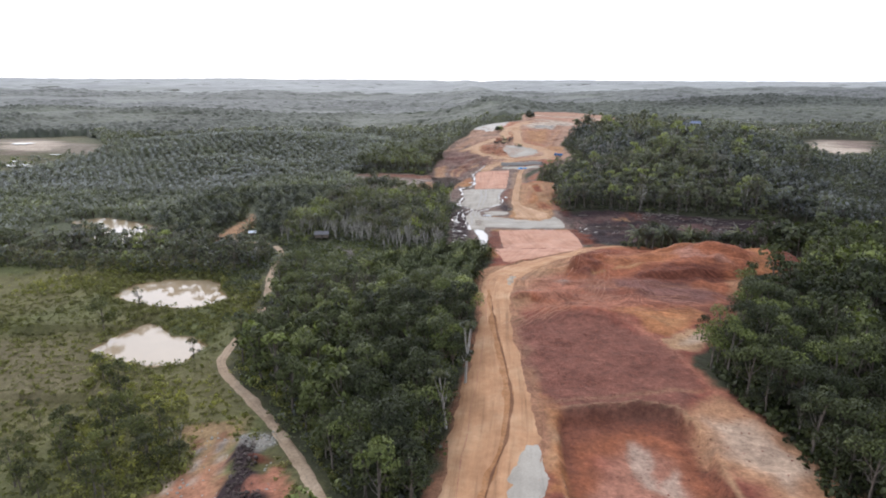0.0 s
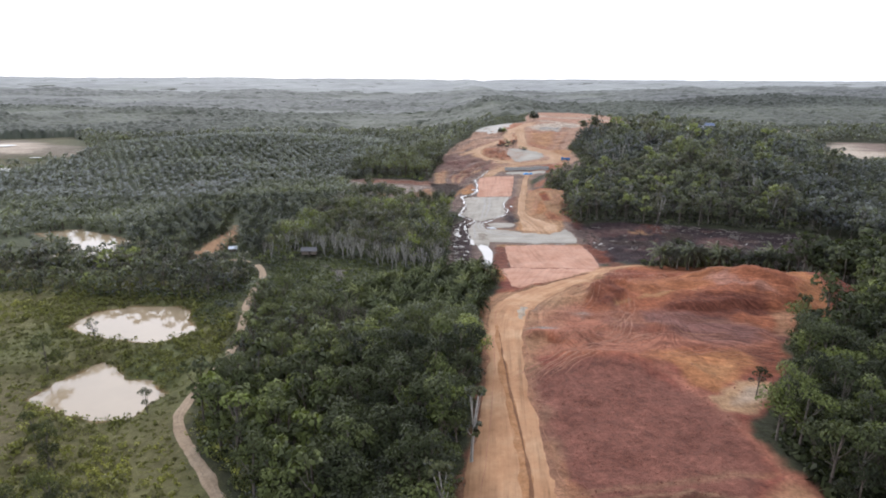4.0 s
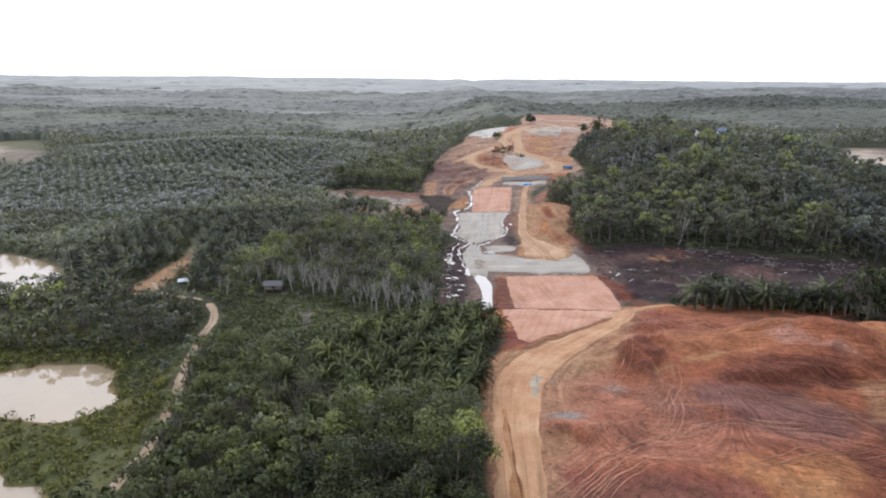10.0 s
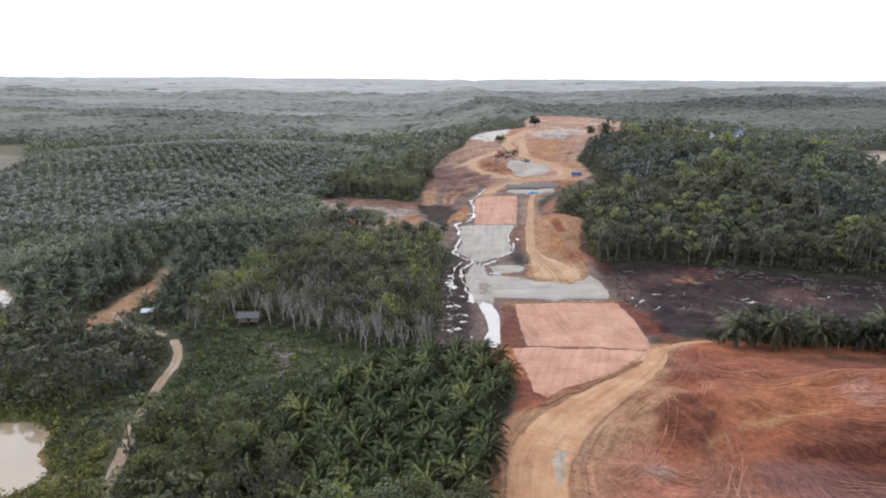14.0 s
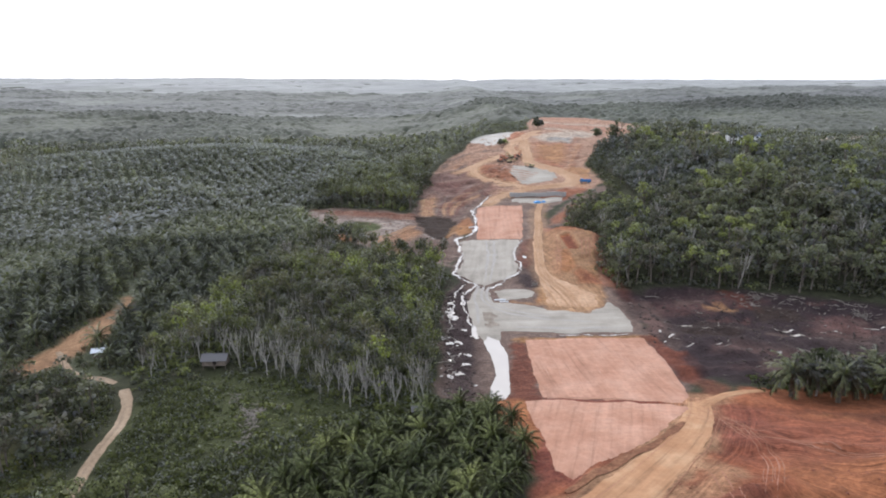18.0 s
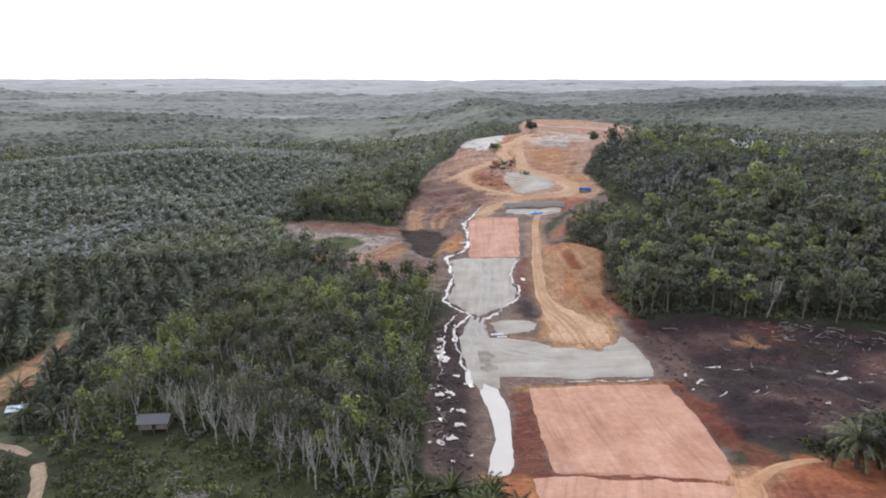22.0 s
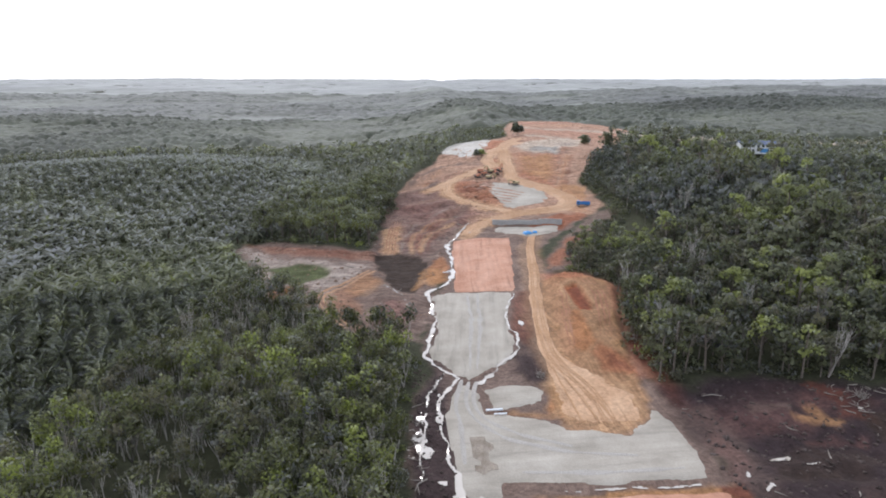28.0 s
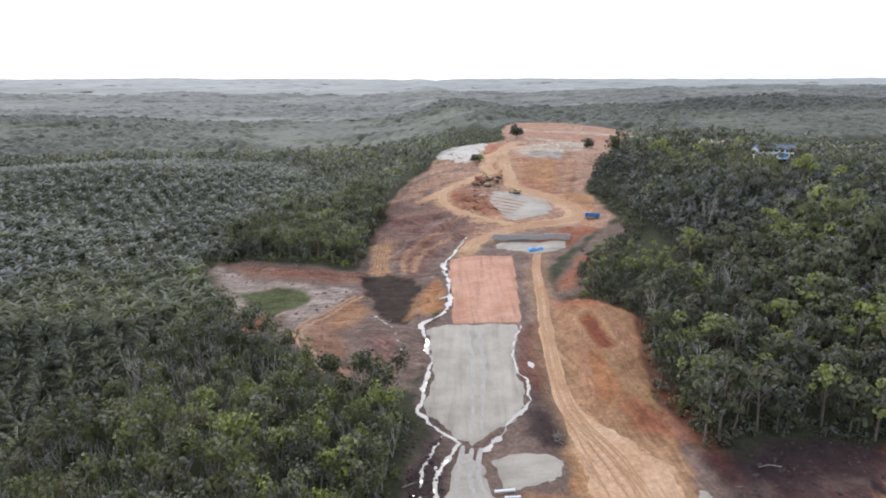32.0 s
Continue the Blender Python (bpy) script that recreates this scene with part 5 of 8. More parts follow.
# ---- worked surfaces laid on the ground ----
def sheet(name, P, material, lift, label, cell=1.6, way=(0, 1), ragged=0.5, level=None, kind="structure", category="ground"):
    """A thin layer with an uneven rim that follows the land; level: flat at that height."""
    rim = []
    for a, b in zip(P, np.roll(P, -1, 0)):
        k = max(1, int(np.hypot(*(b - a)) / 1.3))
        for i in range(k):
            rim.append(a + (b - a) * i / k)
    rim = np.array(rim)
    rim = rim + ragged * np.stack([vnoise(rim[:, 0], rim[:, 1], 3, 41), vnoise(rim[:, 0], rim[:, 1], 3, 42)], 1)
    gx, gy = np.meshgrid(np.arange(P[:, 0].min(), P[:, 0].max(), cell), np.arange(P[:, 1].min(), P[:, 1].max(), cell))
    inner = np.stack([gx.ravel(), gy.ravel()], 1)
    inner = inner[sdf(inner[:, 0], inner[:, 1], rim) < -0.7]
    pts = np.concatenate([rim, inner])
    from mathutils import geometry
    v, _, f, *_ = geometry.delaunay_2d_cdt([Vector(q) for q in pts], [], [list(range(len(rim)))], 1, 1e-4)
    v = np.array([tuple(q) for q in v])
    d = sdf(v[:, 0], v[:, 1], rim)
    z = ground_z(v[:, 0], v[:, 1]) + np.where(d > -0.3, -0.12, lift) if level is None else np.full(len(v), level)
    me = mesh_of(name, np.c_[v, z], [t for t in f if len(t) == 3], [material], smooth=True)
    uv = me.uv_layers.new(name="along")
    w = np.array(way, float) / np.hypot(*way)
    loops = np.empty(len(me.loops), np.int32)
    me.loops.foreach_get("vertex_index", loops)
    u = np.stack([v[:, 0] * w[1] - v[:, 1] * w[0], v[:, 0] * w[0] + v[:, 1] * w[1]], 1)
    uv.data.foreach_set("uv", u[loops].astype(np.float32).ravel())
    return tagged(new(name, me), label, category, "", kind)


def ribbon(name, rows, material, lift, label, across=9, wobble=0.4, kind="structure", category="road", sink=0.12):
    """A road or stream of varying width along rows of x, y, width."""
    R = np.array(rows, float)
    s = np.r_[0, np.cumsum(np.hypot(*np.diff(R[:, :2], axis=0).T))]
    t = np.arange(0, s[-1], 1.4 if across > 7 else 0.8)
    # smooth curve through the rows
    c = [np.interp(t, s, R[:, k]) for k in range(3)]
    for _ in range(24 if category == "road" else 6):
        c = [np.r_[a[0], (a[:-2] + 2 * a[1:-1] + a[2:]) / 4, a[-1]] for a in c]
    x, y, w = c
    dx, dy = np.gradient(x), np.gradient(y)
    q = np.hypot(dx, dy)
    ox, oy = dy / q, -dx / q
    k = np.linspace(-1, 1, across)
    half = w / 2
    L = half * np.clip(1 + wobble * (vnoise(t, t * 0, 6, 51) + 0.7 * vnoise(t, t * 0, 2.1, 53)), 0.03, 3)
    Rr = half * np.clip(1 + wobble * (vnoise(t, t * 0 + 50, 6, 52) + 0.7 * vnoise(t, t * 0 + 50, 2.1, 54)), 0.03, 3)
    off = np.where(k[None] < 0, k[None] * L[:, None], k[None] * Rr[:, None])
    X, Y = x[:, None] + ox[:, None] * off, y[:, None] + oy[:, None] * off
    Z = ground_z(X.ravel(), Y.ravel()).reshape(X.shape) + np.where(np.abs(k)[None] > 0.99, -sink, lift)
    if category == "road":                     # run out into the ground at both ends
        Z = Z - (lift + sink) * (1 - step(0, 5, np.minimum(t, t[-1] - t)))[:, None]
    m = len(t)
    cell = (np.arange(m - 1)[:, None] * across + np.arange(across - 1)[None]).ravel()
    me = mesh_of(name, np.stack([X, Y, Z], -1).reshape(-1, 3), np.stack([cell, cell + across, cell + across + 1, cell + 1], 1), [material], smooth=True)
    uv = me.uv_layers.new(name="along")
    loops = np.empty(len(me.loops), np.int32)
    me.loops.foreach_get("vertex_index", loops)
    u = np.stack([off.ravel(), np.repeat(t, across)], 1)
    uv.data.foreach_set("uv", u[loops].astype(np.float32).ravel())
    return tagged(new(name, me), label, category, "", kind)


ribbon("haul_road", HAUL, M_HAUL, 0.10, "wide tan haul road of rutted, packed earth", 25, 0.09)
ribbon("side_track", [(61, 290, 4), (66, 296, 3.4), (73, 300, 3), (80, 302.5, 2.6), (88, 304, 2.2)], M_HAUL, 0.14, "narrow tan track towards the palm row", 7, 0.2)
sheet("fill_slab_lower", SLAB_LOW, M_SLAB, 0.3, "smooth pink fill of compacted earth", way=(0.3, 1), ragged=0.6)
sheet("fill_slab_upper", SLAB_UP, M_SLAB, 0.3, "pink compacted fill with roller streaks", way=(-0.12, 1), ragged=0.5)
sheet("gravel_bed_lower", GRAVEL_LOW, M_GRAVEL, 0.24, "grey gravel platform beside the pink fill", way=(1, 0.1))
sheet("damp_gravel", poly("10.5,364 15,365 18,360 18.5,351 14,347 11.5,350 10.5,357"), earth("damp_silty_gravel", (0.19, 0.155, 0.12), (0.25, 0.21, 0.168), (0.31, 0.27, 0.22), 2.5, 0.3, 0.5), 0.3, "damp brown silt across the gravel", way=(0.2, 1), ragged=1.3)
sheet("gravel_bed_spot", GRAVEL_SPOT, M_GRAVEL, 0.3, "small grey gravel bed", way=(1, 0.1), ragged=1.0)
sheet("gravel_bed_upper", GRAVEL_UP, M_GRAVEL, 0.24, "long grey gravel bed between two drains", way=(0.1, 1), ragged=0.9)
sheet("fill_slab_far", PINK_UP, M_SLAB, 0.25, "pink compacted fill beyond the gravel bed", way=(0.05, 1), ragged=0.25)
sheet("gravel_oval", OVAL, M_GRAVEL, 0.2, "furrowed grey gravel beside the hill road", cell=3, way=(1, -0.5), ragged=1.5)
sheet("pale_shelf", PALE_SHELF, earth("bleached_silt", (0.37, 0.34, 0.29), (0.46, 0.43, 0.38), (0.54, 0.51, 0.46), 1.5, 0.09, 0.35, worn=0.5), 0.2, "pale levelled shelf on the hill", cell=3, way=(1, 0.3), ragged=1.5)
ribbon("access_road", ACCESS, M_ACCESS, 0.2, "narrow tan access road along the clay slope", 9, 0.12)
ribbon("hill_road", UP_ROAD, M_ACCESS, 0.25, "winding orange earth road up the hill", 9, 0.12)
ribbon("loop_road", LOOP, M_ACCESS, 0.3, "earth road to the cut on the hill", 7, 0.2)
ribbon("loop_road_lower", LOOP_2, M_ACCESS, 0.3, "earth road round the gravel oval", 7, 0.2)
ribbon("shelf_road", SHELF_ROAD, M_ACCESS, 0.22, "red earth ramp beside the pale shelf", 7, 0.2)
ribbon("track", [(x, y, 3.3) for x, y in TRACK], M_TRACK, 0.14, "sandy two-wheel track past the ponds", 7, 0.2)
ribbon("track_upper", [(x, y, 2.4) for x, y in TRACK_2[:3]], M_TRACK, 0.14, "sandy track into the palm plantation", 7, 0.3)
for k, off in enumerate((-1.3, 1.3)):
    ribbon("works_track", [(x + off, y, 1.5) for x, y in ((-18, 495), (-26, 482), (-34, 470), (-38, 462), (-34, 450), (-28, 439), (-22, 428))], M_DULL, 0.16, "rutted wheel track on the cleared ground", 5, 0.4)

# ---- water ----
for P, level in PONDS:
    c = P.mean(0)
    sheet("pond_water", c + (P - c) * 1.12, M_WATER, 0, "still brown silty pond water reflecting the sky", 4, level=level, category="water")
sheet("pool_water", POOL, M_DRAIN, 0.05, "milky pool at the foot of the fill", level=-0.25, category="water")
STREAMS = {
    "drain_left": [(29, 567, 1), (24, 552, 1.2), (18, 537, 2), (14, 526, 2.4), (16, 512, 2.4), (16, 500, 2.4), (15, 486, 2.2), (14, 478, 2), (8, 469, 2), (4, 464, 2), (5, 450, 1.6), (6, 436, 1.4), (4, 420, 1.4), (2, 408, 1.5), (6, 400, 1.5), (11, 393, 1.6), (8, 386, 1.6), (5, 378, 1.4), (6, 366, 1.4), (7, 352, 1.6), (9, 340, 2.2)],
    "drain_marsh": [(8, 398, 1.2), (5, 391, 1.3), (2.5, 380, 1.0), (2, 368, 1.1), (0.5, 354, 1.1), (0.3, 345, 0.9)],
    "drain_right": [(37, 459, 0.9), (33, 445, 0.9), (30.5, 432, 0.9), (32, 420, 1.1), (32, 411, 1.4), (27, 404, 1.2), (22, 397, 1.4), (16, 390, 1.4)],
    "drain_slab": [(30, 342.5, 0.8), (44, 343, 0.9), (58, 343, 0.7)],
    "works_rill": [(-13, 474, 2.2), (-9, 466, 1.2), (-4, 456, 0.6), (-3, 447, 1.0), (-2, 436, 0.5), (-1, 426, 0.2)],
    "marsh_scraps": [(1, 372, 3), (1, 356, 5), (2.5, 346, 8), (3, 334, 10), (3, 320, 10), (3.5, 306, 8)],
}


def drain(name, rows, label, loose=0.5, material=None, category="water", base=0.72):
    """A shallow drain with a ragged edge, broken here and there into scraps of water."""
    R = np.array(rows, float)
    cell = 0.32
    gx, gy = np.meshgrid(np.arange(R[:, 0].min() - 4, R[:, 0].max() + 4, cell), np.arange(R[:, 1].min() - 4, R[:, 1].max() + 4, cell))
    shape = gx.shape
    gx, gy = gx.ravel() + 0.12 * vnoise(gx.ravel(), gy.ravel(), 0.7, 81), gy.ravel() + 0.12 * vnoise(gx.ravel(), gy.ravel(), 0.7, 82)
    d = line_distance(gx + 0.9 * vnoise(gx, gy, 6, 83) + 0.4 * vnoise(gx, gy, 2.2, 84), gy, R[:, :2])
    order = np.argsort(R[:, 1])
    half = 0.5 * np.interp(gy, R[order, 1], R[order, 2])
    wet = half * (base + 0.6 * vnoise(gx, gy, 6, 85) + 0.42 * vnoise(gx, gy, 1.8, 86)) - d
    scraps = half * 2.6 * np.clip(vnoise(gx, gy, 2.6, 87) + 0.5 * vnoise(gx, gy, 1.1, 88) - 0.35, 0, 1) * loose * 3 - d
    wet = (np.maximum(wet, scraps) > 0).reshape(shape)
    full = wet[:-1, :-1] & wet[1:, 1:] | wet[1:, :-1] & wet[:-1, 1:]
    j, i = np.nonzero(full)
    q = j * shape[1] + i
    F = np.stack([q, q + 1, q + shape[1] + 1, q + shape[1]], 1)
    used, F = np.unique(F, return_inverse=True)
    F = F.reshape(-1, 4)
    z = ground_z(gx[used], gy[used]) + 0.2
    tagged(new(name, mesh_of(name, np.c_[gx[used], gy[used], z], F, [material or M_DRAIN], smooth=True)), label, category, "", "structure")


for name, rows in STREAMS.items():
    if name == "marsh_scraps":
        drain(name, rows, "scraps of pale water across the marshy strip", 0.4, base=-0.2)
    else:
        drain(name, rows, "ragged milky drain along the earthworks", 0.3, base={"drain_marsh": 0.5, "works_rill": 0.05}.get(name, 0.72))
rng = np.random.default_rng(5)


def puddle(x, y, w, d, label="shallow puddle of pale muddy water", lift=0.12):
    a = np.linspace(0, 2 * np.pi, 14, endpoint=False)
    r = rng.uniform(0.6, 1.1, 14)
    sheet("puddle", np.stack([x + w / 2 * r * np.cos(a), y + d / 2 * r * np.sin(a)], 1), M_DRAIN, lift, label, 1.2, level=float(ground_z(x, y)[0]) + lift, category="water", ragged=0.3)


for x, y, w, d in ((81, 352, 5, 1.6), (115, 351, 5, 2.6), (118, 347, 5, 2.0), (122, 344, 4, 1.2), (70, 338, 2.0, 0.8), (76, 334, 2, 0.7), (71, 346, 1.6, 1.0), (87, 337, 2, 0.5), (73, 341, 1.2, 1.2), (115, 373, 4, 0.9), (88, 350, 5, 0.5), (131, 350, 7, 1.6), (150, 356, 8, 1.4), (104, 332, 1.6, 0.6)):
    drain("peat_puddle", [(x - w / 2, y - 0.6, 0.7 * d), (x, y, d), (x + w / 2, y + 0.8, 0.6 * d)], "shallow puddle on the dark peat", 0.4)
for x, y, w, d in ((28, 548, 3, 6), (35, 431, 2, 5)):
    puddle(x, y, w, d)
for x, y, w, d in ((-440, 622, 34, 24), (-418, 615, 22, 9), (-452, 637, 14, 8), (-424, 667, 22, 5), (-502, 728, 24, 22)):
    puddle(x, y, w, d, "wet pale flat among the fields", 0.8)
for x, y, w, d in ((-213, 340, 14, 9), (-207, 325, 9, 9), (-213, 543, 3.5, 10)):
    puddle(x, y, w, d, "shallow pool beside the pond", 0.25)
sheet("grey_slick", poly("20.5,231 23,233 24.2,229 23.4,223 22,217.5 20,217 18.6,220 19,225"), earth("grey_slick_silt", (0.33, 0.215, 0.13), (0.33, 0.27, 0.20), (0.33, 0.30, 0.25), 0.6, 0.2, 0.5), 0.26, "damp blue-grey silt on the haul road", way=(0.1, 1), ragged=1.2)
sheet("grey_spill", poly("9,92 9,100 13,112 16,118 19,112 18,103 16,94"), M_GRAVEL, 0.22, "spill of grey gravel on the haul road", way=(0.1, 1), ragged=1.0)

# ---- vegetation ----
rng = np.random.default_rng(11)
BROAD_NEAR = [broadleaf(rng, rng.uniform(11, 18), rng.uniform(3.4, 5.0), 920, 0.30) for _ in range(7)]
BROAD_MID = [broadleaf(rng, rng.uniform(11, 18), rng.uniform(3.2, 5.0), 210, 0.68, 4, 6) for _ in range(8)]
BROAD_FAR = [broadleaf(rng, rng.uniform(11, 17), rng.uniform(3.4, 5.2), 74, 1.08, 3, 6) for _ in range(8)]
TALL_THIN = [broadleaf(rng, 20, 3.0, 220, 0.6, 5, 6) for _ in range(2)]
RUBBER_NEAR = [rubber(rng, rng.uniform(9, 13.5), 200, 0.46) for _ in range(6)]
RUBBER_BARE = [rubber(rng, rng.uniform(8, 11), 14, 0.4, True) for _ in range(4)]
PALM_NEAR = [oil_palm(rng, rng.uniform(3.0, 4.6), rng.uniform(4.6, 5.4), 30, 15) for _ in range(4)]
PALM_MID = [row_palm(rng, rng.uniform(2.6, 4.2), rng.uniform(4.2, 4.8), 19, 5, 1.15, 0.135) for _ in range(5)]
PALM_ROWS = [oil_palm(np.random.default_rng(70 + k), 2.4 + 0.4 * k, 5.2, 26, 8) for k in range(4)]
PALM_FAR = [row_palm(rng, rng.uniform(2.6, 4.2), rng.uniform(4.0, 4.6), 22, 2, 0.95, 0.15) for _ in range(5)]
BUSHES = [(None, bush(rng, rng.uniform(1.6, 3.0), rng.uniform(1.0, 2.2), 28, 0.54)) for _ in range(6)]
LOW_BUSHES = [(None, bush(rng, rng.uniform(1.6, 3.0), rng.uniform(1.0, 2.0), 44, 0.38)) for _ in range(6)]
TUFTS = [(None, bush(rng, rng.uniform(1.0, 1.8), rng.uniform(0.4, 0.8), 22, 0.28)) for _ in range(5)]


def spread(P, gap, jitter=0.45, keep=1.0, clear=1.5, hexed=False):
    """Spots in an outline on a jittered grid, off the bare ground, tracks and water."""
    x0, y0 = P.min(0)
    x1, y1 = P.max(0)
    gx, gy = np.meshgrid(np.arange(x0, x1, gap), np.arange(y0, y1, gap * (0.866 if hexed else 1)))
    if hexed:
        gx = gx + (np.arange(gx.shape[0]) % 2)[:, None] * gap / 2
    x = gx.ravel() + rng.uniform(-jitter, jitter, gx.size) * gap
    y = gy.ravel() + rng.uniform(-jitter, jitter, gx.size) * gap
    m = (sdf(x, y, P) < 0) & (rng.uniform(0, 1, x.size) < keep)
    x, y = x[m], y[m]
    off = np.full(x.shape, 1e9)
    for Q in BARE + [RED_SCAR]:
        off = np.minimum(off, sdf(x, y, Q))
    for Q, _ in PONDS:
        off = np.minimum(off, sdf(x, y, Q) - 0.5)
    off = np.minimum(off, sdf(x, y, poly("-236,374 -201,331 -202,318 -226,316 -246,350")) + 1)
    off = np.minimum(off, sdf(x, y, BARE_PATCH) + 0.5)
    off = np.minimum(off, np.minimum(line_distance(x, y, TRACK), line_distance(x, y, TRACK_2)) - 2.6)
    off = np.minimum(off, np.hypot(x + 70, y - 319) - 5.2)
    off = np.minimum(off, np.hypot(x + 110, y - 329) - 4.5)
    off = np.minimum(off, np.minimum(np.hypot(x - 240, (y - 666) * 1.3) - 13, np.minimum(sdf(x, y, SAND_RIGHT), np.minimum(sdf(x, y, SAND_FAR), sdf(x, y, STRIP)))))
    x, y = x[off > clear], y[off > clear]
    return np.stack([x, y, ground_z(x, y) - 0.15], 1)


def tree_things(name, kinds, spots, mats, label, category, group, leaf="crown", wood="trunk", size=(0.85, 1.2), sunk=-0.25):
    """Trees as things with a trunk and a crown: built once a kind, then copied."""
    first = []
    for i, (x, y, z) in enumerate(spots):
        turn, s = rng.uniform(0, 360), rng.uniform(*size)
        m = pose(x, y, z, rng.normal() * 2, rng.normal() * 2, turn) @ Matrix.Diagonal((s, s, s * rng.uniform(0.9, 1.12), 1))
        k = i % len(kinds)
        if i < len(kinds):
            root = tagged(new(name), label, category, group)
            (wv, wf), (cv, cf) = kinds[k]
            part(wood, mesh_of(wood, wv, wf, [mats[1]], smooth=True), None, root)
            part(leaf, mesh_of(leaf, cv, cf, [mats[0]], normals=crown_normals(cv, sunk)), None, root)
            root.matrix_basis = m
            first.append(root)
        else:
            c = copy_thing(first[k], pose(0, 0, 0))
            c.matrix_basis = m


def split(spots, centre, count):
    """The spots nearest to a line along y at that x, and the rest."""
    d = np.abs(spots[:, 0] - centre)
    order = np.argsort(d)
    return spots[order[:count]], spots[order[count:]]


# jungle beside the haul road, and across the cut
left = spread(LEFT_JUNGLE, 4.3, clear=2.2)
behind = left[left[:, 1] <= 80]
left = left[left[:, 1] > 80]
a, b = split(left[left[:, 1] > 95], -8, 150)
# farther trees get the lighter leaves: a paler tone with haze put in
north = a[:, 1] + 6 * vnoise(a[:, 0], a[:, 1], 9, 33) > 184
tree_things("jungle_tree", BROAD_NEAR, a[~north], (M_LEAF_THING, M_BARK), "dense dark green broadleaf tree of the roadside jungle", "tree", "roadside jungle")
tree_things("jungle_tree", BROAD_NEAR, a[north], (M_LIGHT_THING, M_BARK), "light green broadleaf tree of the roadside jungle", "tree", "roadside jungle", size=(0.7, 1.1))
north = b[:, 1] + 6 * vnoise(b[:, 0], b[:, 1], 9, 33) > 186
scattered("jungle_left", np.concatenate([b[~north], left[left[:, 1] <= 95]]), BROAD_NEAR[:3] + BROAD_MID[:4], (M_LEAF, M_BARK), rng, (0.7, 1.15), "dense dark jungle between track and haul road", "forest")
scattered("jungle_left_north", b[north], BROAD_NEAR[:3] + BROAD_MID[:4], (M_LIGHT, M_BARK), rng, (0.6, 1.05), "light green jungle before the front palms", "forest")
twigs = spread(poly("-50,204 -50,224 -34,226 -28,212 -34,200"), 4.2, clear=0.5)
tree_things("bare_tree", RUBBER_BARE, twigs, (M_LEAF_THING, M_BARK), "leafless twiggy grey tree in the jungle", "tree", "bare trees of the jungle", size=(1.0, 1.35))
RIGHT_JUNGLE = poly("60,30 95,30 175,160 232,300 220,318 152,312 146,290 153,262 128,229 100,208 87,180 82,170 66,152 70,110")
right = spread(RIGHT_JUNGLE, 4.8, clear=2.0)
behind = np.concatenate([behind, right[right[:, 1] <= 80], spread(poly("70,-60 180,-60 240,290 180,160 98,30 70,30"), 11), spread(poly("-60,-60 -12,-60 -14,40 -26,90 -50,80"), 11)])
scattered("jungle_behind", behind, BROAD_FAR, (M_LEAF, M_BARK), rng, (0.8, 1.2), "jungle beside the start of the haul road", "forest")
right = right[right[:, 1] > 80]
a, b = split(right[(right[:, 1] > 95) & (right[:, 0] < 150)], 70, 130)
tree_things("jungle_tree", BROAD_NEAR, a, (M_LEAF_THING, M_BARK), "dark broadleaf tree at the edge of the red cut", "tree", "jungle beside the cut")
scattered("jungle_right_far", right[right[:, 0] >= 150], BROAD_FAR + BROAD_MID[:2], (M_LEAF, M_BARK), rng, (0.8, 1.2), "dark jungle away from the red cut", "forest")
scattered("jungle_right", np.concatenate([b, right[(right[:, 1] <= 95) & (right[:, 0] < 150)]]), BROAD_MID, (M_LEAF, M_BARK), rng, (0.8, 1.2), "dark jungle beside the red cut", "forest")
RIGHT_HILL = poly("60,476 70,505 86,526 100,545 106,564 104,592 103,622 118,662 139,706 165,724 183,785 250,745 320,690 370,580 370,400 215,345 200,374 118,386 64,386 66,412 72,442 77,458 68,474")
hill = spread(RIGHT_HILL, 5.2, clear=1.2)
SIGHT = poly("318,590 292,545 335,490 410,550 430,655")
hill = hill[sdf(hill[:, 0], hill[:, 1], SIGHT) > 0]
hill = hill[~((hill[:, 0] < 112) & (hill[:, 1] > 510) & (hill[:, 1] < 600))]
low_edge = (hill[:, 0] < 108) & (hill[:, 1] > 462) & (hill[:, 1] < 512)
scattered("hill_foot_trees", hill[low_edge], BROAD_MID, (M_HILL, M_BARK), rng, (0.42, 0.72), "lower leafy trees at the foot of the hill forest", "forest")
hill = hill[~low_edge]
nearer = hill[(hill[:, 1] < 500) & (hill[:, 0] < 190)]
rest = hill[(hill[:, 1] >= 500) | (hill[:, 0] >= 190)]
a, b = split(nearer[nearer[:, 1] < 470], 66, 110)
tree_things("hill_tree", BROAD_MID, a, (M_HILL_THING, M_BARK), "slender forest tree at the foot of the hill", "tree", "forest edge on the hill", size=(0.6, 1.25))
scattered("hill_forest", np.concatenate([b, nearer[nearer[:, 1] >= 470]]), BROAD_MID, (M_HILL, M_BARK), rng, (0.75, 1.3), "dense dark forest on the hillside", "forest")
away = (rest[:, 1] > 600) | (rest[:, 0] > 240)
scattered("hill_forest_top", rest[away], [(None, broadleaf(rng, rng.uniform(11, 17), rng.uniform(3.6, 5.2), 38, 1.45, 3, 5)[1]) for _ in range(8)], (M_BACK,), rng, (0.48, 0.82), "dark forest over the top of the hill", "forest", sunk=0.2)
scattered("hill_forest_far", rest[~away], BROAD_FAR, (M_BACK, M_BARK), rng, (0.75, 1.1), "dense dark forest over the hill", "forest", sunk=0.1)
tops = hill[(hill[:, 0] < 260) & (hill[:, 1] > 440) & (hill[:, 0] > 124)]
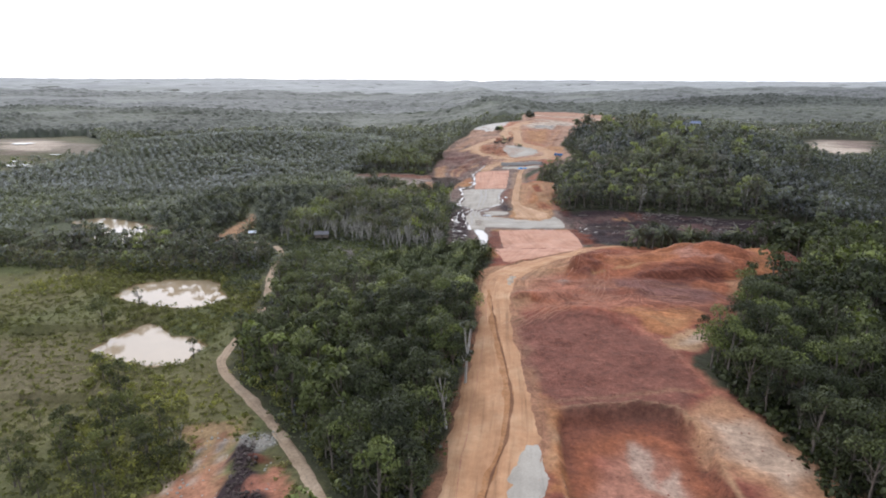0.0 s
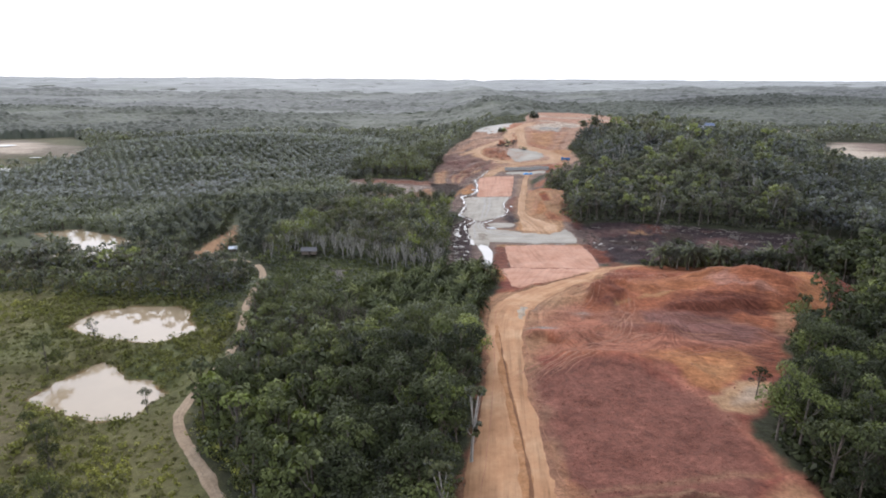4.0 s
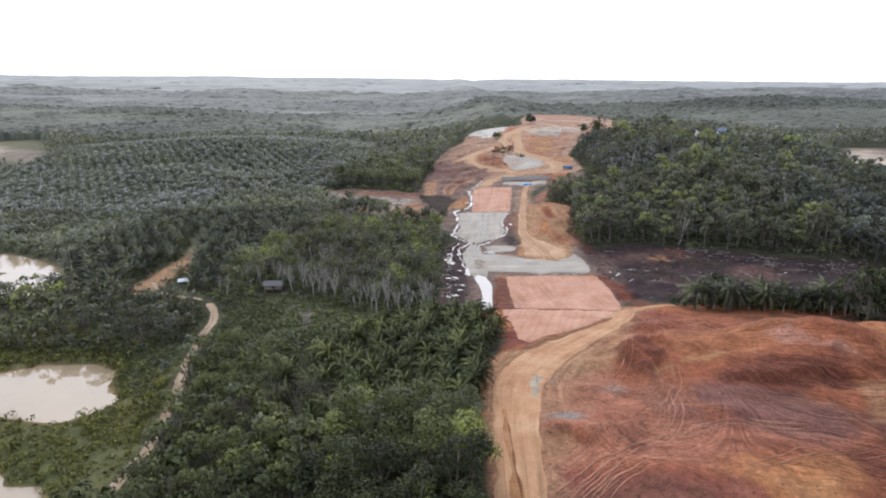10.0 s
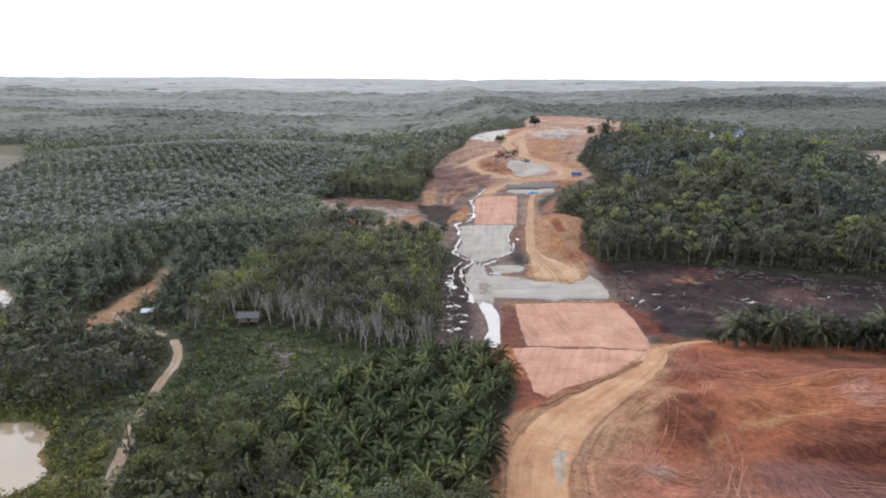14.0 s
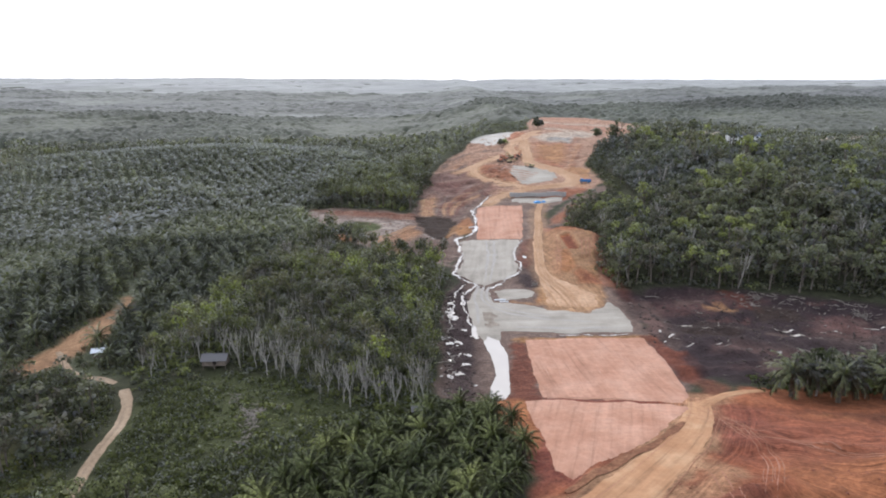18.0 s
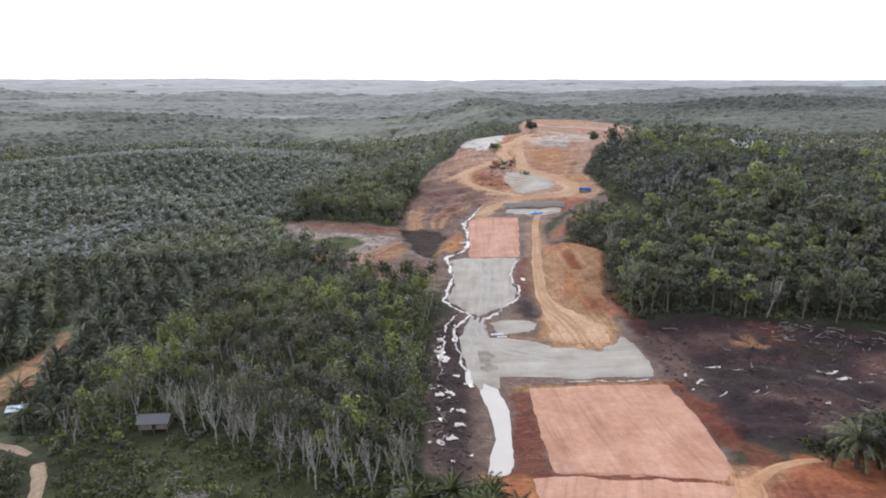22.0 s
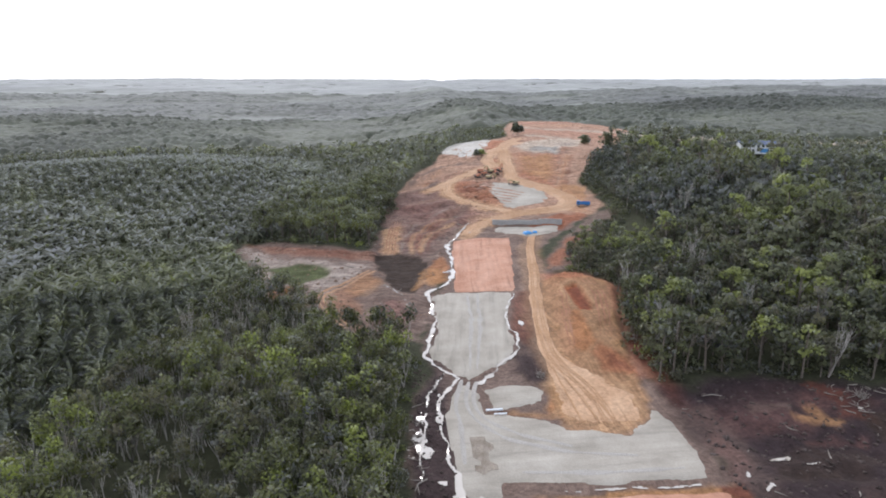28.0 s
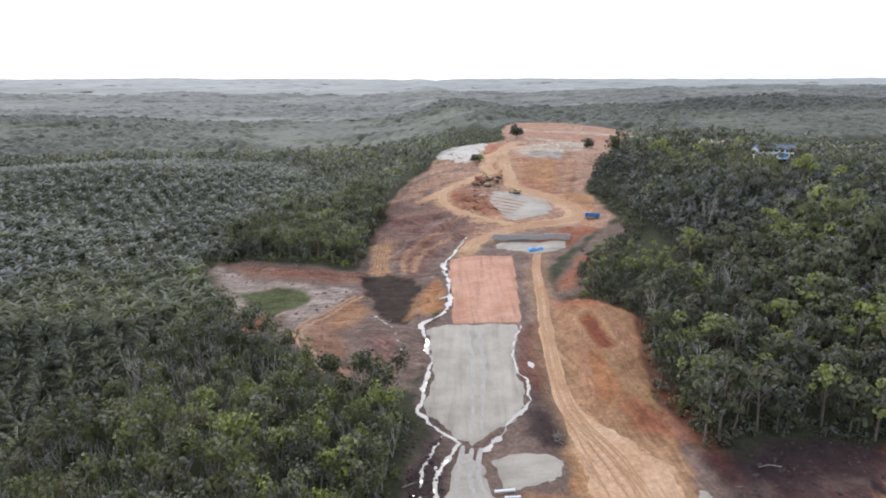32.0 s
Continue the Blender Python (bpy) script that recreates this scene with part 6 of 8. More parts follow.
scattered("emergent_trees", tops[rng.permutation(len(tops))[:90]], BROAD_MID, (M_HILL, M_BARK), rng, (1.25, 1.7), "taller spreading trees over the hill forest", "forest")
bare_spots = hill[(hill[:, 0] < 190) & (hill[:, 1] < 560)]
tree_things("bare_tree", RUBBER_BARE, bare_spots[rng.permutation(len(bare_spots))[:60]], (M_LEAF_THING, M_PALE_BARK), "leafless pale grey tree in the hill forest", "tree", "bare trees of the hill forest", size=(1.45, 1.9))
# oil palms
a = spread(PALM_FRONT, 6.0, 0.25, clear=1.0, hexed=True)
tree_things("oil_palm", PALM_NEAR, a, (M_PALM_FRESH, M_STEM), "oil palm with long arching green fronds", "palm tree", "oil palms by the road bend", "fronds", "stem", (0.8, 1.08), 0.1)
PALM_ROW = poly("76,300 80,309 100,309 124,311 150,311 148,300 124,296 100,294")
gap = spread(PALM_ROW, 8.6, 0.3, 0.9, clear=-20, hexed=True)
tree_things("oil_palm", PALM_NEAR, gap, (M_PALM_THING, M_STEM), "oil palm standing behind the red mound", "palm tree", "oil palms behind the mound", "fronds", "stem", (1.2, 1.6), 0.3)
palms = spread(PLANTATION, 8.0, 0.22, clear=1.5, hexed=True)
close = (palms[:, 1] < 480) | ((palms[:, 1] < 540) & (palms[:, 0] > -170))
mid = palms[close]
a, b = split(mid[mid[:, 1] < 470], -60, 240)
tree_things("oil_palm", PALM_ROWS, a, (M_PALM_THING, M_STEM), "oil palm in the planted rows", "palm tree", "plantation palms", "fronds", "stem", sunk=0.3)
scattered("palm_plantation", np.concatenate([b, mid[mid[:, 1] >= 470]]), PALM_MID, (M_PALM, M_STEM), rng, (0.85, 1.15), "rows of oil palms", "plantation", sunk=0.3)
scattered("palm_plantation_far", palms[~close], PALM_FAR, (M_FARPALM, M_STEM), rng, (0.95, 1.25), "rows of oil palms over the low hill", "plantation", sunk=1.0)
# rubber trees
rub = spread(RUBBER_WOOD, 4.3, 0.45, clear=1.0)
front = sdf(rub[:, 0], rub[:, 1], poly("-100,280 -69,330 -46,318 -32,306 -13,301 0,304 0,280 -46,270"))
bare = rub[front < 0]
bare = bare[rng.permutation(len(bare))]
tree_things("rubber_tree", RUBBER_BARE, np.concatenate([bare[:27], rub[rng.permutation(len(rub))[:60]]]), (M_RUBBER_THING, M_PALE_BARK), "leafless pale grey rubber tree", "tree", "bare trees at the plantation edge", size=(0.9, 1.4))
tree_things("young_rubber", RUBBER_NEAR, bare[27:80], (M_RUBBER_THING, M_PALE_BARK), "thin light green tree among leafless trunks", "tree", "young trees at the plantation edge", size=(0.6, 1.0))
green = rub[front >= 0]
a, b = split(green, -3, 160)
tree_things("rubber_tree", RUBBER_NEAR, a, (M_RUBBER_THING, M_PALE_BARK), "thin rubber tree with light green crown", "tree", "rubber plantation")
scattered("rubber_wood", b, RUBBER_NEAR + RUBBER_BARE[:2], (M_RUBBER, M_PALE_BARK), rng, (0.85, 1.15), "rubber trees with light green crowns", "plantation")
row = spread(poly("92,300 96,310 124,312 152,312 152,300 124,300"), 5.5, clear=-20)
tree_things("row_tree", BROAD_MID, row, (M_LEAF_THING, M_PALE_BARK), "slender dark tree behind the red mound", "tree", "trees behind the mound", size=(0.5, 0.85))
# belts, edges and lone trees
BELT = poly("-300,290 -200,280 -140,268 -98,264 -88,278 -92,304 -110,314 -150,316 -300,326")
scattered("tree_belt", spread(BELT, 5.0, clear=1.5), BROAD_FAR + BROAD_MID[:2], (M_HILL, M_BARK), rng, (0.48, 0.8), "dark belt of trees behind the ponds", "forest")
NORTH_WOOD = poly("-90,552 -20,528 -22,560 -14,600 -14,640 -30,640 -80,600")
scattered("wood_edge", spread(NORTH_WOOD, 5.0, clear=1.0), RUBBER_NEAR + BROAD_MID[:2], (M_EDGE, M_BARK), rng, (0.9, 1.3), "light green wood beside the cleared ground", "forest")
LONE = [(-124, 205, 0.75), (-122, 228, 0.36), (-83, 183, 0.35), (-98, 140, 0.6), (-94, 158, 0.55), (-82, 141, 0.55), (-68, 122, 0.62), (-81, 126, 0.5), (-92, 128, 0.55), (-105, 170, 0.42), (-85, 135, 0.6), (-65, 126, 0.5), (-92, 117, 0.55), (-98, 120, 0.5), (-74, 129, 0.62), (-84, 121, 0.5), (-76, 114, 0.55), (-104, 132, 0.4), (-72, 136, 0.4), (-88, 148, 0.42), (-112, 148, 0.3)]
LONE += [(x + 3.2, y - 2.6, 0.75 * s) for x, y, s in LONE[3:]]
for x, y, s in LONE:
    tree_things("meadow_tree", [BROAD_NEAR[int(abs(x + y)) % 7]], np.array([(x, y, float(ground_z(x, y)[0]) - 0.1)]), (M_MEADOW_TREE, M_BARK), "small olive-green tree standing in the wet meadow", "tree", "meadow trees", size=(1.5 * s, 1.5 * s))


def round_tree(seed):
    """A low tree, leafy from the ground up, with a rounded uneven crown."""
    r = np.random.default_rng(seed)
    blobs = [(*(r.normal(size=2) * 1.7), r.uniform(1.4, 5.4), r.uniform(1.2, 1.9)) for _ in range(13)]
    ts = np.linspace(0, 1, 4)
    wood = [tube([(0.2 * t, 0.1 * t, 5.2 * t) for t in ts], 0.22 * (1 - 0.8 * ts), 5)]
    wood += [tube([(0, 0, 1.2), (b[0] * 0.6, b[1] * 0.6, 0.5 * (1.2 + b[2])), b[:3]], [0.09, 0.06, 0.02], 3) for b in blobs[:6]]
    return join(wood)[:2], crown_cards(r, blobs, 900, 0.5)


BUSHY = [round_tree(5 + k) for k in range(3)]
for k, (x, y, s) in enumerate(((94, 812, 1.7), (146, 775, 1.5), (50, 702, 0.95), (46, 700, 0.8))):
    tree_things("plateau_tree", [BUSHY[k % 3]], np.array([(x, y, float(ground_z(x, y)[0]) - 0.1)]), (M_HILL_THING, M_BARK), "single dark green tree standing on cleared red earth", "tree", "plateau trees", size=(s, s))
tree_things("dead_tree", [RUBBER_BARE[1]], np.array([(-64, 128.5, float(ground_z(-64, 128.5)[0]) - 0.1)]), (M_LEAF_THING, M_PALE_BARK), "bleached dead tree beside the bare patch", "tree", "", size=(0.9, 0.9))
edge = [(3.0, 143, 0), (-1.5, 124, 0)]
edge = np.array([(x, y, float(ground_z(x, y)[0]) - 0.1) for x, y, _ in edge])
tree_things("tall_tree", TALL_THIN, edge, (M_RUBBER_THING, M_PALE_BARK), "tall thin tree with pale trunk at the cut edge", "tree", "tall edge trees", size=(0.75, 0.95))
for x, y, s in ((72, 171, 0.62), (91, 186, 0.7), (95, 189, 0.5), (98, 196, 0.62), (88, 180, 0.42), (75, 166, 0.4)):
    tree_things("rim_tree", [BROAD_NEAR[int(x) % 7]], np.array([(x, y, float(ground_z(x, y)[0]) - 0.1)]), (M_LEAF_THING, M_BARK), "dark broadleaf tree growing on the rim of the red cut", "tree", "trees on the cut rim", size=(s, s))
# undergrowth
scattered("meadow_shrubs", spread(poly("-230,60 -230,300 -150,300 -96,275 -84,262 -76,232 -70,205 -72,184 -66,168 -52,146 -38,126 -26,105 -16,60"), 4.6, keep=0.5, clear=0.4), LOW_BUSHES, (M_SHRUB,), rng, (0.4, 1.0), "low shrubs in the wet meadow", "shrubs")
MEADOW_NEAR = poly("-188,90 -188,285 -150,290 -96,275 -78,240 -72,190 -40,128 -20,90")
meadow = spread(MEADOW_NEAR, 2.3, keep=0.9, clear=0.1)
lush = vnoise(meadow[:, 0], meadow[:, 1], 24, 91) + 0.9 * np.exp(-np.maximum(np.minimum(sdf(meadow[:, 0], meadow[:, 1], POND_A), sdf(meadow[:, 0], meadow[:, 1], POND_B)), 0) / 12) > 0.25
scattered("meadow_bushes", meadow[lush], LOW_BUSHES, (M_SHRUB,), rng, (0.65, 1.4), "rounded olive bushes round the ponds", "shrubs")
scattered("meadow_grass", meadow[~lush], TUFTS, (M_SHRUB,), rng, (0.6, 1.4), "tufts of rough grass in the wet meadow", "grass")
scattered("clearing_shrubs", spread(CLEARING, 1.8, clear=0.4), BUSHES[:3] + TUFTS, (M_GREEN,), rng, (0.45, 1.1), "low green growth in the clearing", "shrubs")
ring = poly("-34,90 -46,132 -72,172 -76,205 -82,236 -100,246 -106,262 -98,268 -90,282 -96,300 -104,312 -88,318 -66,306 -58,262 -60,200 -50,165 -24,112 -14,90")
ring = spread(ring, 2.2, clear=1.4)
scattered("track_shrubs", ring[ring[:, 1] < 225], LOW_BUSHES, (M_SHRUB,), rng, (0.6, 1.3), "green bushes along the sandy track", "shrubs")
scattered("clearing_bushes", ring[ring[:, 1] >= 225], LOW_BUSHES, (M_GREEN,), rng, (0.6, 1.3), "dark green bushes where the track meets the plantation", "shrubs")
scattered("glade_shrubs", spread(poly("-62,244 -44,242 -34,262 -24,277 -4,290 -4,296 -30,290 -48,274 -64,262"), 1.9, clear=0.2), LOW_BUSHES, (M_GREEN,), rng, (0.5, 1.3), "green bushes between the glade and the palms", "shrubs")
scattered("dry_shrubs", np.concatenate([spread(poly("-70,240 -64,246 -50,248 -42,232 -42,222 -49,216 -66,222"), 2.0, clear=0.2), spread(poly("-58,196 -50,200 -44,192 -50,184 -58,188"), 2.4, clear=0.2)]), LOW_BUSHES, (M_DRY,), rng, (0.9, 1.9), "brown half-dry bushes beside the track", "shrubs")
thicket = spread(poly("-68,240 -52,246 -44,226 -50,218 -64,224"), 3.2, clear=0.4)
tree_things("dry_tree", RUBBER_BARE, thicket[:26], (M_RUBBER_THING, M_PALE_BARK), "leafless brown-grey young tree among dry bushes", "tree", "dry thicket by the track", size=(0.4, 0.65))
scattered("scar_shrubs", spread(poly("-146,300 -142,400 -110,404 -104,330 -118,306"), 2.6, clear=0.0), LOW_BUSHES, (M_HILL,), rng, (0.5, 1.1), "low green growth beside the bare red scar", "shrubs")
scattered("row_shrubs", spread(poly("84,304 84,312 152,316 152,304"), 2.4, clear=-30), BUSHES, (M_LEAF,), rng, (0.5, 1.3), "dark scrub behind the palm row", "shrubs")
scattered("hut_shrubs", spread(poly("-104,286 -134,312 -116,332 -84,328 -62,326 -62,314 -84,312 -84,296"), 2.4, clear=0.2), BUSHES, (M_HILL,), rng, (0.6, 1.2), "rough green growth round the huts", "shrubs")
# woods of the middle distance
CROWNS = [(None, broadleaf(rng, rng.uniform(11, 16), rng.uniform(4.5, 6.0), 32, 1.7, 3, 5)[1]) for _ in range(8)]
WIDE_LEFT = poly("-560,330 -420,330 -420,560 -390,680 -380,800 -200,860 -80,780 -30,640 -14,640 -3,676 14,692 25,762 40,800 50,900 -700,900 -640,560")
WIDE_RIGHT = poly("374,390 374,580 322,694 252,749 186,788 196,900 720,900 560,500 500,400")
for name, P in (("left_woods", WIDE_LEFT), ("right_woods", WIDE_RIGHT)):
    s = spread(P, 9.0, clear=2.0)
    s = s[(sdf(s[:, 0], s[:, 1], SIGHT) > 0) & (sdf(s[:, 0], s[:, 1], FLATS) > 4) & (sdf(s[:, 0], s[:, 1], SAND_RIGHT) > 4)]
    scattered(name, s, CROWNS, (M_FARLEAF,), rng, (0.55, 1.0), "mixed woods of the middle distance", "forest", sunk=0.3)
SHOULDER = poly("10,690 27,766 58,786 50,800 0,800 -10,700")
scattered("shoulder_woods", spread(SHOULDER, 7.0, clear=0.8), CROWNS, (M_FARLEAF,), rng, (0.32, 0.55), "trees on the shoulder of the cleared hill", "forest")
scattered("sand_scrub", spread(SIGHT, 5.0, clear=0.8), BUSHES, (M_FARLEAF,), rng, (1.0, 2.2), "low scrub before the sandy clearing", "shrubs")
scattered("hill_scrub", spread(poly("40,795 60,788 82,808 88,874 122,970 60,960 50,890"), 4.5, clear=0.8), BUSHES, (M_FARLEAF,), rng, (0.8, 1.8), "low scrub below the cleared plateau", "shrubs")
# undergrowth at the feet of the woods
def fringe(P, wide, gap):
    s = spread(P, gap, clear=0.6)
    e = -sdf(s[:, 0], s[:, 1], P)
    return s[e < wide]


low = np.concatenate([fringe(LEFT_JUNGLE, 8, 2.6), fringe(RUBBER_WOOD, 14, 3.2), fringe(BELT, 9, 3.0)])
scattered("wood_foot_bushes", low, LOW_BUSHES, (M_GREEN,), rng, (0.8, 1.8), "low bushes at the foot of the woods", "shrubs")
low = np.concatenate([fringe(RIGHT_HILL, 10, 3.6), fringe(NORTH_WOOD, 8, 3.4)])
low = low[low[:, 0] < 200]
scattered("undergrowth", low, LOW_BUSHES, (M_HILL,), rng, (0.9, 2.0), "dark undergrowth at the forest edge", "shrubs")
low = fringe(RIGHT_JUNGLE, 10, 2.2)
scattered("undergrowth_right", low[low[:, 0] < 150], BUSHES, (M_LEAF,), rng, (0.8, 1.9), "dark undergrowth beside the cut", "shrubs")


# the closed canopy of the far country: rounded crowns side by side, coarser with distance
def crowns(x, y, size, seed):
    """Height from 0 to 1 of the crown over a spot, and that crown's own random tone."""
    i, j = np.floor(x / size), np.floor(y / size)
    best, tone = np.full(x.shape, 9.0), np.zeros(x.shape)
    for di in (-1, 0, 1):
        for dj in (-1, 0, 1):
            p, q = (i + di) * size, (j + dj) * size
            cx, cy = p + size * (0.5 + 0.42 * vnoise(p + 3.3, q + 1.7, 1.31, seed)), q + size * (0.5 + 0.42 * vnoise(p + 9.1, q + 4.3, 1.37, seed + 1))
            d = np.hypot(x - cx, y - cy) / size / (0.75 + 0.2 * vnoise(p + 5.5, q + 8.2, 1.43, seed + 2))
            nearer = d < best
            best, tone = np.where(nearer, d, best), np.where(nearer, vnoise(p + 2.1, q + 6.4, 1.57, seed + 3), tone)
    return np.sqrt(np.clip(1 - best * best, 0, 1)), tone


def far_band(name, y0, y1, dx, dy, half0, half1, size, seed, material, rise, label):
    ys = np.arange(y0, y1 + dy, dy)
    k = int((half0 + half1) / dx)
    u = np.linspace(-1, 1, k)
    CX, CY = np.meshgrid(u, ys)
    CX = CX * (half0 + (half1 - half0) * (CY - y0) / (y1 - y0))
    shape = CX.shape
    CX, CY = CX.ravel(), CY.ravel()
    woods = step(-0.75, 0.1, vnoise(CX, CY * 1.6, 240, 75) + 0.6 * vnoise(CX, CY * 1.6, 95, 76) + 0.25 * vnoise(CX, CY, 40, 80))
    ridge = step(400, 560, CX) * step(1080, 1250, CY - 0.12 * CX) * (1 - step(1700, 2100, CY))
    woods = np.maximum(woods * (1 - 0.7 * step(300, 420, CX) * (1 - step(1050, 1150, CY - 0.12 * CX))), ridge)
    top, tone = crowns(CX, CY, size, seed)
    tall = (5 + 8 * woods + 3 * tone * woods) * rise
    CZ = lay(CX, CY) + top * tall + 3 * vnoise(CX, CY, 60, 73) * woods - 1.0
    CZ = CZ - (7 * (1 - step(y0, y0 + 26, CY)) if y0 < 1000 else 0)
    w = area(CX, CY, UPPER, 1, 0, 60)
    fall = step(2, 30, np.where(near(CX, CY, UPPER, 60), sdf(CX, CY, UPPER), 60))
    CZ = lay(CX, CY) - 3 * w + (CZ - lay(CX, CY)) * (0.15 + 0.85 * fall) * (1 - w)
    CZ = np.where((sdf(CX, CY, SAND_FAR) < 6) | (sdf(CX, CY, FLATS) < 4), lay(CX, CY) - 3, CZ)
    cell = (np.arange(shape[0] - 1)[:, None] * shape[1] + np.arange(shape[1] - 1)[None]).ravel()
    # the tone also darkens the gaps between crowns, shade given as colour
    me = mesh_of(name, np.stack([CX, CY, CZ], 1), np.stack([cell, cell + 1, cell + shape[1] + 1, cell + shape[1]], 1), [material], tone=np.clip(0.6 * woods + 0.35 * ridge + 0.3 * tone + 0.15 * (1 - top), 0, 1), smooth=True)
    tagged(new(name, me), label, "forest", "", "stuff")


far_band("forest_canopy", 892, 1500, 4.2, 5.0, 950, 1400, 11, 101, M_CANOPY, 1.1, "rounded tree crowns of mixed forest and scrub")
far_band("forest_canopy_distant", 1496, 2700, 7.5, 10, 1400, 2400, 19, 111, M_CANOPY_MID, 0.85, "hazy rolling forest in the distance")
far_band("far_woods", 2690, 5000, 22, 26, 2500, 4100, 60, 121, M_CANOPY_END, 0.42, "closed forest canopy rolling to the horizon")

# ---- ruts and tyre marks pressed into the earth ----
M_RUT_PALE = earth("dried_rut_earth", (0.285, 0.128, 0.082), (0.34, 0.165, 0.108), (0.40, 0.205, 0.14), 1.5, 0.2)
M_RUT_DARK = earth("fresh_rut_earth", (0.25, 0.115, 0.07), (0.31, 0.15, 0.09), (0.36, 0.19, 0.12), 1.5, 0.2)


def rut_lines(lines, wide=0.5, lift=0.06):
    """Arrays of thin strips along smooth lines, lying on the land."""
    out = []
    for L in lines:
        L = np.array(L, float)
        s = np.r_[0, np.cumsum(np.hypot(*np.diff(L, axis=0).T))]
        t = np.arange(0, s[-1], 1.0)
        x, y = np.interp(t, s, L[:, 0]), np.interp(t, s, L[:, 1])
        for _ in range(12):
            x = np.r_[x[0], (x[:-2] + 2 * x[1:-1] + x[2:]) / 4, x[-1]]
            y = np.r_[y[0], (y[:-2] + 2 * y[1:-1] + y[2:]) / 4, y[-1]]
        x = x + 0.25 * vnoise(t, t * 0 + L[0, 0], 6, 81)
        dx, dy = np.gradient(x), np.gradient(y)
        q = np.hypot(dx, dy) + 1e-9
        w = wide * (0.75 + 0.5 * vnoise(t, t * 0 + L[0, 1], 4, 82)) * np.sin(np.pi * np.clip(np.linspace(0.02, 0.98, len(t)), 0, 1)) ** 0.3 / 2
        ring = []
        for k in (-1, 0, 1):
            px, py = x + k * w * dy / q, y - k * w * dx / q
            ring.append(np.stack([px, py, ground_z(px, py) + lift + (0.03 if k == 0 else -0.02)], 1))
        V = np.stack(ring, 1).reshape(-1, 3)
        c = (np.arange(len(t) - 1)[:, None] * 3 + np.arange(2)[None]).ravel()
        out.append((V, np.concatenate([np.stack([c, c + 1, c + 4], 1), np.stack([c, c + 4, c + 3], 1)])))
    return join(out)[:2]


def pair(L, gap=1.9):
    L = np.array(L, float)
    d = np.gradient(L, axis=0)
    d = d / (np.linalg.norm(d, axis=1, keepdims=True) + 1e-9)
    n = np.stack([d[:, 1], -d[:, 0]], 1) * gap / 2
    return [L + n, L - n]


rng = np.random.default_rng(23)
SWEEPS = [
    [(18, 189), (30, 200), (47, 213), (55, 227), (58, 241)], [(15, 177), (28, 190), (44, 201), (60, 208), (80, 208)], [(41, 177), (55, 186), (74, 196), (92, 200)],
    [(58, 236), (70, 240), (79, 241), (92, 243)], [(16, 210), (28, 216), (40, 226), (48, 240), (50, 256)], [(20, 232), (32, 226), (46, 216), (62, 210), (84, 206)],
    [(60, 288), (72, 270), (88, 256), (108, 250)], [(62, 292), (66, 276), (64, 258), (56, 244)], [(66, 222), (80, 219), (94, 217), (108, 216)], [(26, 150), (40, 158), (56, 164), (66, 170), (80, 180)],
    [(20, 177), (23, 182), (28, 187), (34, 193), (39, 196)], [(25, 178), (30, 183), (36, 187), (44, 191)], [(53, 224), (53, 214), (50, 207), (45, 199), (39, 195)], [(49, 222), (49, 214), (47, 208), (42, 201)], [(24, 96), (34, 108), (40, 122), (36, 138)], [(48, 90), (54, 104), (60, 120), (62, 140), (60, 156)], [(60, 90), (64, 110), (66, 130)], [(44, 189), (60, 193), (76, 196), (90, 204)],
]
pale, dark = [], []
for L in SWEEPS[:9] + SWEEPS[10:14]:
    for i in range(3):
        M = np.array(L, float) + rng.normal(size=2) * (1.5, 1.2) + rng.normal(size=(len(L), 2)) * 0.3
        k0, k1 = (0, len(M)) if rng.uniform() < 0.3 else sorted(rng.choice(len(M) + 1, 2, replace=False))
        if k1 - k0 >= 2:
            (dark if i == 0 else pale).extend(pair(M[k0:k1]))
lane = np.array(HAUL, float)
for k in (-0.3, 0.55):
    d = np.gradient(lane[:, :2], axis=0)
    d /= np.linalg.norm(d, axis=1, keepdims=True)
    (pale if rng.uniform() < 0.5 else dark).append(lane[:, :2] + np.stack([d[:, 1], -d[:, 0]], 1) * (k * lane[:, 2:3]) + rng.normal(size=(len(lane), 2)) * 0.25)
for name, lines, material, wide in (("pale_ruts", pale, M_RUT_PALE, 0.3), ("dark_ruts", dark, M_RUT_DARK, 0.24)):
    v, f = rut_lines(lines, wide, 0.10 if name == "pale_ruts" else 0.12)
    tagged(new(name, mesh_of(name, v, f, [material], smooth=True)), "tyre ruts in the red earth", "ruts", "", "stuff")
v, f = rut_lines([[(12.2, 214), (12, 196), (12, 179), (12.6, 166), (13, 153), (13, 133), (10.5, 116), (5.5, 100), (3, 86)]], 2.6, 0.17)
tagged(new("wheel_ditch", mesh_of("wheel_ditch", v, f, [earth("damp_ochre_earth", (0.26, 0.12, 0.05), (0.33, 0.165, 0.075), (0.38, 0.21, 0.11), 1.5, 0.2)], smooth=True)), "damp ochre ditch between the two lanes", "ditch", "", "stuff")
# a thin darker brown strip along the ochre ditch
v, f = rut_lines([[(12.6, 206), (12.6, 190), (12.7, 176), (13.2, 164), (13.8, 152), (13.9, 134), (11.5, 118), (6.6, 102), (4, 88)]], 0.75, 0.24)
tagged(new("ditch_bed", mesh_of("ditch_bed", v, f, [earth("dark_brown_earth", (0.12, 0.055, 0.028), (0.17, 0.08, 0.04), (0.22, 0.11, 0.06), 1.5, 0.2)], smooth=True)), "dark brown line in the ochre ditch", "ditch", "", "stuff")


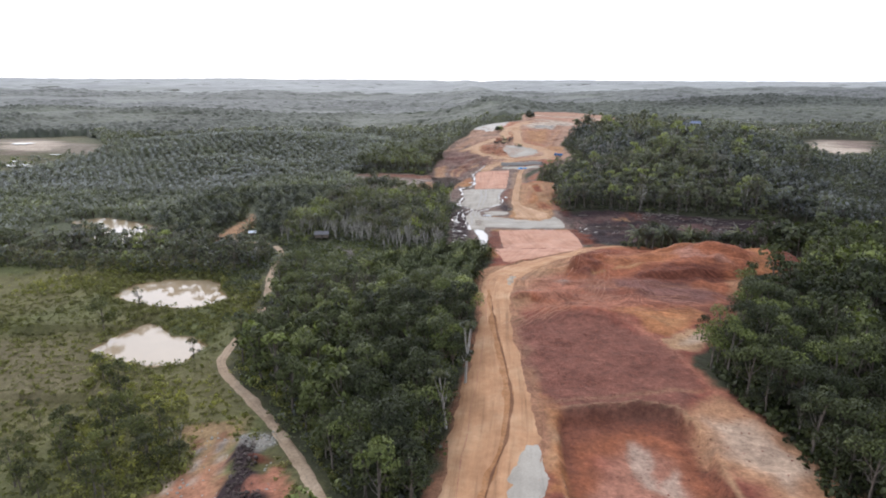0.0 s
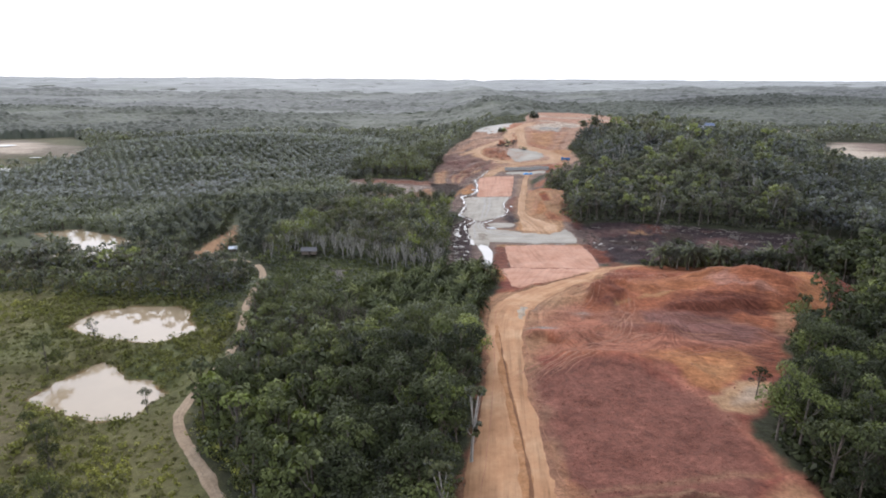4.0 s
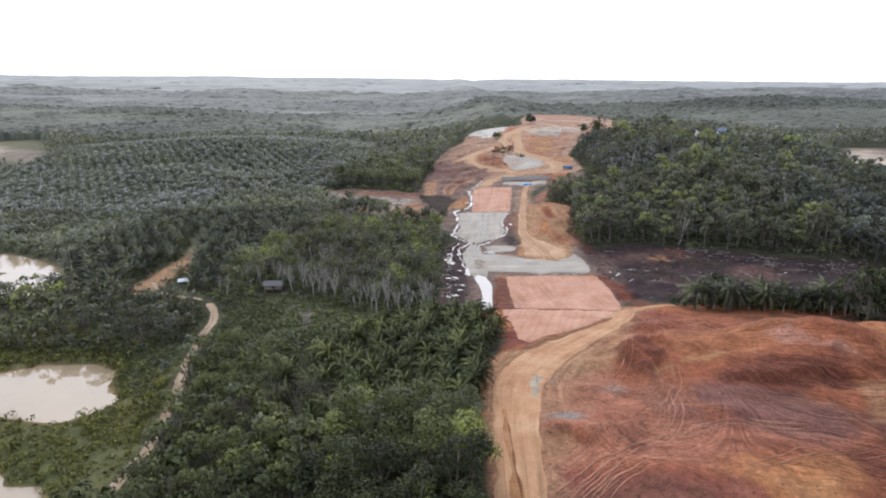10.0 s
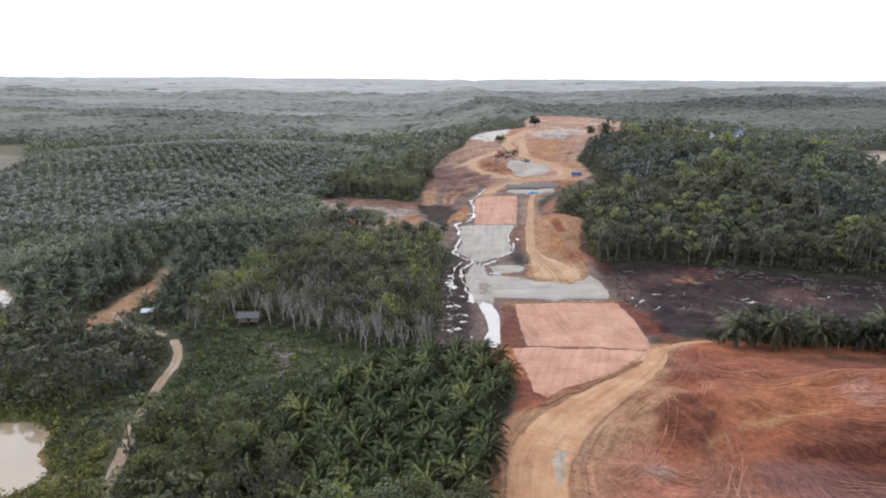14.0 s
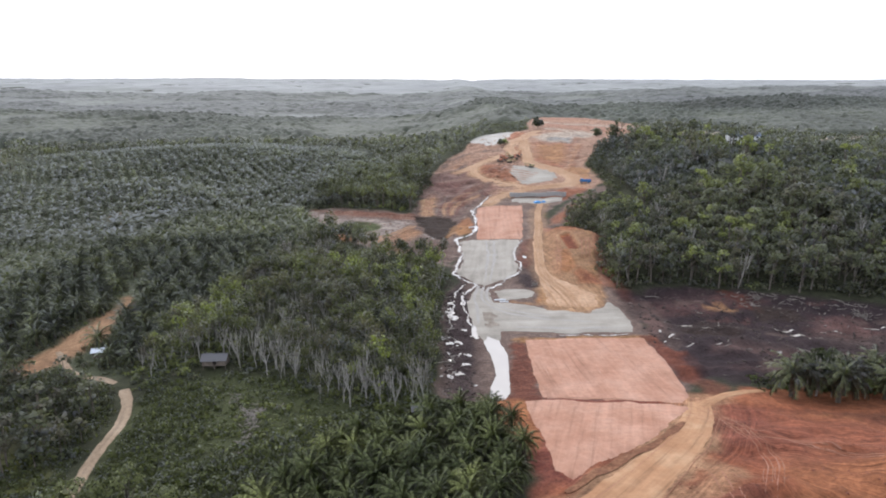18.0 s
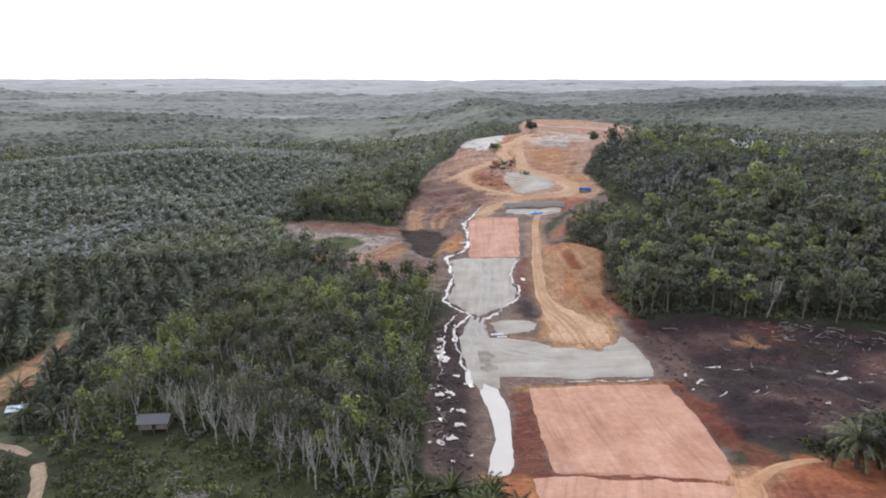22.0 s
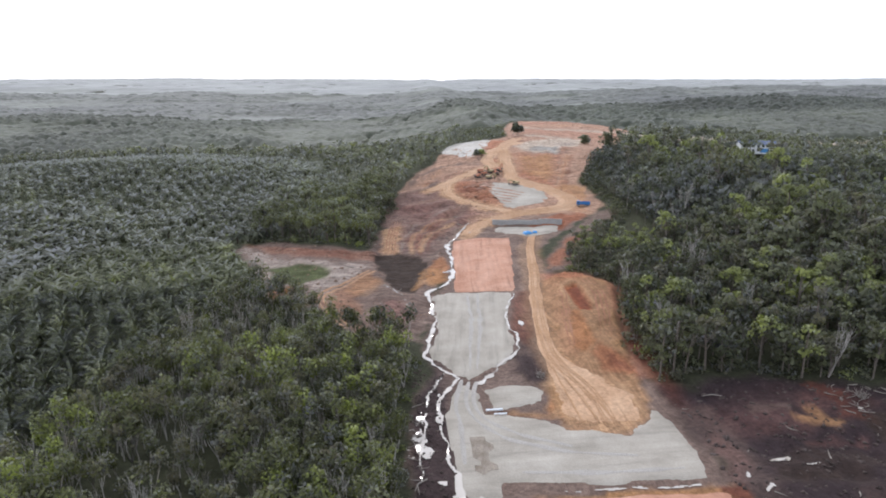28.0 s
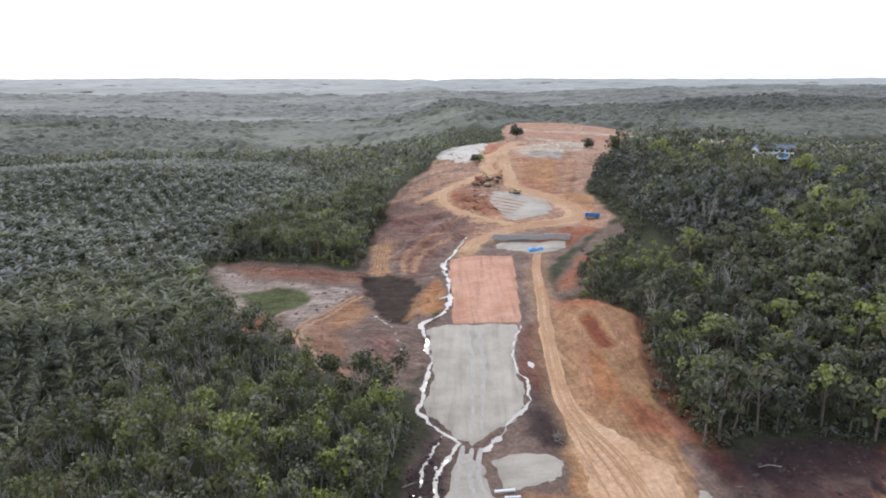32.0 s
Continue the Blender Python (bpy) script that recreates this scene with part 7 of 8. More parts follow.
v, f = rut_lines([[(21.5, 253), (27, 257), (34, 263.2), (44, 270), (50, 276), (55, 282)]], 2.4, 0.2)
tagged(new("slab_bank", mesh_of("slab_bank", v, f, [earth("crumbled_brown_bank", (0.12, 0.052, 0.026), (0.18, 0.08, 0.042), (0.25, 0.125, 0.066), 1.2, 0.3, bump=0.2)], smooth=True)), "crumbling brown bank below the pink fill", "bank", "", "stuff")


def beside(rows, offset):
    """A line along a road, that far to its right."""
    R = np.array(rows, float)[:, :2]
    d = np.gradient(R, axis=0)
    d /= np.linalg.norm(d, axis=1, keepdims=True)
    return R + np.stack([d[:, 1], -d[:, 0]], 1) * offset


M_RUT_TAN = earth("packed_tan_rut", (0.35, 0.20, 0.105), (0.405, 0.24, 0.13), (0.45, 0.28, 0.165), 1.5, 0.2)
lines = [beside(ACCESS, k) for k in (-1.7, -0.9, 0.6, 1.4)]
lines += [[(40 + k, 400), (42 + 1.6 * k, 390), (44 + 2.6 * k, 378), (45 + 3.0 * k, 368)] for k in (-1.6, -0.3, 1.1)]
lines += [beside(UP_ROAD, k) for k in (-2.4, -1.0, 1.2, 2.6)] + [beside(LOOP, k) for k in (-1.2, 1.2)] + [beside(LOOP_2, k) for k in (-0.9, 0.9)]
v, f = rut_lines(lines, 0.55, 0.36)
tagged(new("road_ruts", mesh_of("road_ruts", v, f, [M_RUT_TAN], smooth=True)), "packed wheel ruts on the earth roads", "ruts", "", "stuff")
lines = [[(52 + k, 432), (53.5 + 1.1 * k, 444), (55 + 1.2 * k, 456)] for k in (-1, 0.4)] + [[(64 + k, 462), (65 + k, 448), (62 + k, 430), (58 + k, 414)] for k in (0, 1.8, 3.4)] + [[(47 + k, 410), (49 + k, 424), (51 + k, 438)] for k in (0, 1.5)]
lines += [beside([(-4, 533), (0, 551), (8, 563), (17, 572)], k) for k in (-1, 1)] + [beside([(-2, 523), (5, 545), (16, 557)], k) for k in (-1, 1)] + [beside([(-13, 520), (-13, 545), (-11, 575)], k) for k in (-2, -0.6, 0.8, 2.2)]
lines += [beside([(88, 617), (99, 655), (111, 692)], k) for k in (-1.5, 1.5)] + [[(74 + 3 * k, 705), (72 + 3 * k, 680), (70 + 3.4 * k, 655)] for k in range(5)]
v, f = rut_lines(lines, 0.6, 0.12)
tagged(new("slope_ruts", mesh_of("slope_ruts", v, f, [M_RUT_DARK], smooth=True)), "machine tracks on the clay slopes", "ruts", "", "stuff")
# roller and drain lines on the fill slabs and the gravel
lines = []
for x in (28, 31.5, 36, 43, 46, 52, 55, 58):
    y0, y1 = sorted(rng.uniform(302, 338, 2))
    lines.append([(x, y0), (x + rng.normal() * 0.3, (y0 + y1) / 2), (x + rng.normal() * 0.6, y1 + 3)])
lines += [[(24, 300), (40, 298.2), (57, 295)], [(47, 338), (52, 322), (58, 308), (61, 300)], [(52, 339), (57, 322), (63, 306)], [(21, 525), (19, 505), (19, 490), (22, 472)], [(23, 525), (21, 505), (21.5, 488)], [(37, 515), (36, 500), (36, 480)]]
v, f = rut_lines(lines, 0.3, 0.33)
tagged(new("slab_marks", mesh_of("slab_marks", v, f, [earth("worn_fill", (0.38, 0.21, 0.14), (0.44, 0.25, 0.175), (0.48, 0.28, 0.2), 1.5, 0.2)], smooth=True)), "dark roller marks on the pink fill", "ruts", "", "stuff")
lines = [[(14, 391), (12, 380), (14, 370), (20, 362), (34, 356), (50, 354)], [(16, 391), (14, 380), (16, 371), (23, 364), (36, 358)], [(12, 392), (9.5, 380), (10, 368), (10, 352)], [(15, 398), (17, 420), (19, 440), (19, 460)], [(17, 398), (20, 420), (22, 440), (23, 461)], [(22, 349), (40, 348), (58, 349)], [(24, 352.5), (40, 352), (56, 353)], [(26, 404), (28, 425), (27, 450)], [(9, 410), (10, 430), (9, 455)]]
v, f = rut_lines([q for q in lines[:6]], 1.9, 0.29)
tagged(new("gravel_marks", mesh_of("gravel_marks", v, f, [earth("worn_gravel", (0.33, 0.305, 0.272), (0.36, 0.335, 0.30), (0.39, 0.365, 0.33), 3, 0.2)], smooth=True)), "pale wheel marks on the grey gravel", "ruts", "", "stuff")
lines = []
for k in range(5):
    lines.append([(27 + 3 * k, 618 + 4 * k), (40 + 3 * k, 606 + 4 * k), (56 + 2.5 * k, 590 + 4 * k)])
v, f = rut_lines(lines, 1.6, 0.34)
tagged(new("oval_furrows", mesh_of("oval_furrows", v, f, [M_RUT_DARK], smooth=True)), "red furrows across the gravel oval", "ruts", "", "stuff")

# clods, logs and roots on the bare ground


def lump(rng):
    """A rough clod or stone: a bent octahedron."""
    v = np.array([(1, 0, 0), (-1, 0, 0), (0, 1, 0), (0, -1, 0), (0, 0, 0.8), (0, 0, -0.5)], float) * rng.uniform(0.6, 1.2, (6, 1)) + rng.normal(size=(6, 3)) * 0.12
    f = np.array([(0, 2, 4), (2, 1, 4), (1, 3, 4), (3, 0, 4), (2, 0, 5), (1, 2, 5), (3, 1, 5), (0, 3, 5)])
    return None, (v * 0.35, f)


def strewn(P, count, off=()):
    lo, hi = P.min(0), P.max(0)
    p = rng.uniform(lo, hi, (count, 2))
    m = sdf(p[:, 0], p[:, 1], P) < -1
    for Q in off:
        m &= sdf(p[:, 0], p[:, 1], Q) > 0.5
    p = p[m]
    return np.c_[p, ground_z(p[:, 0], p[:, 1])]


LUMPS = [lump(rng) for _ in range(5)]
FLATTISH = [SLAB_UP, SLAB_LOW, GRAVEL_LOW, GRAVEL_SPOT, GRAVEL_UP, PINK_UP, POOL]
road = np.concatenate([strewn(CUT, 3600), strewn(MOUND_TOP, 1200)])
road = road[line_distance(road[:, 0], road[:, 1], lane[:, :2]) > np.interp(road[:, 1], lane[:8, 1], lane[:8, 2]) / 2 + 1]
scattered("red_clods", road, LUMPS, (earth("red_clod", (0.15, 0.060, 0.042), (0.225, 0.094, 0.066), (0.30, 0.14, 0.10), 2, 0.3),), rng, (0.25, 1.0), "loose clods on the red earth", "clods", False)
scattered("pale_rocks", np.concatenate([strewn(poly("-51,130 -47,134 -41,133 -39,126 -44,123 -49,125"), 240), strewn(BARE_PATCH, 260, [HEAP])]), LUMPS, (earth("pale_broken_rock", (0.26, 0.25, 0.22), (0.34, 0.33, 0.29), (0.42, 0.40, 0.36), 2, 0.3),), rng, (0.4, 1.5), "pale broken rocks beside the sandy track", "rocks", False)
M_PEAT_CLOD = earth("dark_peat_clod", (0.04, 0.03, 0.026), (0.075, 0.056, 0.05), (0.12, 0.095, 0.085), 2, 0.3)
scattered("peat_clods", np.concatenate([strewn(PEAT, 2200, [poly("58,295 88,295 88,312 78,335 62,335")]), strewn(poly("-3,300 -3,400 8,396 6,340 9,300"), 500), strewn(HEAP, 900)]), LUMPS, (M_PEAT_CLOD,), rng, (0.5, 2.2), "clods of dug dark peat", "clods", False)
scattered("earth_clods", np.concatenate([strewn(LEFT_WORKS, 2600, FLATTISH + [DARK_HOLE]), strewn(UPPER, 1400, [OVAL, PALE_SHELF])]), LUMPS, (earth("brown_clod", (0.13, 0.085, 0.06), (0.2, 0.13, 0.095), (0.28, 0.19, 0.14), 2, 0.3),), rng, (0.5, 2.4), "loose clods on the cleared brown ground", "clods", False)
M_DEADWOOD = bark("grey_dead_wood", (0.13, 0.11, 0.09), (0.34, 0.30, 0.26), 4)


def log(rng):
    n, c = rng.uniform(1.5, 4.0), rng.normal(size=2) * 0.2
    return None, tube([(-n / 2, 0, 0.12), (0, c[0], 0.2), (n / 2, c[1], 0.15 + rng.uniform(0, 0.5))], [0.14, 0.12, 0.05], 5)


LOGS = [log(rng) for _ in range(6)]
band = poly("100,382 118,384 160,374 200,370 205,350 160,356 130,366 110,370")
scattered("felled_logs", np.concatenate([strewn(band, 420), strewn(PEAT, 60), strewn(poly("-3,300 -3,380 2,380 2,300"), 70), strewn(LEFT_WORKS, 120, FLATTISH)]), LOGS, (M_DEADWOOD,), rng, (0.5, 1.5), "felled logs and roots on the peat", "logs", False)

# ---- things ----
M_BLUE = paint("blue_painted_steel", (0.03, 0.16, 0.42))
M_ORANGE_PAINT = paint("orange_machine_paint", (0.40, 0.16, 0.085), wear=0.35)
M_YELLOW = paint("yellow_machine_paint", (0.42, 0.33, 0.17), wear=0.35)
M_DARK = paint("dark_steel", (0.09, 0.075, 0.065), 0.6)
M_RUBBER_TYRE = paint("black_tyre", (0.02, 0.02, 0.02), 0.9)
M_GLASS = paint("dark_cab_glass", (0.03, 0.045, 0.05), 0.08)
M_WHITE = paint("white_painted_wall", (0.74, 0.74, 0.72), 0.7)
M_ZINC = paint("pale_zinc_sheet", (0.62, 0.66, 0.70), 0.4, 0.3)
M_OLDROOF = paint("weathered_grey_roof", (0.13, 0.125, 0.128), 0.9, 0, 0.35, 0.8)
M_TIMBER = bark("weathered_timber", (0.12, 0.095, 0.07), (0.26, 0.21, 0.17), 2)
M_CONCRETE = paint("raw_concrete", (0.36, 0.35, 0.33), 0.9, 0, 0.35, 0.5)
M_TARP = paint("blue_tarpaulin", (0.06, 0.28, 0.60), 0.5)
M_BLUEROOF = paint("blue_grey_roof_sheet", (0.075, 0.105, 0.19), 0.45, 0.2)
M_WHITEPIPE = paint("white_plastic_pipe", (0.78, 0.80, 0.82), 0.4)


def box(bm, x, y, z, sx, sy, sz, turn=None, bevel=0.0):
    m = pose(x, y, z) @ (turn or Matrix()) @ Matrix.Diagonal((sx, sy, sz, 1))
    made = bmesh.ops.create_cube(bm, size=1, matrix=m)["verts"]
    if bevel:
        edges = list({e for v in made for e in v.link_edges})
        bmesh.ops.bevel(bm, geom=edges, offset=bevel, segments=2, affect="EDGES")
    return bm


def rod(bm, a, b, r, sides=8, r2=None):
    a, b = Vector(a), Vector(b)
    m = Matrix.Translation((a + b) / 2) @ (b - a).to_track_quat("Z", "Y").to_matrix().to_4x4()
    bmesh.ops.create_cone(bm, cap_ends=True, segments=sides, radius1=r, radius2=r if r2 is None else r2, depth=(b - a).length, matrix=m)
    return bm


def prism(bm, outline, y0, y1):
    """A solid from an outline in x and z, between two y."""
    front = [bm.verts.new((x, y0, z)) for x, z in outline]
    back = [bm.verts.new((x, y1, z)) for x, z in outline]
    bm.faces.new(front[::-1])
    bm.faces.new(back)
    for i in range(len(outline)):
        j = (i + 1) % len(outline)
        bm.faces.new((front[i], front[j], back[j], back[i]))
    bmesh.ops.recalc_face_normals(bm, faces=bm.faces)
    return bm


def B():
    return bmesh.new()


def ground_at(x, y):
    return float(ground_z(x, y)[0])


def excavator(x, y, turn, material, label, lift=0.6):
    """A tracked digger about 9 m long, its boom folded or raised."""
    root = tagged(new("excavator"), label, "excavator", "parked diggers")
    for side in (-1, 1):
        belt = prism(B(), [(-2.0, 0.25), (-1.7, 0.0), (1.7, 0.0), (2.0, 0.25), (2.0, 0.65), (1.7, 0.9), (-1.7, 0.9), (-2.0, 0.65)], side * 1.25 - 0.3, side * 1.25 + 0.3)
        t = part("track_belt", belt, M_DARK, root)
        for k in range(5):
            part("road_wheel", rod(B(), (-1.4 + 0.7 * k, side * 1.25 - 0.33, 0.35), (-1.4 + 0.7 * k, side * 1.25 + 0.33, 0.35), 0.24, 10), M_RUBBER_TYRE, t)
    part("undercarriage", box(B(), 0, 0, 0.8, 1.8, 1.9, 0.5, bevel=0.06), M_DARK, root)
    part("engine_deck", box(B(), -0.9, 0, 1.65, 2.6, 2.5, 1.1, bevel=0.1), material, root)
    part("counterweight", box(B(), -2.35, 0, 1.6, 0.7, 2.5, 1.0, bevel=0.2), M_DARK, root)
    cab = part("cab", box(B(), 0.9, 0.75, 1.95, 1.5, 1.0, 1.7, bevel=0.1), material, root)
    part("windscreen", box(B(), 1.66, 0.75, 2.15, 0.03, 0.8, 1.0), M_GLASS, cab)
    part("side_window", box(B(), 0.95, 1.26, 2.2, 1.0, 0.03, 0.8), M_GLASS, cab)
    el = 3.4 + 2.2 * lift
    part("boom", prism(B(), [(0.4, 1.5), (2.4, el - 0.1), (4.4, el - 0.5), (4.5, el - 0.9), (2.6, el - 0.8), (0.9, 1.4)], -0.55, -0.15), material, root)
    part("stick", prism(B(), [(4.1, el - 0.2), (4.7, el - 0.6), (4.1 + 0.6 * lift, 1.0 + 0.8 * lift), (3.7 + 0.6 * lift, 1.1 + 0.8 * lift)], -0.5, -0.2), material, root)
    k = 0.8 * lift
    part("bucket", prism(B(), [(3.6 + 0.5 * lift, 1.2 + k), (4.2 + 0.5 * lift, 0.9 + k), (4.0 + 0.5 * lift, 0.2 + k), (3.3 + 0.5 * lift, 0.15 + k), (3.0 + 0.5 * lift, 0.7 + k)], -0.95, 0.25), M_DARK, root)
    part("boom_ram", rod(B(), (1.0, -0.35, 1.8), (2.6, -0.35, el - 0.5), 0.08), M_ZINC, root)
    root.matrix_basis = pose(x, y, ground_at(x, y) + 0.22, 0, 0, turn)
    return root


for x, y, turn, material, word, lift in ((42, 651, 20, M_ORANGE_PAINT, "orange", 0.2), (46, 655, 200, M_ORANGE_PAINT, "orange", 0.5), (51, 658, 150, M_YELLOW, "yellow", 0.7), (54, 650, 100, M_ORANGE_PAINT, "orange", 0.4), (49, 646, 340, M_YELLOW, "yellow", 0.2), (57, 657, 60, M_ORANGE_PAINT, "orange", 0.9), (45, 661, 10, M_ORANGE_PAINT, "orange", 0.3), (63, 626, 190, M_YELLOW, "yellow", 0.1)):
    excavator(x, y, turn, material, f"{word} tracked excavator parked on the earth terrace", lift)
excavator(205, 800, 120, M_ZINC, "pale excavator with a raised boom on the plateau", 2.2)


def truck(x, y, turn, body, label):
    root = tagged(new("dump_truck"), label, "truck")
    part("chassis", box(B(), 0, 0, 0.85, 7.2, 0.9, 0.3, bevel=0.05), M_DARK, root)
    cab = part("cab", prism(B(), [(1.9, 0.9), (3.7, 0.9), (3.75, 1.8), (3.45, 2.8), (1.9, 2.85)], -1.15, 1.15), body, root)
    part("windscreen", box(B(), 3.63, 0, 2.25, 0.05, 1.9, 0.8, pose(0, 0, 0, 0, -16, 0)), M_GLASS, cab)
    for side in (-1, 1):
        part("door_window", box(B(), 2.8, side * 1.16, 2.3, 0.9, 0.03, 0.65), M_GLASS, cab)
    part("tipper_bed", prism(B(), [(-3.7, 1.1), (1.7, 1.1), (1.8, 2.5), (1.6, 2.5), (1.5, 1.3), (-3.5, 1.3), (-3.7, 1.9)], -1.2, 1.2), body, root)
    for side in (-1, 1):
        part("bed_wall", box(B(), -0.95, side * 1.2, 1.75, 5.4, 0.08, 1.3, bevel=0.02), body, root)
        for wx in (2.7, -1.4, -2.6):
            w = part("tyre", rod(B(), (wx, side * 1.15 - 0.18, 0.52), (wx, side * 1.15 + 0.18, 0.52), 0.52, 16), M_RUBBER_TYRE, root)
            part("rim", rod(B(), (wx, side * 1.15 - 0.2, 0.52), (wx, side * 1.15 + 0.2, 0.52), 0.27, 12), M_ZINC, w)
    root.matrix_basis = pose(x, y, ground_at(x, y) + 0.25, 0, 0, turn)


truck(93, 572, 170, M_BLUE, "blue dump truck parked beside the hill road")


def corrugated(width, run, thick=0.05, wave=0.06, pitch=0.35):
    """A wavy roof sheet in x and y, from y = 0 to run."""
    bm = B()
    n = int(width / pitch * 2)
    rows = []
    for z in (0, -thick):
        for y in (0, run):
            rows.append([bm.verts.new((-width / 2 + width * i / n, y, z + wave * (i % 2))) for i in range(n + 1)])
    for a, b in ((0, 1), (3, 2), (1, 3), (2, 0)):
        for i in range(n):
            bm.faces.new((rows[a][i], rows[a][i + 1], rows[b][i + 1], rows[b][i]))
    bm.faces.new((rows[0][0], rows[1][0], rows[3][0], rows[2][0]))
    bm.faces.new((rows[0][n], rows[2][n], rows[3][n], rows[1][n]))
    bmesh.ops.recalc_face_normals(bm, faces=bm.faces)
    return bm


def hut(x, y, turn, wide, deep, floor, tall, roof_mat, wall_mat, label, rise=1.1, name="hut"):
    """A field hut on posts: boarded walls, a door opening, a gable roof of sheets."""
    root = tagged(new(name), label, "hut")
    z0 = floor
    if floor > 0.4:
        for px in (-1, 0, 1):
            for py in (-1, 1):
                part("post", rod(B(), (px * (wide / 2 - 0.2), py * (deep / 2 - 0.2), -0.4), (px * (wide / 2 - 0.2), py * (deep / 2 - 0.2), floor), 0.1, 7), M_TIMBER, root)
    part("floor_deck", box(B(), 0, 0, z0 + 0.06, wide, deep, 0.12), M_TIMBER, root)
    n = int(wide / 0.5)
    for py in (-1, 1):
        for i in range(n):
            if py < 0 and i in (n // 2, n // 2 + 1):
                continue
            part("board", box(B(), -wide / 2 + (i + 0.5) * wide / n, py * (deep / 2 - 0.05), z0 + tall / 2 + 0.1, wide / n - 0.03, 0.05 + 0.012 * (i % 2), tall), wall_mat, root)
    for px in (-1, 1):
        part("end_wall", prism(B(), [(-deep / 2 + 0.1, z0 + 0.1), (deep / 2 - 0.1, z0 + 0.1), (deep / 2 - 0.1, z0 + tall), (0, z0 + tall + rise - 0.1), (-deep / 2 + 0.1, z0 + tall)], -0.03, 0.03), wall_mat, root).matrix_basis = pose(px * (wide / 2 - 0.06), 0, 0, 0, 0, 90)
    run = math.hypot(deep / 2 + 0.5, rise * (1 + 1.0 / deep))
    tilt = math.degrees(math.atan2(rise * (1 + 1.0 / deep), deep / 2 + 0.5))
    for side in (0, 180):
        r = part("roof_sheet", corrugated(wide + 0.9, run), roof_mat, root)
        r.matrix_basis = pose(0, 0, 0, 0, 0, side) @ pose(0, 0, z0 + tall + rise + 0.06) @ pose(0, 0, 0, -tilt, 0, 0)
    part("ridge_cap", rod(B(), (-wide / 2 - 0.45, 0, z0 + tall + rise + 0.08), (wide / 2 + 0.45, 0, z0 + tall + rise + 0.08), 0.1, 6), roof_mat, root)
    root.matrix_basis = pose(x, y, ground_at(x, y), 0, 0, turn)
    return root


hut(-70, 320.5, 4, 6.8, 4.2, 1.2, 1.9, M_OLDROOF, M_TIMBER, "weathered timber hut on posts at the plantation edge")
hut(-109.5, 329, 14, 3.4, 2.6, 0.1, 2.0, M_ZINC, M_TIMBER, "small hut with a pale zinc roof among palms", 0.6)
hut(-8, 291, 10, 3.6, 2.4, 0.1, 1.6, M_OLDROOF, M_TIMBER, "low brown shelter under the bare trees", 0.5, "shelter")
hut(-642, 938, 10, 8, 5, 0.1, 2.6, M_ZINC, M_WHITE, "pale shed on the far flats", 1.5, "shed")


def site_building(x, y, turn, label):
    """A long two-storey site hall with a blue-grey roof and white walls."""
    root = tagged(new("site_building"), label, "building")
    L, D, H = 24, 10, 5.6
    wall = part("wall", box(B(), 0, 0, H / 2 - 0.5, L, D, H + 1), M_WHITE, root)
    for side in (-1, 1):
        for k in range(8):
            for z in (1.6, 4.4):
                w = part("window", box(B(), -L / 2 + 2 + k * 3.3, side * (D / 2 + 0.02), z, 1.6, 0.08, 1.2), M_GLASS, root)
                part("sill", box(B(), -L / 2 + 2 + k * 3.3, side * (D / 2 + 0.1), z - 0.65, 1.8, 0.2, 0.08), M_CONCRETE, w)
    part("blue_panel", box(B(), 4, -D / 2 - 0.06, 1.4, 5, 0.1, 2.8), M_TARP, root)
    run, rise = math.hypot(D / 2 + 0.8, 2.2), 2.2
    tilt = math.degrees(math.atan2(rise, D / 2 + 0.8))
    for side in (0, 180):
        part("roof", corrugated(L + 1.6, run, 0.1, 0.1, 0.7), M_BLUEROOF, root).matrix_basis = pose(0, 0, 0, 0, 0, side) @ pose(0, 0, H + rise - 0.1) @ pose(0, 0, 0, -tilt, 0, 0)
    for px in (-1, 1):
        part("gable", prism(B(), [(-D / 2, H - 0.05), (D / 2, H - 0.05), (0, H + rise - 0.4)], -0.08, 0.08), M_WHITE, root).matrix_basis = pose(px * (L / 2 - 0.1), 0, 0, 0, 0, 90)
    root.matrix_basis = pose(x, y, ground_at(x, y), 0, 0, turn)


site_building(240, 668, -8, "long white site hall with a blue-grey roof")


def culvert_wall():
    """Concrete wing wall of the culvert under the hill road, cast in panels."""
    root = tagged(new("culvert_wall"), "raw concrete culvert wall cast in panels at the pit", "retaining wall")
    a, b = np.array((40.5, 557.5)), np.array((75.5, 546.5))
    n = 12
    turn = math.degrees(math.atan2(b[1] - a[1], b[0] - a[0]))
    for i in range(n):
        c = a + (b - a) * (i + 0.5) / n
        z = ground_at(c[0] + 0.8, c[1] - 3.5)
        part("panel", box(B(), c[0], c[1], z + 1.4, np.hypot(*(b - a)) / n - 0.08, 0.4 + 0.05 * (i % 2), 3.2, pose(0, 0, 0, 0, 0, turn), 0.03), M_CONCRETE, root)
        part("coping", box(B(), c[0], c[1], z + 3.1, np.hypot(*(b - a)) / n - 0.05, 0.6, 0.2, pose(0, 0, 0, 0, 0, turn), 0.03), M_CONCRETE, root)


culvert_wall()
sheet("pit_floor", poly("40,546 42,555 73,546 72,536 56,533"), M_GRAVEL, 0.2, "grey gravel floor of the culvert pit", 2, (1, -0.3))


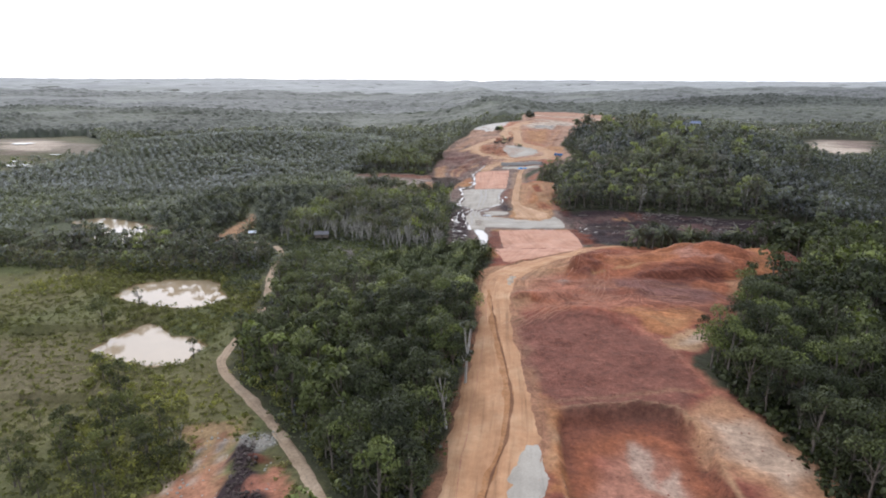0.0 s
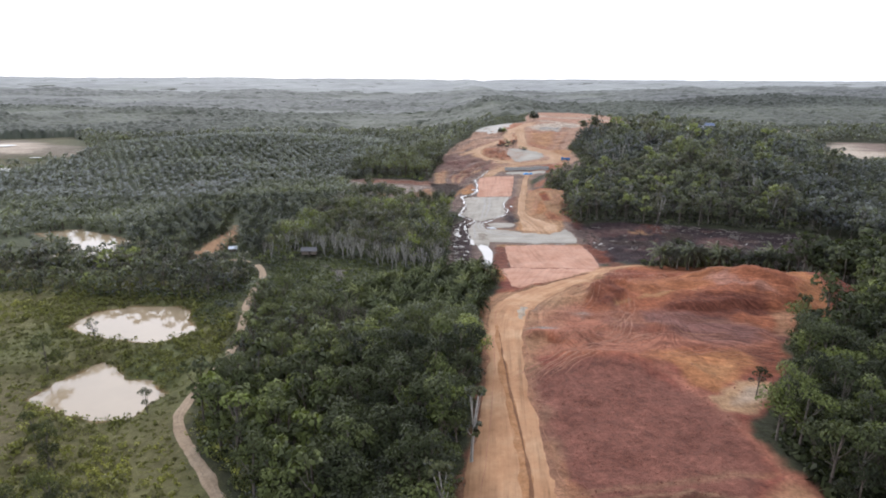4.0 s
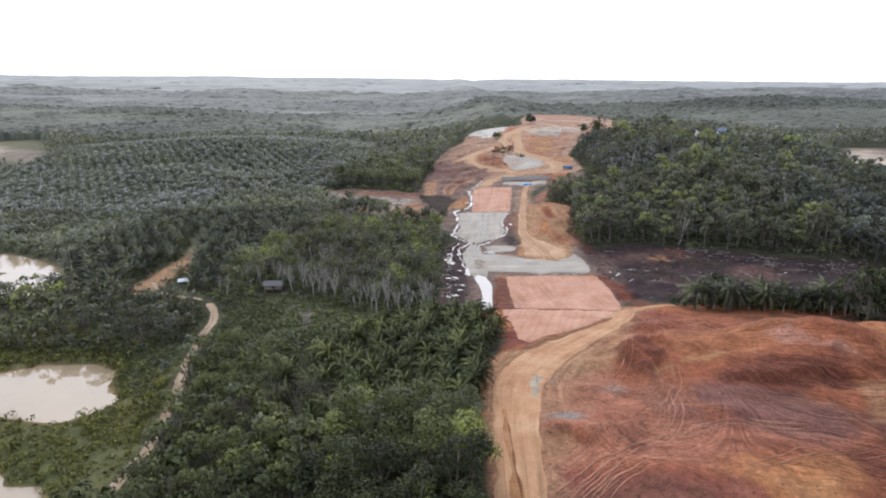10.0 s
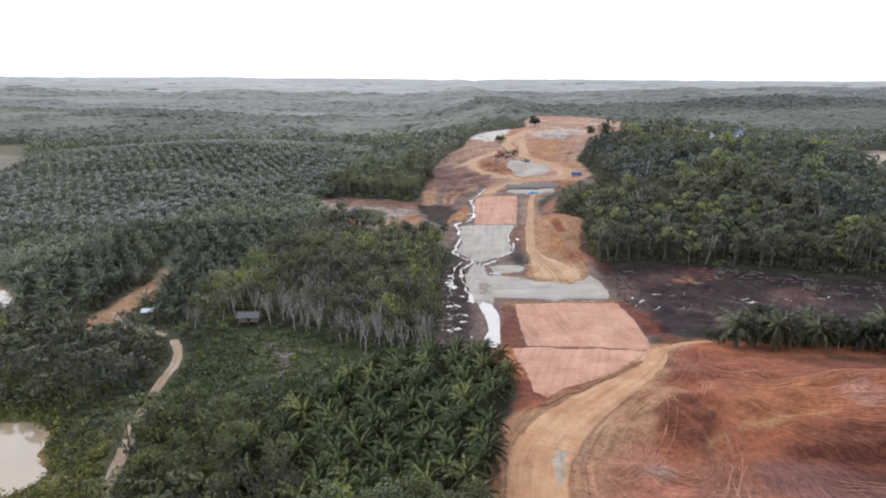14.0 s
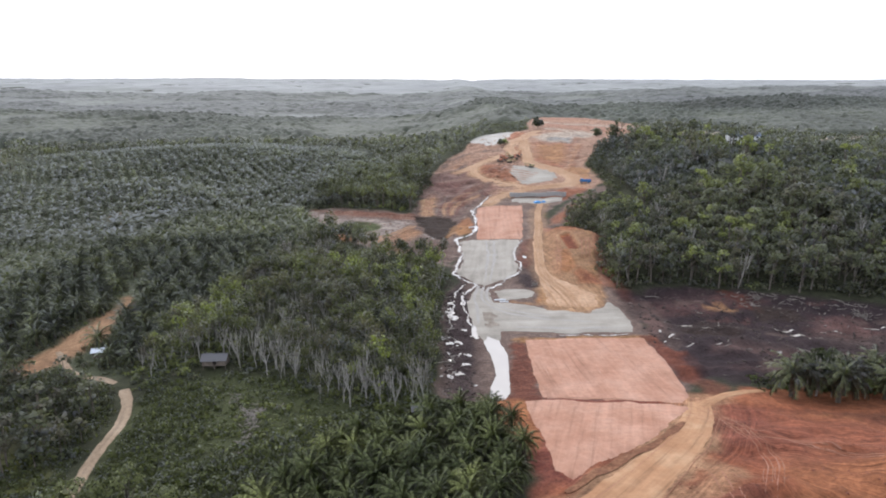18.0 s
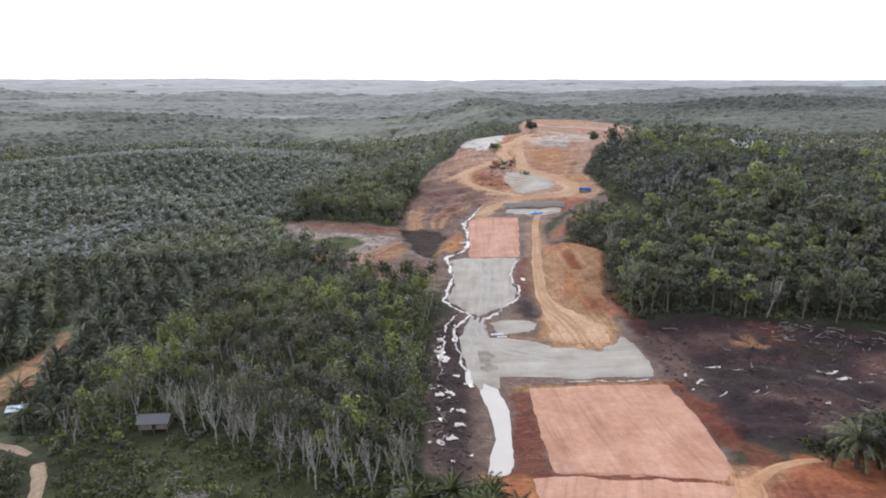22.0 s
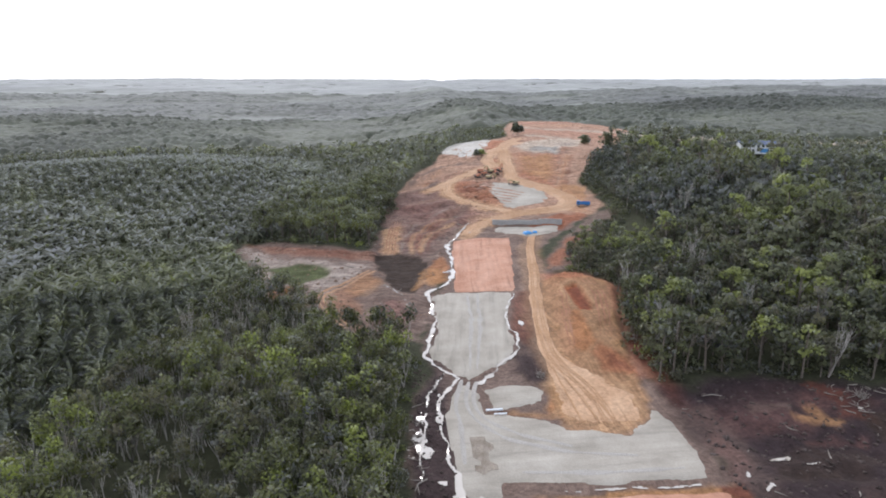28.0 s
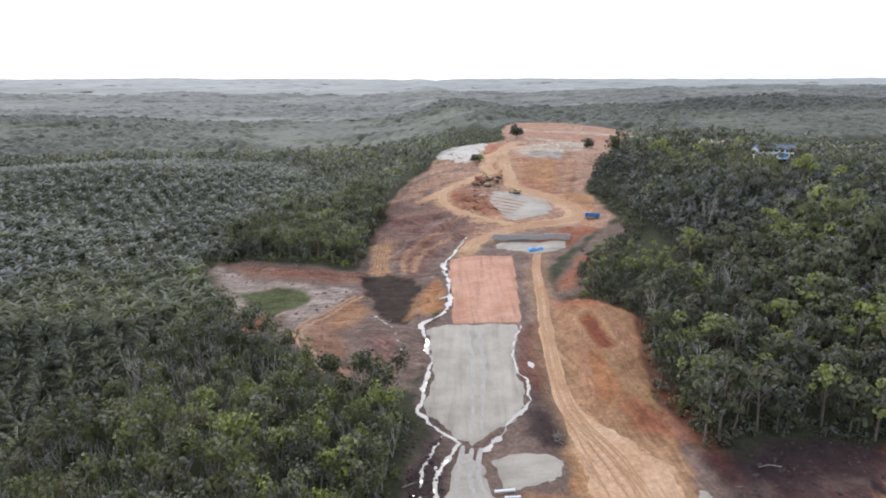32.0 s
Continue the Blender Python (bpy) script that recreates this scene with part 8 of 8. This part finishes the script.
def tarp(x, y, w, d, tall, turn, label):
    """A sheet thrown over a stack: a sagging, creased cover."""
    bm = B()
    k = 9
    vs = [[bm.verts.new(((i / (k - 1) - 0.5) * w, (j / (k - 1) - 0.5) * d, tall * (1 - max(abs(2 * i / (k - 1) - 1), abs(2 * j / (k - 1) - 1)) ** 4) + 0.12 * vnoise(np.array([i * 1.3 + x]), np.array([j * 1.3 + y]), 1.0, 3)[0])) for j in range(k)] for i in range(k)]
    for i in range(k - 1):
        for j in range(k - 1):
            bm.faces.new((vs[i][j], vs[i + 1][j], vs[i + 1][j + 1], vs[i][j + 1]))
    me = bpy.data.meshes.new("tarpaulin")
    bm.to_mesh(me)
    bm.free()
    me.materials.append(M_TARP)
    ob = tagged(new("tarpaulin", me), label, "tarpaulin")
    ob.matrix_basis = pose(x, y, ground_at(x, y) + 0.2, 0, 0, turn)


tarp(56, 537.5, 4.5, 3, 1.2, 20, "blue tarpaulin over a stack in the culvert pit")
tarp(60, 539, 2.6, 2.2, 0.9, -10, "small blue tarpaulin cover in the culvert pit")


def pipe(x, y, long, r, turn, label):
    bm = B()
    rod(bm, (-long / 2, 0, r), (long / 2, 0, r), r, 16)
    for e in (-1, 1):
        rod(bm, (e * long / 2 - 0.12, 0, r), (e * long / 2 + 0.12, 0, r), r * 1.12, 16)
    me = bpy.data.meshes.new("drain_pipe")
    bm.to_mesh(me)
    bm.free()
    me.materials.append(M_WHITEPIPE)
    tagged(new("drain_pipe", me), label, "pipe").matrix_basis = pose(x, y, ground_at(x, y) + 0.28, 0, 0, turn)


pipe(19.2, 375, 4.0, 0.3, 4, "white drain pipe lying on the grey gravel")
pipe(20.5, 372.8, 3.0, 0.22, 2, "thin white pipe lying beside the gravel bed")
pipe(12.5, 487, 3.0, 0.25, 30, "dark end of a pipe beside the drain")


def barrel(x, y):
    bm = B()
    rod(bm, (0, 0, 0), (0, 0, 0.95), 0.32, 14)
    for z in (0.3, 0.62):
        rod(bm, (0, 0, z), (0, 0, z + 0.04), 0.34, 14)
    me = bpy.data.meshes.new("barrel")
    bm.to_mesh(me)
    bm.free()
    me.materials.append(M_WHITE)
    tagged(new("barrel", me), "white barrel at the forest edge", "barrel").matrix_basis = pose(x, y, ground_at(x, y) - 0.02)


barrel(72.5, 472.5)


def stump_heap(x, y, count, size, label):
    """Roots and branches pushed into a heap."""
    bits = []
    for _ in range(count):
        a, e = rng.uniform(0, 6.28), rng.uniform(0.1, 1.2)
        d = np.array([np.cos(a) * np.cos(e), np.sin(a) * np.cos(e), np.sin(e)]) * rng.uniform(0.5, 1.0) * size
        c = np.array([*rng.normal(size=2) * size * 0.25, 0])
        bits.append(tube([c, c + d * 0.5 + rng.normal(size=3) * 0.1, c + d], [0.12, 0.08, 0.02], 4))
    v, f, _ = join(bits)
    ob = tagged(new("stump_heap", mesh_of("stump_heap", v, f, [M_DEADWOOD], smooth=True)), label, "stump")
    ob.matrix_basis = pose(x, y, ground_at(x, y) - 0.05)


for rows in ([(-48, 272), (-48.5, 280), (-49, 289), (-50, 296)], [(-53, 290), (-49, 293), (-42, 296)], [(-58, 302), (-53, 293), (-48, 290), (-51, 286)], [(-31, 278), (-26, 286), (-20, 280), (-14, 284)]):
    rows = np.array(rows, float)
    n = 26 * (len(rows) - 1)
    u = rng.uniform(0, len(rows) - 1.001, n)
    k = u.astype(int)
    q = rows[k] + (rows[k + 1] - rows[k]) * (u - k)[:, None] + rng.normal(size=(n, 2)) * (0.9, 0.8)
    scattered("brush_litter", np.c_[q, ground_z(q[:, 0], q[:, 1]) + 0.25], LOGS, (M_DEADWOOD,), rng, (0.3, 0.8), "bleached felled brush lying in the clearing", "litter", False)
stump_heap(35, 394, 26, 2.2, "uprooted stump with bristling roots on dark earth")
stump_heap(118, 378, 40, 3.0, "heap of grey roots at the forest foot")
stump_heap(150, 364, 50, 3.4, "wide heap of roots and branches on the peat")
stump_heap(-46, 126, 22, 2.4, "bleached dead branches beside the bare patch")
